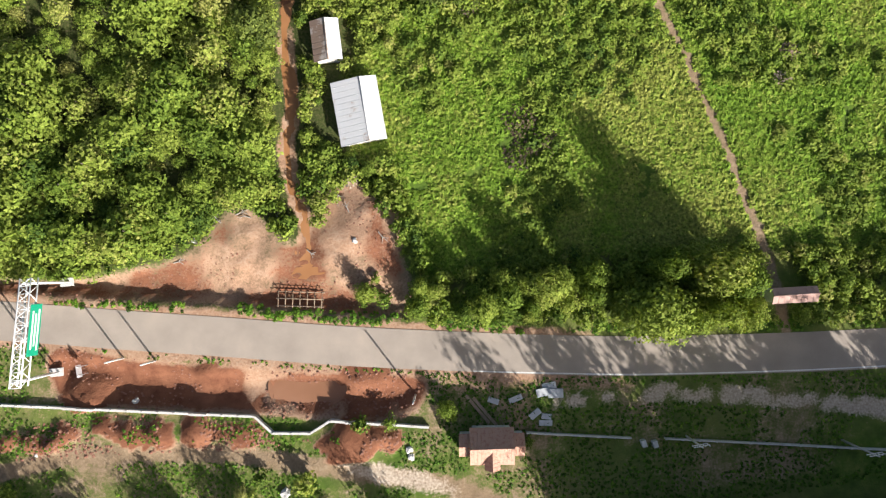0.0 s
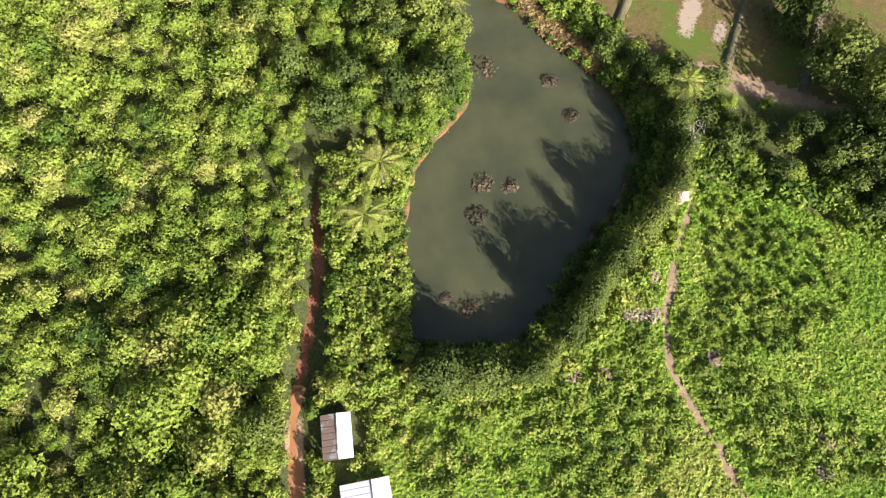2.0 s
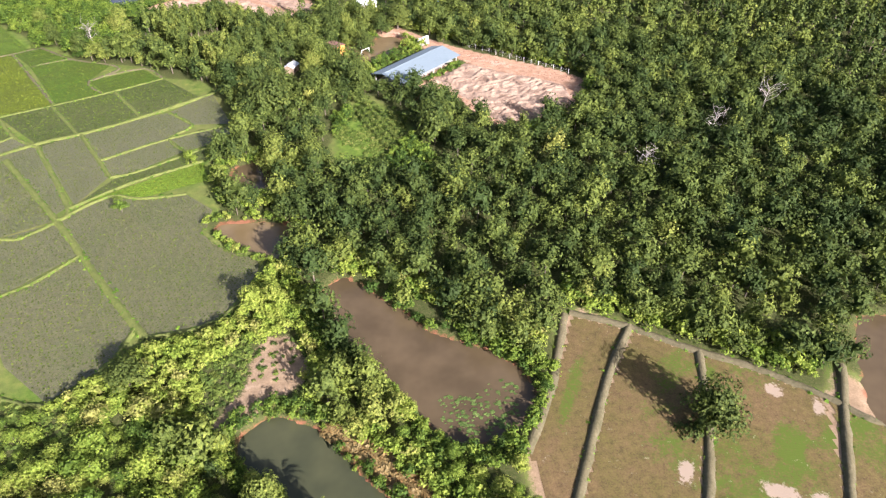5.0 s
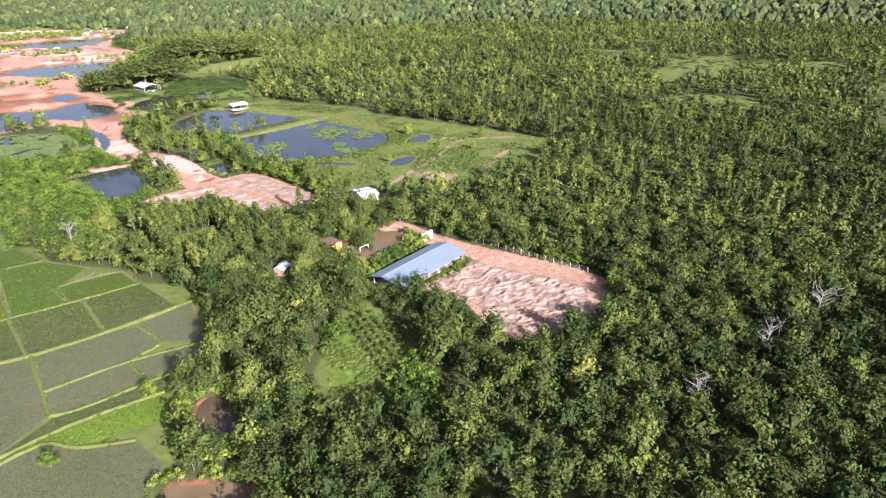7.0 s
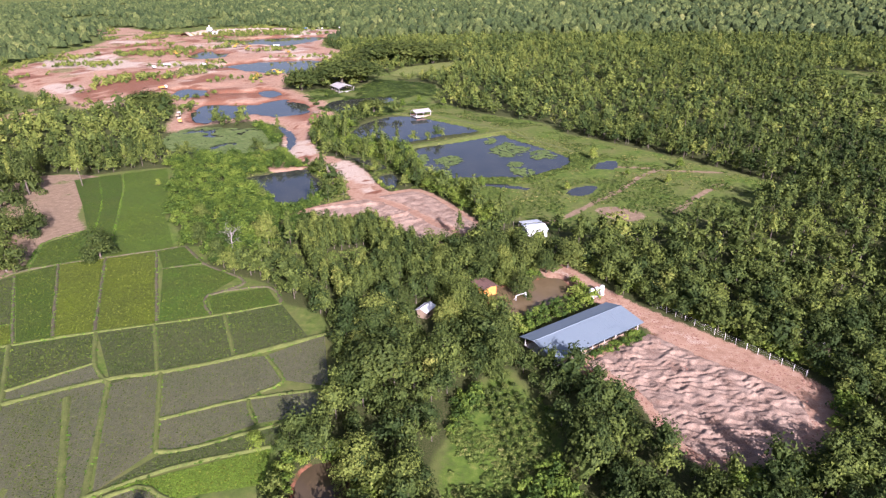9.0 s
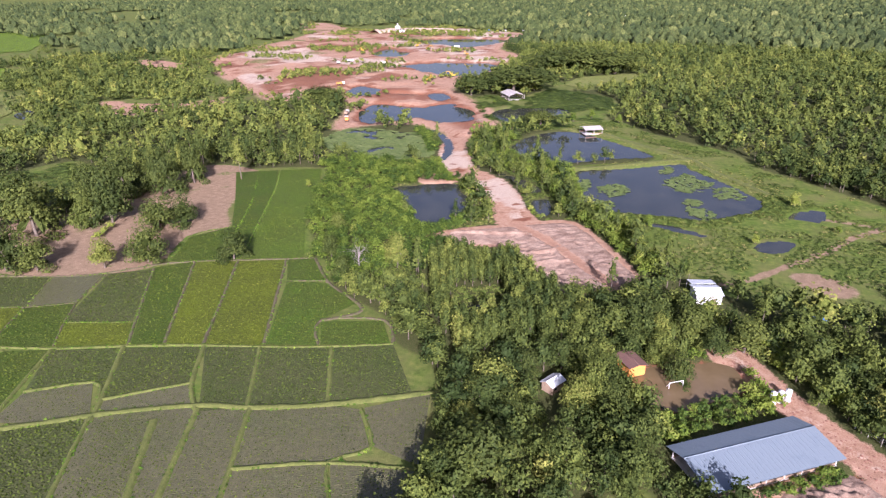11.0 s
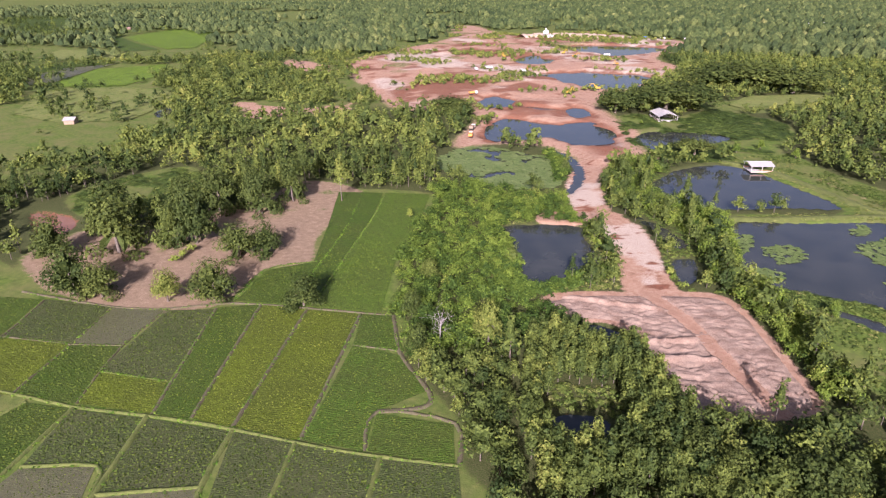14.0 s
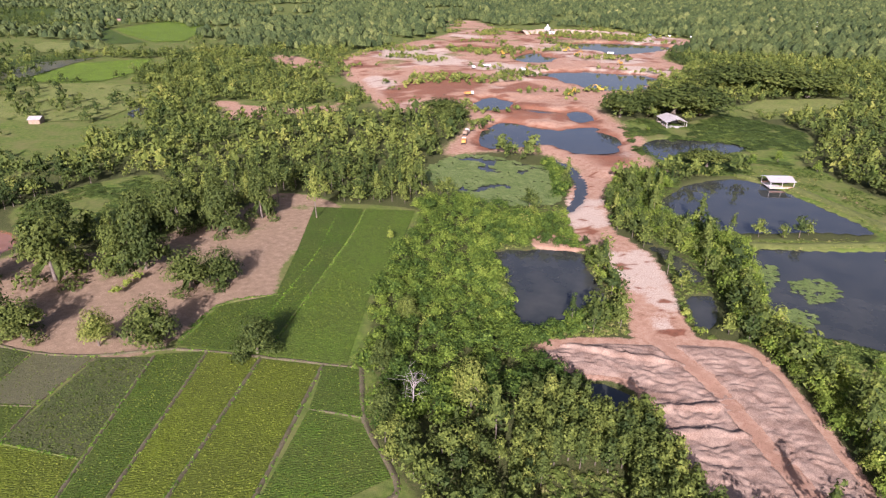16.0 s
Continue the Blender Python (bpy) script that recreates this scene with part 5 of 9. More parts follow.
GREY, GREEN, GOLD, LIME, DULL, DRY = ("flooded paddy with young rice in muddy rows", "paddy full of even green rice", "paddy of yellow-green ripening rice",
                                      "bright lime-green rice seedbed", "paddy of dark green rice", "drained brown paddy with patchy green growth")
PLOTS = [
    ([(-79, 206), (-70, 214.7), (-50, 213.7), (-42, 206), (-42, 196), (-36.5, 191), (-26.5, 183), (-33.2, 166), (-47, 163), (-50, 166)], M_rice_grey, GREY),
    ([(-79.3, 204.7), (-50, 166), (-53, 156), (-61, 148.5), (-72, 158), (-84, 176), (-69.2, 190.5)], M_rice_grey, GREY),
    ([(-79.3, 204.7), (-69.5, 191.5), (-81.5, 178.7), (-101, 184), (-92, 199)], M_rice_grey, GREY),
    ([(-84, 175), (-101, 183), (-125, 170), (-110, 148), (-72, 152)], M_rice_mid, GREEN),
    ([(-91, 200), (-104.8, 237), (-79.5, 206)], M_rice_grey, GREY),
    ([(-93, 200), (-118.5, 231), (-105, 238)], M_rice_grey, GREY),
    ([(-101, 185), (-94, 199), (-119, 231), (-135, 217), (-125, 172)], M_rice_dark, DULL),
    ([(-117, 232), (-99.5, 244), (-79, 211), (-81, 208), (-96, 210)], M_rice_grey, GREY),
    ([(-98.5, 244.5), (-89, 250), (-72.8, 224.5), (-77.5, 212)], M_rice_grey, GREY),
    ([(-88, 250.2), (-73, 259.5), (-65.6, 261.5), (-56.6, 252), (-62, 244.8), (-78.2, 234.2)], M_rice_grey, GREY),
    ([(-65, 262.4), (-54, 274), (-44.5, 252), (-56, 252.6)], M_rice_grey, GREY),
    ([(-77.8, 233.2), (-62, 243.8), (-55.5, 236.2), (-66, 227), (-72, 225)], M_rice_grey, GREY),
    ([(-61, 244.4), (-44.5, 250.4), (-43.5, 242), (-55, 236.6)], M_rice_grey, GREY),
    ([(-71, 223.6), (-65.8, 226), (-43.5, 241), (-48.5, 230.8), (-66, 221.2), (-76.5, 213.6)], M_rice_dark, DULL),
    ([(-76, 212.6), (-64, 220.6), (-48.6, 229.6), (-45.5, 220), (-61, 213.4), (-70, 215.2)], M_rice_lime, LIME),
    # between the two long bunds
    ([(-153.7, 244.3), (-137.6, 253.8), (-122.2, 236.6), (-129.9, 241.0), (-141.7, 230.3)], M_rice_dark, DULL),
    ([(-141.2, 229.6), (-129.9, 240), (-117.4, 230.2), (-136.9, 219.6)], M_rice_grey, GREY),
    ([(-137, 254.2), (-118.5, 264), (-108.6, 251.6), (-122, 237)], M_rice_dark, DULL),
    ([(-121.6, 236), (-108.2, 250.8), (-98.6, 243.4), (-116.6, 230.4)], M_rice_grey, GREY),
    ([(-117.8, 264.4), (-105, 270.8), (-89.8, 249.9), (-98, 244)], M_rice_dark, DULL),
    ([(-104, 271.2), (-87.8, 279.2), (-74.4, 260.2), (-89, 250.4)], M_rice_dark, DULL),
    ([(-86.6, 279.8), (-73.2, 288.2), (-58, 272.2), (-73.6, 260.9)], M_rice_dark, DULL),
    ([(-165.2, 238), (-154.4, 244), (-137.8, 219.6), (-159.5, 206)], M_rice_mid, GREEN),
    # the long strips
    ([(-170.3, 237.2), (-155.4, 245.8), (-172.5, 264), (-184, 255)], M_rice_mid, GREEN),
    ([(-184.4, 255.8), (-173, 264.8), (-183.4, 281.8), (-196.6, 272.2)], M_rice_grey, GREY),
    ([(-154.6, 246.2), (-138, 255.6), (-146.9, 264), (-165, 254.6)], M_rice_gold, GOLD),
    ([(-165.2, 255), (-147.3, 264.8), (-171.8, 291.4), (-182, 282.4)], M_rice_dark, DULL),
    ([(-137, 256.2), (-129.9, 260.3), (-164, 302), (-172, 293)], M_rice_mid, GREEN),
    ([(-128.9, 261), (-120, 264.8), (-150.7, 309), (-163.4, 303)], M_rice_gold, GOLD),
    ([(-119, 265.6), (-105, 271.9), (-136.3, 317.7), (-149.8, 309.7)], M_rice_gold, GOLD),
    ([(-104, 272.6), (-91.5, 278.8), (-99, 289.5), (-95.5, 302.5), (-111, 310), (-124.5, 305)], M_rice_mid, GREEN),
    ([(-125, 305.6), (-112, 311.8), (-128, 323.3), (-135.4, 318.3)], M_rice_mid, GREEN),
    ([(-90.8, 279.4), (-74.2, 288.2), (-82.5, 297.6), (-98.4, 289.2)], M_rice_mid, GREEN),
    ([(-202, 244.6), (-184.8, 255), (-171, 236.6), (-190, 226)], M_rice_gold, GOLD),
    ([(-203, 245), (-185, 256), (-197.4, 271.8), (-218, 261)], M_rice_dark, DULL),
    ([(-204, 244), (-190.6, 226), (-230, 214), (-250, 240), (-219, 260)], M_rice_mid, GREEN),
    ([(-172, 235.6), (-190, 225), (-230, 213), (-200, 190), (-160, 206)], M_rice_dark, DULL),
    # the green field beyond
    ([(-171.6, 298.8), (-183, 317.7), (-176.4, 332.6), (-200, 358.5), (-230, 389.5), (-213, 401.5), (-196, 380), (-173, 345), (-151.5, 311.5)], M_rice_mid, GREEN),
    ([(-150.5, 312), (-172, 345.4), (-195, 380.5), (-212, 402.3), (-195.3, 414), (-178, 390), (-154, 350.6), (-132, 322.6)], M_rice_even, GREEN),
    # the paddies east of the green pond
    ([(37.9, 159.6), (48, 154.6), (40.2, 143.6), (31.2, 126.6), (24.6, 113.4), (22.9, 129.2), (30.2, 142.4)], M_stubble, DRY),
    ([(48.8, 154), (59, 147), (53.8, 131.6), (45.5, 113.4), (36.8, 96), (25.2, 112.4), (32.4, 126.6), (41.2, 143.4)], M_stubble, DRY),
    ([(59.8, 146.6), (67.6, 142.2), (77, 134.6), (71.8, 120), (62.3, 103), (53, 85), (43, 88.6), (37.6, 95.2), (46.6, 113), (54.8, 130.8)], M_fallow, DRY),
    ([(77.8, 134.2), (83.5, 128), (94.6, 122), (108, 121), (108, 96), (81.7, 98.6), (75.3, 100), (64.8, 79), (54, 84.4), (63.3, 102.4), (72.8, 119.4)], M_fallow, DRY),
    ([(76, 99), (108, 95.4), (108, 70), (69, 76), (65.6, 78.6)], M_stubble, DRY)]
def soft_plot(corners, label, z):
    """A dry paddy whose sandy and green patches fade into each other."""
    c = np.array(corners)
    gx, gy = np.arange(c[:, 0].min() - 1, c[:, 0].max() + 1, 0.9), np.arange(c[:, 1].min() - 1, c[:, 1].max() + 1, 0.9)
    x, y = (g.ravel() for g in np.meshgrid(gx, gy))
    near = inside(x, y, c) > -0.35
    ids = np.arange(len(x)).reshape(len(gy), len(gx))
    f = np.stack([ids[:-1, :-1], ids[:-1, 1:], ids[1:, 1:], ids[1:, :-1]], -1).reshape(-1, 4)
    f = f[near[f].all(1)]
    used, back = np.unique(f, return_inverse=True)
    x, y = x[used], y[used]
    sand, lush = np.zeros(len(x)), np.zeros(len(x))
    for store, spots in ((sand, SANDY), (lush, LUSH)):
        for px, py, a, b in spots:
            u, v = (x - px) * 0.88 - (y - py) * 0.46, (x - px) * 0.46 + (y - py) * 0.88
            store[:] = np.maximum(store, step(1.5, 0.3, np.hypot(u / a, v / b)))
    tone = np.column_stack([sand, np.clip(0.75 * lush + 1.9 * (fnoise(x, y, 9, 55) - 0.36) * step(36, 50, x) + 0.5 * (fnoise(x, y, 2.6, 56) - 0.5) * lush, 0, 0.85), np.zeros(len(x))])
    me = quick_mesh("paddy_field", np.column_stack([x, y, np.full(len(x), z)]), back.reshape(-1, 4), M_stubble, {"tone": tone})
    tagged(part("paddy_field", me, None), label, "paddy field", "paddy fields", "structure")


SANDY = ((47.1, 123.4, 1.3, 2.2), (60.5, 118, 3.4, 1.5), (65.2, 115, 1.6, 3.0), (50, 96.5, 1.9, 4.6), (54.3, 92, 1.2, 2.4), (69, 137, 1.8, 1.4), (75, 133, 1.2, 2), (100, 78, 8, 5))
LUSH = ((57.5, 107, 4.5, 7), (66, 126, 2.4, 5), (48, 91, 4, 3), (69, 95, 3, 10), (42, 103, 1.6, 7), (33, 141, 1.6, 10), (86, 110, 8, 3))


def add_patches(m):
    """Sand and green regrowth over the dry paddy, by tone.r and tone.g, frayed by noise."""
    n, l = m.node_tree.nodes, m.node_tree.links
    b = n["Principled BSDF"]
    col = b.inputs["Base Color"].links[0].from_socket
    at, parts = n.new("ShaderNodeAttribute"), n.new("ShaderNodeSeparateColor")
    at.attribute_name = "tone"
    l.new(at.outputs["Color"], parts.inputs[0])
    fray = calc(n, l, "ADD", calc(n, l, "MULTIPLY", texture(n, l, 0.5, 5), 0.5), calc(n, l, "MULTIPLY", texture(n, l, 2.4, 5), 0.5))
    for k, tint in ((1, (0.075, 0.11, 0.016)), (0, (0.30, 0.24, 0.175))):
        v = calc(n, l, "SUBTRACT", calc(n, l, "ADD", parts.outputs[k], calc(n, l, "MULTIPLY", calc(n, l, "SUBTRACT", fray, 0.5), 3.2)), 0.35)
        col = blend(n, l, calc(n, l, "MULTIPLY", v, 2.2 if k else 3.0, True), col, tint)
    l.new(col, b.inputs["Base Color"])


add_patches(M_stubble)
for i, (corners, mat, label) in enumerate(PLOTS):
    if label == DRY:
        soft_plot(corners, label, 0.05 + 0.004 * (i - 36))
    else:
        plot(corners, mat, label, 0.045 + 0.0035 * i)


def ridge(line, width, height, mat, label, seed=0):
    """An earthen bank with a rounded, uneven top along a plan line."""
    c = smooth_ring(line, 3, False)
    dense = [c[0]]
    for a, b in zip(c[:-1], c[1:]):
        k = max(1, int(np.linalg.norm(b - a) / 1.5))
        dense += [a + (b - a) * (j + 1) / k for j in range(k)]
    c = np.array(dense)
    t = np.gradient(c, axis=0)
    t /= np.linalg.norm(t, axis=1, keepdims=True) + 1e-9
    side = np.stack([-t[:, 1], t[:, 0]], 1)
    wob = fnoise(c[:, 0], c[:, 1], 2.5, seed + 5) - 0.5
    base = np.minimum(ground_z(c[:, 0], c[:, 1]), 0.05)
    rows = []
    for off, up in ((-0.62, -0.15), (-0.4, 0.55), (-0.12, 1.0), (0.14, 0.95), (0.42, 0.5), (0.62, -0.15)):
        p = c + side * (off * width * (1 + 0.5 * wob) + 0.3 * wob)[:, None]
        rows.append(np.column_stack([p, base + up * height * (1 + 0.6 * wob)]))
    k = len(c)
    f = [(r * k + i, r * k + i + 1, (r + 1) * k + i + 1, (r + 1) * k + i) for r in range(5) for i in range(k - 1)]
    return tagged(part("bund", quick_mesh("bund", np.concatenate(rows), f, mat, None, True), None), label, "bund", "bunds", "structure")


BUNDS = [
    ([(-135, 217.5), (-118.5, 232.1), (-109.4, 239.3), (-99, 246.2), (-88, 250.9), (-72.7, 260.1), (-53.5, 275)], 1.9, 0.5, 1),
    ([(-190, 225), (-173.9, 236), (-154.4, 245.1), (-137.6, 255), (-121.2, 263.8), (-103.4, 271.9), (-88.2, 279.7), (-73.6, 288.5)], 1.0, 0.35, 1),
    ([(-230, 258), (-197.1, 272.3), (-183, 283), (-171.5, 297), (-150.9, 310.2), (-127.9, 323.8)], 1.0, 0.3, 0),
    ([(-104.8, 237.2), (-79.3, 205.2), (-63, 183), (-50, 166), (-47, 162.5)], 1.6, 0.4, 1),
    ([(-99, 244.5), (-78.7, 211), (-79.3, 206)], 1.3, 0.4, 1), ([(-88.6, 250.4), (-72.4, 224.6)], 1.2, 0.4, 1),
    ([(-78.3, 233.6), (-61.5, 244.4), (-44.2, 251)], 1.1, 0.4, 1), ([(-65.5, 261.8), (-56.4, 252.3), (-61.5, 244.6), (-55.3, 236.5)], 0.9, 0.3, 1),
    ([(-72.3, 224.5), (-66, 226.5), (-51.7, 236.2), (-43.3, 241.5)], 1.2, 0.4, 1), ([(-79, 210), (-66.2, 221), (-48.9, 230.2)], 1.1, 0.4, 1),
    ([(-79.5, 205.5), (-70, 215), (-61, 213), (-50, 214)], 1.1, 0.4, 1), ([(-69.2, 190.8), (-82, 178.3), (-101, 183.6)], 1.2, 0.35, 1), ([(-79.5, 205.2), (-91.5, 199.5), (-119, 231.6)], 1.1, 0.35, 1),
    ([(-47, 162.7), (-33.5, 166), (-26.3, 183), (-36.5, 190.6), (-42.6, 197)], 1.3, 0.45, 1), ([(-72, 151.5), (-61, 147.8), (-52.7, 156), (-50, 166)], 1.2, 0.4, 1),
    ([(-153.9, 244.6), (-137.2, 219.3)], 1.2, 0.4, 1), ([(-137.7, 254.4), (-122, 236.4), (-117, 230)], 1.3, 0.45, 1), ([(-118.4, 264.4), (-108.3, 251.2), (-98.3, 243.5)], 1.2, 0.4, 1),
    ([(-104.5, 271.1), (-89.3, 250.1)], 1.1, 0.4, 1), ([(-87.2, 279.6), (-74, 260.5)], 1.1, 0.4, 1), ([(-141.6, 230), (-129.9, 240.5), (-122.4, 236.2)], 1.0, 0.4, 1), ([(-122.2, 236.4), (-108.3, 251.2)], 1.0, 0.4, 1),
    ([(-165.2, 238.2), (-158.6, 206)], 1.1, 0.4, 1),
    ([(-171, 236.9), (-183.8, 255.1), (-197.1, 272.3)], 0.7, 0.25, 0), ([(-155, 245.8), (-172.6, 264.4), (-182.8, 282.6)], 0.7, 0.25, 0), ([(-137.6, 255.6), (-172, 292.2)], 0.8, 0.25, 0),
    ([(-129.4, 260.7), (-163.8, 302.7)], 0.9, 0.28, 0), ([(-119.5, 265.2), (-150.3, 309.4)], 0.9, 0.28, 0), ([(-104.5, 272.2), (-136, 318.2)], 0.9, 0.28, 0),
    ([(-204, 244.3), (-184.4, 255.4), (-172.8, 264.4)], 0.7, 0.25, 0), ([(-165.3, 254.7), (-147, 264.4)], 0.6, 0.2, 1), ([(-124.7, 305.2), (-112, 312)], 0.6, 0.2, 0),
    ([(-91.2, 279), (-99, 289.6), (-82.5, 298.3), (-73.6, 288.6)], 0.9, 0.3, 0), ([(-127.9, 323.8), (-110.5, 309.6), (-94.8, 303.2), (-92, 298), (-99, 290)], 1.3, 0.3, 0),
    ([(36.4, 160), (29.7, 142.5), (22.3, 129.3)], 1.6, 0.5, 0), ([(48.6, 155.4), (40.7, 143.8), (31.8, 126.8), (24.7, 112.8)], 1.6, 0.6, 0), ([(59.5, 147.5), (54.3, 131), (46, 113), (37, 95.6)], 1.6, 0.6, 0),
    ([(84.4, 141.3), (77.5, 129), (72.3, 119.5), (62.8, 102.6), (53.4, 84.6)], 1.6, 0.6, 0), ([(108, 95.8), (81.7, 98.6), (75.5, 99.5), (65.2, 78.7)], 1.6, 0.5, 0),
    ([(37.7, 160.4), (48, 155.3), (59.7, 147.2), (67.6, 142.8), (77.5, 134.8), (83.5, 128.3), (94.6, 121.5), (108, 120.8)], 1.6, 0.5, 0),
    ([(-189.5, 226.3), (-203.5, 244.6), (-218.5, 260.6)], 0.8, 0.3, 0),
    ([(-212, 402.2), (-195.5, 380.3), (-172.5, 345.2), (-151, 311.7)], 0.8, 0.2, 1), ([(-221, 396), (-190, 358), (-166, 321)], 0.7, 0.15, 1), ([(-176, 333), (-183.6, 317.7), (-171.8, 298.2)], 0.8, 0.25, 1)]
M_far_rough = paddy("rough_far_grass", (0.17, 0.19, 0.055), (0.10, 0.17, 0.026), 0.8, 0.6, 2.0, 0.9, 0.06)
BRIGHT, ROUGH = "bright yellow-green field of far rice", "rough green pasture among far trees"
for corners, mat, label in (([(-705, 434), (-774, 501), (-754, 573), (-673, 526), (-632, 469), (-673, 427)], M_rice_lime, BRIGHT), ([(-863, 455), (-867, 515), (-816, 541), (-818, 482), (-778, 431)], M_rice_mid, GREEN),
                            ([(-768, 429), (-812, 479), (-809, 538), (-777, 500), (-711, 437), (-708, 411)], M_rice_grey, GREY), ([(-1175, 712), (-1294, 873), (-1107, 854), (-903, 689), (-925, 657), (-1064, 683)], M_rice_lime, BRIGHT),
                            ([(-1198, 672), (-1190, 710), (-1046, 672), (-926, 649), (-938, 605), (-1054, 627)], M_rice_mid, GREEN), ([(-1999, 780), (-2142, 934), (-1738, 944), (-1533, 810), (-1442, 677), (-1547, 651)], M_rice_mid, GREEN),
                            ([(-660, 425), (-620, 468), (-560, 480), (-500, 440), (-470, 400), (-500, 365), (-560, 355), (-630, 390)], M_far_rough, ROUGH), ([(-1040, 560), (-930, 600), (-870, 560), (-880, 520), (-960, 500)], M_far_rough, ROUGH),
                            ([(-163, 714), (-164, 761), (-128, 799), (-95, 811), (-118, 754), (-151, 708)], M_far_rough, ROUGH)):
    bm = fan(corners, 0.5)
    tagged(part("field", bm, mat), label, "field", "far fields", "structure")
for corners in ([(-527, 463), (-537, 481), (-521, 491), (-506, 479), (-503, 461)], [(-479, 423), (-488, 438), (-476, 436), (-459, 418)], [(-426, 431), (-424, 437), (-412, 430), (-415, 426)]):
    tagged(part("pool", fan(smooth_ring(corners, 3), 0.56), M_water_grey), "small grey pool among far trees", "pond", "far pools", "structure")
tuft_x, tuft_y = [], []
for i, (line, width, height, lush) in enumerate(BUNDS):
    ridge(line, width, height, M_bund if lush else M_bund_dry, "low grassy earth bund between paddies" if lush else "low dry earth bund between paddies", i)
    c = smooth_ring(line, 4, False)
    for a, b in zip(c[:-1], c[1:]):
        k = int(np.linalg.norm(b - a) * (4.0 if lush else 2.6))
        u = rng.uniform(0, 1, k)[:, None]
        p = a + (b - a) * u + rng.normal(0, width * 0.3, (k, 2))
        tuft_x += list(p[:, 0])
        tuft_y += list(p[:, 1])


def tussock(seed, height, radius, count, size, up):
    r = np.random.default_rng(seed)
    w, far = r.uniform(0, 6.28, count), radius * np.sqrt(r.uniform(0, 1, count))
    at = np.column_stack([np.cos(w) * far, np.sin(w) * far, height * r.uniform(0.3, 1, count) * (1 - 0.4 * far / radius)])
    out = np.column_stack([np.cos(w) * 0.45, np.sin(w) * 0.45, np.full(count, 0.85)])
    return three_cornered(leaf_quads(at, out, size, r, up, 0.55, 0.8)), np.column_stack([np.full(count, 0.45), np.clip(r.normal(0.5, 0.25, count), 0, 1)])


class Low:
    """A low plant with no trunk."""

    def __init__(self, *a):
        self.crown, self.trunk, self.height = [tussock(*a)], None, a[1]


WEEDS = [Low(s, 0.55, 0.62, 16, 0.38, 0.6) for s in (1, 2, 3, 4)]
GRASSES = [Low(s, 0.4, 0.35, 5, 0.4, 0.3) for s in (5, 6, 7)]
stand("bund_grass", GRASSES, np.array(tuft_x), np.array(tuft_y), sized(len(tuft_x), 0.5, 1.2), 0, M_weed, "ragged grass along the paddy bunds", "grass", base=0.4)

rice = {M_rice_grey.name: (0.30, 0.9, 0.8), M_rice_dark.name: (0.25, 0.85, 1.1), M_rice_mid.name: (0.42, 0.85, 1.0), M_rice_gold.name: (0.66, 0.85, 1.0), M_rice_even.name: (0.48, 0.85, 1.0), M_rice_lime.name: (0.55, 0.8, 1.0), M_stubble.name: (0.5, 1.3, 0.6), M_fallow.name: (0.5, 1.1, 0.7)}
SPROUT = [Low(s, 0.3, 0.22, 3, 0.34, 0.1) for s in (8, 9, 10)]
grown = [[], [], [], []]
for corners, mat, label in PLOTS:
    if label == DRY:
        continue
    tone_, gap, size_ = rice[mat.name]
    x, y = scatter(corners, gap, 0.25)
    deep = inside(x, y, np.array(corners)) > 0.4
    x, y = x[deep], y[deep]
    for store, values in zip(grown, (x, y, np.full(len(x), size_) * sized(len(x), 0.7, 1.3), np.full(len(x), tone_ - 0.42) + (fnoise(x, y, 12, 88) - 0.5) * 0.35)):
        store.append(values)
gx_, gy_, gs_, gt_ = (np.concatenate(g) for g in grown)
stand("rice_plants", SPROUT, gx_, gy_, gs_, 0, M_rice, "tufts of young rice set out over the paddies", "rice", tint=gt_)

# ---------- the weedy meadow and other low growth ----------
mx, my = scatter(MEADOW, 0.62)
keep = (beside(mx, my, PATHWAY) > 0.2 + 1.1 * fnoise(mx, my, 3, 71)) & (fnoise(mx, my, 5, 66) > 0.2)
for bx_, by_, br_ in BUILT:
    keep &= np.hypot(mx - bx_, my - by_) > br_ * 0.45
mx, my = mx[keep], my[keep]
patchy = fnoise(mx, my, 11, 67)
stand("meadow_weeds", WEEDS, mx, my, sized(len(mx), 0.75, 1.15) * (0.85 + 0.5 * (fnoise(mx, my, 4, 68) - 0.4)), 0, M_weed, "lush knee-high weeds covering the meadow", "weeds", tint=(patchy - 0.5) * 0.55 + (fnoise(mx, my, 30, 64) - 0.5) * 0.5 - 0.02 + rng.normal(0, 0.06, len(mx)))
sx, sy = scatter([(-80, -3), (0, -15), (62, -19), (80, -19), (80, -38), (60, -38), (-10, -44), (-80, -32)], 0.62)
keep = (np.abs(sx) < 75) & (sy < -3) & (beside(sx, sy, ROAD) > 3.1) & (beside(sx, sy, TRACK_SOUTH) > 1.5) & (beside(sx, sy, GRAVEL_LINE) > 1.4) & (inside(sx, sy, ringed(DIRT_SOUTH)) < 0) & (fnoise(sx, sy, 6, 69) > 0.42)
stand("verge_grass", GRASSES, sx[keep], sy[keep], sized(int(keep.sum()), 0.35, 0.75), 0, M_weed, "short patchy grass on the road verge", "grass", base=0.16)
rx, ry = scatter([(-75, -1), (-33, -5.2), (-15, -8), (0, -10.4), (25, -13.4), (62, -15.4), (75, -15.5), (75, -16.9), (62, -16.8), (25, -14.8), (0, -11.9), (-15, -9.6), (-33, -6.9), (-75, -0.4)], 0.8)
keep = fnoise(rx, ry, 6, 70) > 0.42
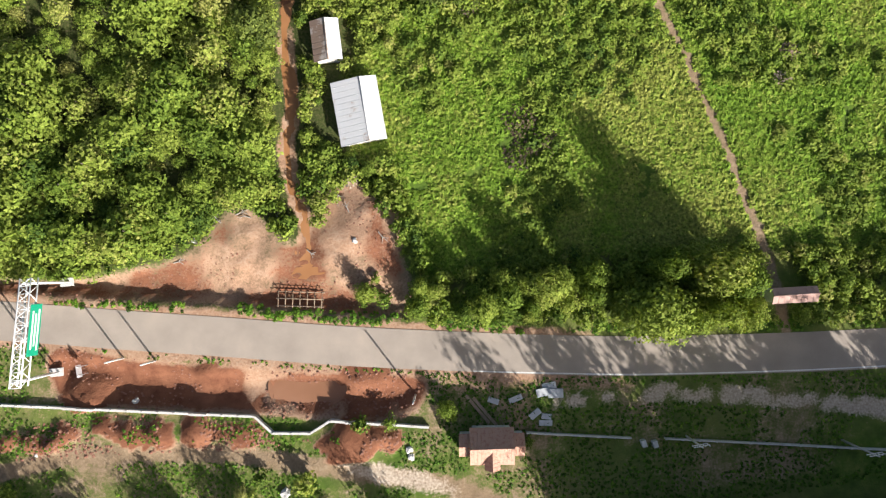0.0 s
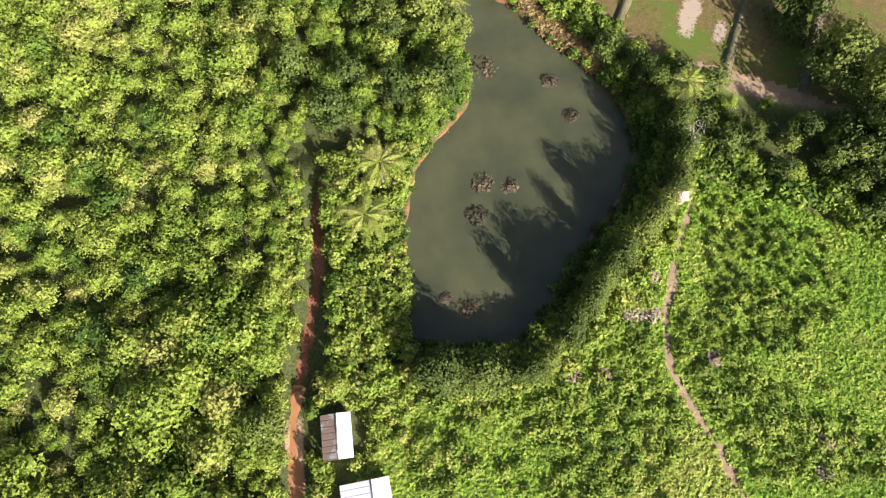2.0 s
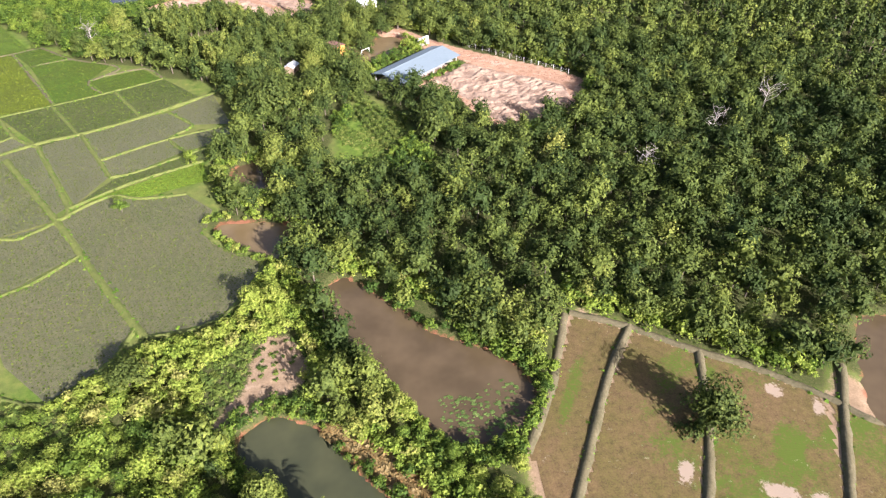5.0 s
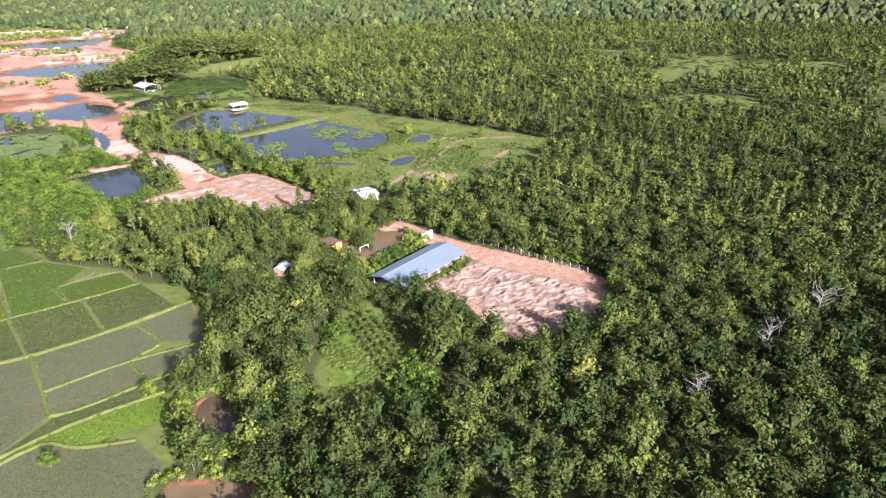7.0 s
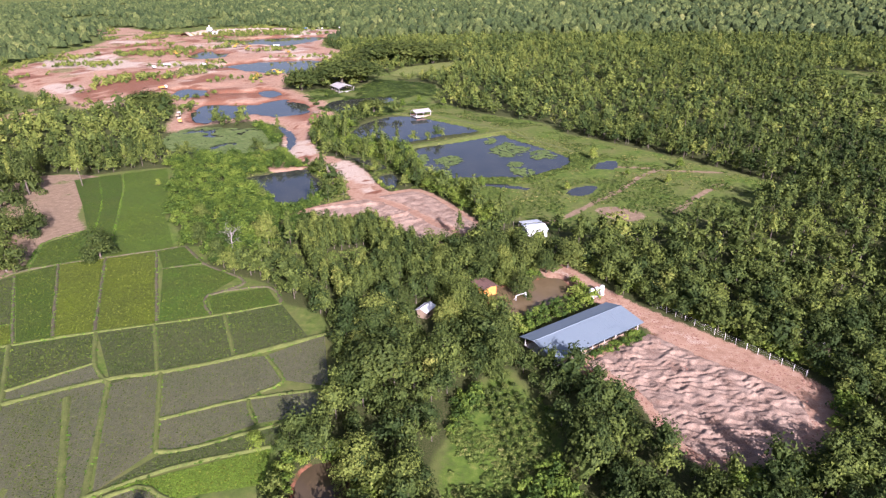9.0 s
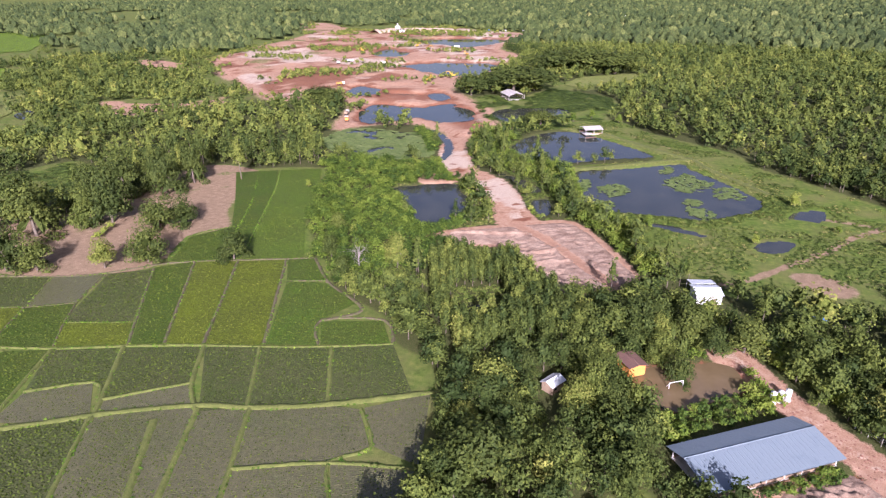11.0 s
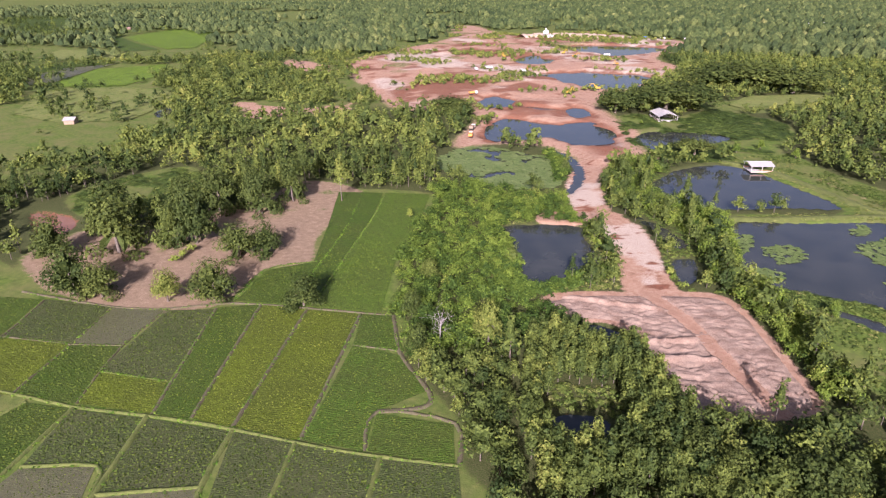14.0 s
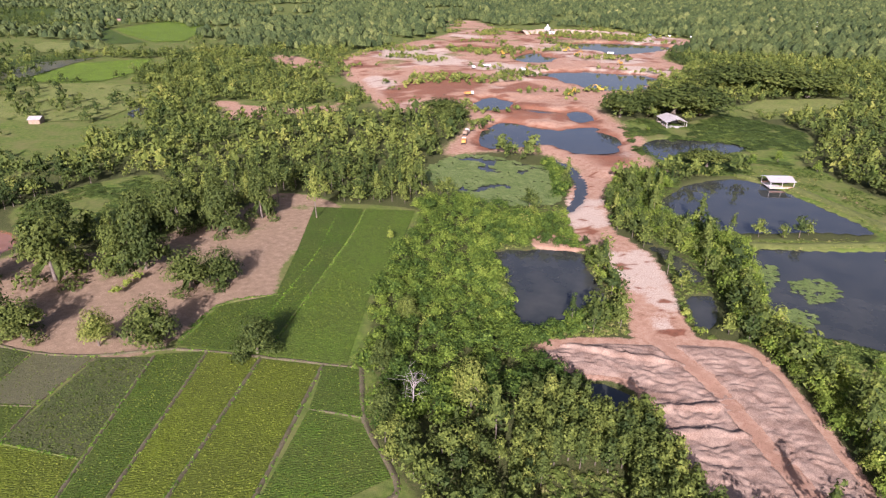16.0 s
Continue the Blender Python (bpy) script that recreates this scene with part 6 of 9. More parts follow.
stand("roadside_weeds", WEEDS, rx[keep], ry[keep], sized(int(keep.sum()), 0.4, 0.9), 0, M_weed, "green weeds along the asphalt edge", "weeds", base=0.3)


def grow(ring, gap, kinds, lo, hi, name, label, group, bare=(), shore=0.4, high=1.0):
    """A bounded group of plants, each of its own."""
    x, y = scatter(ring, gap)
    ok = free_of(x, y, 0.3, shore, bare)
    for px, py in zip(x[ok], y[ok]):
        plant(kinds[rng.integers(0, len(kinds))], px, py, rng.uniform(lo, hi), name, label, group, high)


def thicket(ring, gap, lo, hi, label, shore=0.3, base=0.55, mat=None, detail=0, bare=()):
    x, y = scatter(ring, gap)
    ok = free_of(x, y, 0.2, shore, bare)
    x, y = x[ok], y[ok]
    stand("thicket", SHRUB, x, y, sized(len(x), lo, hi), detail, mat or M_leaf, label, "shrubs", base=base)


# along the road
for i, (x, y) in enumerate([(-22.7, -31.7), (-29.2, -30.7), (-10.2, -24.2), (-14.3, -23.9), (-1.1, -24.2), (9.5, -28.7), (-66.1, -29.6)]):
    plant(SHRUB[i % 3], x, y, 0.8 + 0.5 * (i == 0), "shrub", "bright green bush by the boundary wall", "bushes by the wall")
for i in range(20):
    x, y = 28 + 4.4 * i + rng.uniform(-1.6, 1.6), -47.5 - 5 * (i % 2) - 0.1 * i + rng.uniform(-1.5, 1.5)
    plant((FULL + FULL_DARK)[i % 4], x, y, rng.uniform(0.85, 1.1), "large_tree", "tall full-crowned tree south of the road", "tall trees south of the road", rng.uniform(1.2, 1.5))
for x, y, tall in ((-36, -43.5, 0.85), (-30, -45, 0.8), (-24, -46, 0.9), (-14, -45, 0.7)):
    plant(TALL[int(-y) % 2], x, y, tall, "large_tree", "tall slim tree south of the road", "tall trees south of the road")
grow([(-7, -11.5), (-5, -5), (20, -4), (25, -5), (24, -12), (0, -10.2)], 3.3, BROAD, 0.6, 0.92, "tree", "light green roadside tree with a dense crown", "roadside trees", (), 0.4, 1.35)
for x, y, s in ((14, -6.5, 0.62), (20.5, -5.5, 0.7), (27.6, -11.6, 0.92), (32, -13, 0.85), (36.3, -12.2, 0.92), (40.5, -12.6, 0.78), (39.5, -7.6, 0.7), (30.6, -5.4, 0.75), (35.6, -6.0, 0.8)):
    plant(FULL_LIGHT[int(x) % 2], x, y, s, "large_tree", "large spreading green tree overhanging the road", "large roadside trees", 1.4)
grow([(44, -14), (46, -5), (60, -6), (95, -7), (95, -15.5), (62, -15), (52, -14)], 4.2, BROAD, 0.5, 0.75, "tree", "yellow-green roadside tree with loose crown", "roadside trees")
for x, y, s in ((-11.9, -5.4, 0.55), (-1.8, -22.9, 0.42), (-22.6, -31, 0.4), (-16.5, 23.1, 0.4), (-17.2, 17.5, 0.42), (-17.7, 8.8, 0.4), (-12.6, 14.6, 0.45), (-9.6, 12.6, 0.4), (-16, 12.6, 0.35)):
    plant(BROAD[int(x * 3) % 4], x, y, s, "small_tree", "small bushy yellow-green tree on bare soil", "small trees near the sheds")
for i in range(13):
    x = 23 + i * 5.7
    plant(FULL_DARK[i % 2], x, -48.5 - 2.0 * math.sin(i * 1.9), 0.98 + 0.12 * math.sin(i), "large_tree", "large shade tree behind the roadside wall", "shade trees south of the road", 1.2)
for x, y, s in ((-34, -49, 0.8), (-38, -47, 0.7), (-46, -50, 1.0), (-54, -47, 0.95), (-62, -49, 1.0), (-70, -46, 0.9), (-24, -50, 0.95), (-14, -50, 0.75), (-4, -49, 0.9)):
    plant(FULL[int(x) % 2], x, y, s, "large_tree", "large shade tree behind the roadside wall", "shade trees south of the road")
thicket([(-19, 4), (-19, 37), (-4, 38), (-5, 30), (-10, 28), (-15, 27), (-15, 15), (-6, 15), (-7, 6), (-13, 11)], 1.5, 0.5, 0.95, "green bushes between stream and sheds")
thicket([(-25, 10), (-24, 60), (-19, 76), (-18, 60), (-22, 40), (-23, 20)], 1.5, 0.5, 1.0, "yellowish bushes along the muddy stream", base=0.72)
thicket([(-75, 3), (-38, 4), (-30, 10), (-24, 10), (-24, 17), (-36, 10), (-50, 6), (-75, 8)], 1.4, 0.4, 0.9, "green weeds and shrubs at the wood's edge")
# between the stream and the green pond
grow([(-14.5, 37), (-14, 72), (-2, 77), (-5, 66), (-5, 46), (-8, 39)], 3.5, BROAD, 0.4, 0.62, "small_tree", "bushy green tree on the pond bank", "trees on the pond bank")
thicket([(-16, 37), (-15, 76), (0, 76), (-3.4, 64), (-3.6, 45), (-8, 37)], 1.6, 0.6, 1.1, "green undergrowth on the pond bank", -0.7)
thicket([(-14, 35), (-4, 43), (5, 41.5), (13, 41), (20, 48), (26, 55), (36, 64), (40, 72), (45, 69), (40, 58), (30, 47), (20, 38), (10, 34.5), (-6, 34)], 1.7, 0.6, 1.25, "leafy shrubs along the south pond bank", -0.7)
grow([(-8, 36), (-3, 41.5), (12, 39.5), (18, 45), (24, 50), (20, 42), (10, 36)], 4.0, BROAD, 0.35, 0.55, "small_tree", "bushy green tree on the pond bank", "trees on the pond bank")
grow([(36, 62), (34, 67), (39, 70), (42, 66)], 3.0, BROAD, 0.55, 0.65, "small_tree", "light green bushy tree beside the pond hut", "trees on the pond bank")
bank = smooth_ring([(-2, 40.5), (5, 39.5), (12, 39.2), (18, 44.5), (22, 49), (27, 54.5), (33, 60), (38, 65.5), (39.5, 72), (39, 80), (36, 87)], 3, False)
for i, (x, y) in enumerate(bank):
    plant((FULL if i % 3 else FULL_DARK)[i % 2], x + 1.6, y - 1.6, 0.66 + 0.08 * math.sin(i * 2.3), "bank_tree", "leafy green tree leaning over the pond", "trees on the south-east pond bank", 1.5 if i > 8 else 1.15)
thicket([(37, 66), (38, 74), (36.5, 82), (33, 89), (39, 88), (46, 76), (45, 69)], 1.8, 0.6, 1.2, "shrubs on the east pond bank", -0.7)
# tall trees between the paddies and the long shed
for x, y, s in ((-27.5, 228.2, 1.1), (-17.6, 225.1, 1.15), (-18, 265.1, 1.25), (-5.7, 269, 1.2), (18, 241.2, 1.0), (-31.7, 257.8, 1.35), (-38.2, 251.9, 1.0), (-6.2, 279.4, 0.9),
                (-16.7, 326.7, 1.0), (-10.3, 322, 1.0), (-22.1, 322.9, 1.1), (-30.6, 317, 1.0), (-19.3, 290.5, 1.2), (-39.9, 276.3, 1.1), (-29.7, 301, 1.0), (-108.6, 317, 1.1), (-97.8, 333.4, 1.2), (-136, 351.5, 1.0), (-123.2, 330, 1.1)):
    plant((FULL + SPREAD[:1])[int(abs(x) * 7) % 3], x, y - 3, s * 0.85, "tall_tree", "tall full-crowned tree among lower trees", "tall trees between paddies and shed", 1.1)
for i, (x, y) in enumerate([(66.3, 92.9), (72.6, 76.0), (70.4, 67.6), (85.7, 74.5), (77.5, 58.9), (68.9, 82.1)]):
    plant(FULL[i % 2], x, y, 1.0 + 0.1 * (i % 3), "tall_tree", "tall green tree of the hedge beside the paddies", "tall trees beside the paddies", 1.2)
for i, (x, y) in enumerate([(-9.0, 313.0), (-15.6, 317.7), (-3.5, 326.1), (-3.1, 306.7), (-19.8, 295.0), (-21.3, 282.9), (-14.1, 286.3), (-34.0, 274.0), (-40.8, 278.3), (-41.7, 266.9), (-36.5, 319.3), (-29.5, 318.5), (-21.1, 330.0), (3.4, 321.7), (10.1, 326.3)] + [(-36, 291), (-24, 297)]):
    plant((FULL + FULL_DARK)[i % 4], x, y, 0.8 + 0.12 * (i % 3), "tall_tree", "full-crowned tree standing round the flooded yard", "trees round the flooded yard", 1.05)
thicket([(-28, 139), (-25, 131), (-17, 124.5), (-8, 116), (2, 106), (7, 98), (7, 84), (1, 76), (-3, 70), (-5, 78), (4, 90), (4, 100), (-6, 111), (-22, 127), (-31, 139)], 1.7, 0.5, 1.0, "green undergrowth on the west pond bank", -0.9)
# between the green pond and the east paddies
grow([(38, 72), (38, 84), (33, 90), (38, 91), (50, 82.5), (62, 75), (90, 67), (112, 61), (112, 50), (85, 50), (66, 57), (52, 66), (45, 70)], 4.4, BROAD + DARK, 0.6, 0.85, "tree", "dark green tree of the hedge beside the paddies", "trees between pond and paddies")
thicket([(-9, 139), (1, 129), (11, 118), (20, 108.5), (27, 97), (34, 89), (38, 93), (26, 111), (15, 122), (1, 135), (-7, 142)], 1.7, 0.5, 1.1, "scrub on the strip between ponds")
REEDS = [(-11.4, 137), (-1.2, 127), (8.8, 115.6), (18, 106), (25, 94.6), (31.6, 86.8), (34, 89.5), (21, 109), (12, 119), (2, 130), (-8, 140.6)]
x, y = scatter(REEDS, 0.55)
stand("reeds", WEEDS, x, y, sized(len(x), 0.7, 1.4), 0, M_dry, "dry tan reeds along the pond edge", "reeds", base=0.55)
# growth right at the water of the green pond
rim = ringed(POND_GREEN)
x, y = scatter(outset(rim, 4.0), 1.35)
d = inside(x, y, rim)
ok = (d < 0.25) & (d > -3.2) & (inside(x, y, np.array(REEDS)) < 0.2) & free_of(x, y, 0.2, -9, ())
stand("shore_growth", SHRUB, x[ok], y[ok], sized(int(ok.sum()), 0.35, 0.8), 1, M_leaf, "low green growth hanging over the pond's edge", "shrubs", base=0.42)
thicket([(41, 67), (56, 60), (75, 48), (110, 40), (110, 53), (85, 53), (66, 60), (52, 69), (45, 73)], 1.9, 0.7, 1.4, "green shrubs between meadow and hedge", base=0.5, detail=1)
for pond_, out_, gap_, lo_, hi_ in ((POND_BROWN, 5.0, 1.5, 0.45, 0.95), (POND_SOUTH, 6.0, 1.8, 0.5, 1.1), (POND_RED, 3.0, 1.6, 0.4, 0.8), (POND_A, 8.0, 2.0, 0.6, 1.4)):
    rim = ringed(pond_)
    x, y = scatter(outset(rim, out_), gap_)
    d = inside(x, y, rim)
    ok = (d < 0.2) & (d > -out_) & (beside(x, y, HAUL) > 8) & (fnoise(x, y, 8, 173) > 0.36) & (inside(x, y, np.array(PADDY_WEST)) < 0) & (inside(x, y, np.array(PADDY_EAST)) < 0)
    ok &= ((x < -116) | (y < 392)) & (y < 406)
    stand("shore_growth", SHRUB, x[ok], y[ok], sized(int(ok.sum()), lo_, hi_), 1, M_leaf, "green bushes round the edge of a pond", "shrubs", base=0.4)
x, y = scatter([(-95, 398), (-130, 425), (-150, 455), (-165, 515), (-135, 520), (-136, 470), (-120, 440), (-85, 412), (-66, 392), (-74, 384)], 2.6)
d = beside(x, y, HAUL)
ok = (d > 8.5) & (d < 15) & free_of(x, y, 0.2, 0.5, (DIRT_FIELD,)) | ((d > 8.5) & (d < 13) & (fnoise(x, y, 9, 174) > 0.5) & (inside(x, y, ringed(POND_A)) < -0.5) & (inside(x, y, ringed(DIRT_FIELD)) < -0.5))
stand("thicket", SHRUB, x[ok], y[ok], sized(int(ok.sum()), 0.6, 1.4), 1, M_leaf, "green bushes along the red haul track", "shrubs", base=0.42)
# the wood's edge over the dug soil
x, y = scatter([(-75, 0), (-75, 14), (-40, 12), (-30, 20), (-10, 20), (-3, 4), (-4, -8), (-10, 4), (-60, -2)], 1.5)
d = inside(x, y, ringed(DIRT_NORTH))
ok = (d < -0.1) & (d > -5.5) & free_of(x, y, 0.2, 0.3, ())
stand("thicket", SHRUB, x[ok], y[ok], sized(int(ok.sum()), 0.45, 1.0), 1, M_leaf, "green weeds and shrubs at the edge of dug soil", "shrubs", base=0.5)
# the green strip between road and meadow
x, y = scatter([(-6, -11), (-5, -3.5), (22, -2.5), (46, -3.5), (60, -5), (95, -6), (95, -16), (62, -16), (45, -15), (24, -13), (0, -10.6)], 1.6)
ok = free_of(x, y, 0.2, 0.3, ()) & (beside(x, y, PATHWAY) > 1.4)
stand("thicket", SHRUB, x[ok], y[ok], sized(int(ok.sum()), 0.5, 1.05), 1, M_leaf, "light green bushes between road and meadow", "shrubs", base=0.55)
# shrub clumps in the meadow
x, y = scatter(MEADOW, 1.7)
ok = (fnoise(x, y, 13, 166) + 0.12 * step(35, 60, x) > 0.6) & free_of(x, y, -50, 0.5, ()) & (beside(x, y, PATHWAY) > 1.8)
stand("thicket", SHRUB, x[ok], y[ok], sized(int(ok.sum()), 0.4, 0.8), 1, M_leaf, "bushy weeds in clumps on the meadow", "shrubs", base=0.46, flat_=0.7)
thicket([(-14, 181), (3, 171), (13, 162), (21, 157), (28, 150), (33, 157), (14, 170), (2, 180), (-10, 187)], 2.2, 0.7, 1.4, "green scrub behind the brown pond")
thicket([(34, 164), (48, 158), (60, 150), (78, 138), (84, 145), (60, 158), (40, 170)], 2.4, 0.7, 1.5, "green scrub along the paddy edge")
grow([(-13, 147), (-4, 158), (6, 145), (12, 132), (20, 129), (27, 120), (22, 113), (14, 121), (2, 134)], 4.0, BROAD, 0.55, 0.8, "tree", "light green tree between two ponds", "trees between the ponds")
thicket([(-60, 147), (-33, 141), (-34, 152), (-27, 160), (-19, 153), (-14, 143), (-10, 148), (-16, 170), (-20, 183), (-26, 180), (-31, 164), (-46, 160)], 2.0, 0.6, 1.2, "mixed scrub on the field corner", base=0.44, bare=(SHORE_SAND,))
for k, x, y, s in ((SPREAD[0], -46.7, 150.5, 0.62), (FULL_DARK[1], 54.6, 131.6, 1.05), (BROAD[0], -26.6, 167, 0.9), (BROAD[2], -21.9, 166.5, 0.95), (BROAD[1], -64.3, 207.5, 0.55), (BROAD[3], -51.5, 229, 0.6), (BROAD[1], -46.8, 231.5, 0.7), (BROAD[2], 18.7, 118.1, 0.8), (BROAD[0], -181, 386, 0.5)):
    plant(k, x, y, s, "field_tree", "single green tree standing at a field edge", "trees at field edges")
# the trees of the brown clearing
for k, x, y, s, hi_ in ((FULL_DARK[1], -215, 268, 1.45, 1.1), (FULL_DARK[0], -206, 273, 1.2, 1.0), (FULL_DARK[0], -237.4, 292, 1.6, 1.15), (FULL_DARK[1], -224, 315, 1.55, 1.3), (FULL[0], -230, 308, 1.1, 1.4), (FULL_DARK[0], -199.5, 318, 1.2, 0.95), (FULL_DARK[1], -196, 326.5, 1.15, 0.95),
                        (FULL[1], -187.4, 285, 0.95, 1.05), (FULL_DARK[1], -177.6, 295, 1.3, 0.9), (FULL_DARK[0], -153.2, 310.6, 0.95, 1.05), (TALL[0], -246, 357, 1.25, 1.1), (TALL[1], -241, 366, 1.3, 1.1), (TALL[0], -246, 383, 1.3, 1.1), (TALL[1], -219, 382, 1.05, 1.15), (FULL_DARK[1], -259, 330, 1.4, 1.2),
                        (FULL_DARK[0], -250, 340, 1.35, 1.25), (FULL_DARK[1], -247, 322, 1.2, 1.1), (FULL_DARK[0], -264, 302, 1.4, 1.1), (FULL_DARK[1], -242, 352, 1.3, 1.35), (FULL_DARK[0], -233, 350, 1.2, 1.3), (FULL_DARK[1], -252, 275, 1.4, 1.0), (FULL_DARK[0], -236, 368, 1.1, 1.5)):
    plant(k, x, y, s, "field_tree", "dark green spreading tree on dry brown ground", "trees of the brown clearing", hi_)
for x, y in ((-213, 300.6), (-215.5, 305), (-217.5, 309)):
    plant(SHRUB[0], x, y, 1.0, "shrub", "low dark green bush on dry ground", "bushes of the brown clearing")
# the plantation rows round the dark pool
px, py = scatter(PLANTATION, 2.9, 0.2)
ok = free_of(px, py, 1.0, 2.4, ()) & (inside(px, py, np.array([(-74, 325), (-62, 334), (-52, 322), (-52, 312), (-62, 306), (-70, 314)])) < 0)
stand("plantation", COLUMN, px[ok], py[ok], sized(int(ok.sum()), 0.8, 1.05), 1, M_leaf_dark, "close plantation of slim eucalyptus-like trees in rows", base=0.6)
thicket([(-5, 286), (2, 278), (8, 272), (11, 275), (3, 284), (-3, 291)], 1.8, 0.6, 1.2, "green bushes behind the long shed", detail=1)
thicket([(14, 300), (20, 306), (14, 314), (9, 320), (7, 318), (12, 309)], 2.0, 0.6, 1.2, "green bushes between shed and flooded yard", detail=1)
thicket([(17, 276), (30, 289), (32, 287), (19, 274)], 1.3, 0.4, 0.8, "green weeds along the shed's open side", detail=1)
x, y = scatter(ORCHARD_OPEN, 1.9)
ok = (inside(x, y, np.array(ORCHARD)) < -0.4) & (fnoise(x, y, 7, 175) > 0.3)
stand("thicket", SHRUB, x[ok], y[ok], sized(int(ok.sum()), 0.5, 1.2), 1, M_leaf, "green bushes round the orchard", "shrubs", base=0.4)
x, y = scatter([(-16, 298), (-8, 288), (-1, 278), (8, 271), (30, 290), (24, 310), (10, 326), (-6, 318)], 1.7)
ok = free_of(x, y, 0, 0.4, (YARD,)) & (np.hypot(x - 14, y - 285) > 5) & (beside(x, y, [(3.5, 274.5), (24.5, 295.5)]) > 9) & (fnoise(x, y, 9, 176) > 0.38)
stand("yard_growth", SHRUB, x[ok], y[ok], sized(int(ok.sum()), 0.35, 0.9), 1, M_leaf, "weeds and bushes round the flooded yard", "shrubs", base=0.42)
thicket([(8, 331), (34, 307), (73, 274), (78, 279), (40, 313), (13, 337)], 1.7, 0.5, 1.2, "green bushes along the yard track", detail=1, base=0.45)
thicket([(38, 237), (63, 245), (73, 272), (78, 270), (68, 240), (40, 231)], 1.9, 0.6, 1.3, "light green bushes at the yard's end", detail=1, base=0.55)
x, y = scatter(CORNER, 1.2)
ok = free_of(x, y, 0.3, 0.3, (PADDY_WEST, SHORE_SAND)) & (fnoise(x, y, 7, 180) > 0.36)
stand("meadow_tussocks", WEEDS, x[ok], y[ok], sized(int(ok.sum()), 0.7, 1.5), 0, M_grass, "rough grass and weeds on the field corner", "grass", base=0.5)
# the orchard
x, y = scatter(ORCHARD_OPEN, 1.0)
ok = fnoise(x, y, 6, 179) > 0.34
stand("meadow_tussocks", WEEDS, x[ok], y[ok], sized(int(ok.sum()), 0.5, 1.3), 0, M_grass, "rough grass and weeds between the orchard bushes", "grass", base=0.5)
for i in range(9):
    for j in range(8):
        x, y = -6.5 + j * 1.9 + i * 1.15, 255 - i * 3.0 + j * 1.3
        if float(inside(np.array([x]), np.array([y]), np.array(ORCHARD))[0]) > 0.5:
            plant(FRUIT[(i + j) % 3], x, y, 0.72, "orchard_bush", "small dark green fruit bush in a row", "bushes of the orchard")
for k, (ring, gap) in enumerate(((MEADOW_EAST, 1.7), (FISH_LAND, 2.6), (SHORE_SAND, 2.0))):
    x, y = scatter(ring, gap)
    ok = free_of(x, y, 0, 0.3, ()) & (fnoise(x, y, 12, 120 + k) > 0.46)
    stand("meadow_tussocks", WEEDS, x[ok], y[ok], sized(int(ok.sum()), 0.6, 1.4 if k < 2 else 1.2), 0, M_grass, "rough tussocks of green grass and weeds", "grass", base=0.5)
for x, y, s in ((-112, 575, 1.1), (-104, 590, 1.1), (-185, 612, 1.0), (20, 455, 1.2), (35, 430, 1.0), (52, 420, 0.8), (8, 405, 0.8), (60, 445, 1.1), (-30, 405, 0.9), (-60, 575, 1.4), (-84, 583, 1.2)):
    plant(BROAD[int(abs(x)) % 4], x, y, s * 0.7, "field_tree", "single green tree standing at a field edge", "trees at field edges")
# wide dark trees by the barn, scrub and heaps of the earthworks
for x, y, s in ((-216, 636, 2.2), (-203, 652, 2.3), (-190, 662, 1.9), (-178, 678, 1.7), (-198, 786, 2.0), (-170, 800, 1.9), (-140, 800, 1.9), (-310, 560, 1.1), (-296, 556, 0.8), (-128, 556, 0.8), (-134, 560, 0.6)):
    plant(SPREAD[int(abs(x)) % 2], x, y, s, "rain_tree", "very wide dark green umbrella-shaped tree", "wide trees by the earthworks", 0.72)
qx, qy = scatter(QUARRY, 7)
ok = free_of(qx, qy, 0, 2, ()) & (fnoise(qx, qy, 45, 131) > 0.57) & (beside(qx, qy, HAUL) > 14)
stand("scrub", SHRUB, qx[ok], qy[ok], sized(int(ok.sum()), 0.8, 2.2), 2, M_leaf_dark, "scattered green scrub on the earthworks", "shrubs", base=0.55)
x, y = scatter([(-58, 412), (-47, 406), (-26, 409), (-9, 413), (10, 438), (22, 452), (12, 468), (8, 459), (9, 446), (-8, 424), (-26, 420), (-48, 416)], 1.0)
ok = free_of(x, y, 0, -0.6, ()) & (fnoise(x, y, 6, 177) > 0.34)
stand("reed_bank", WEEDS, x[ok], y[ok], sized(int(ok.sum()), 1.0, 2.2), 0, M_grass, "tall yellow-green reeds along the weedy pond", "reeds", base=0.62)
x, y = scatter([(-177, 436), (-163, 434), (-152, 444), (-146, 434), (-141, 424), (-148, 408), (-160, 418), (-176, 428)], 2.0)
ok = free_of(x, y, 0, 0.2, (SPUR,))
stand("thicket", SHRUB, x[ok], y[ok], sized(int(ok.sum()), 0.6, 1.4), 1, M_leaf, "pale green bushes between marsh and square pond", "shrubs", base=0.62)
x, y = scatter([(-192, 513), (-177, 500), (-166, 488), (-158, 470), (-162, 468), (-172, 484), (-184, 499), (-196, 507)], 1.9)
stand("thicket", SHRUB, x, y, sized(len(x), 0.8, 1.6), 1, M_leaf, "green bushes on the bank of the marsh", "shrubs", base=0.5)
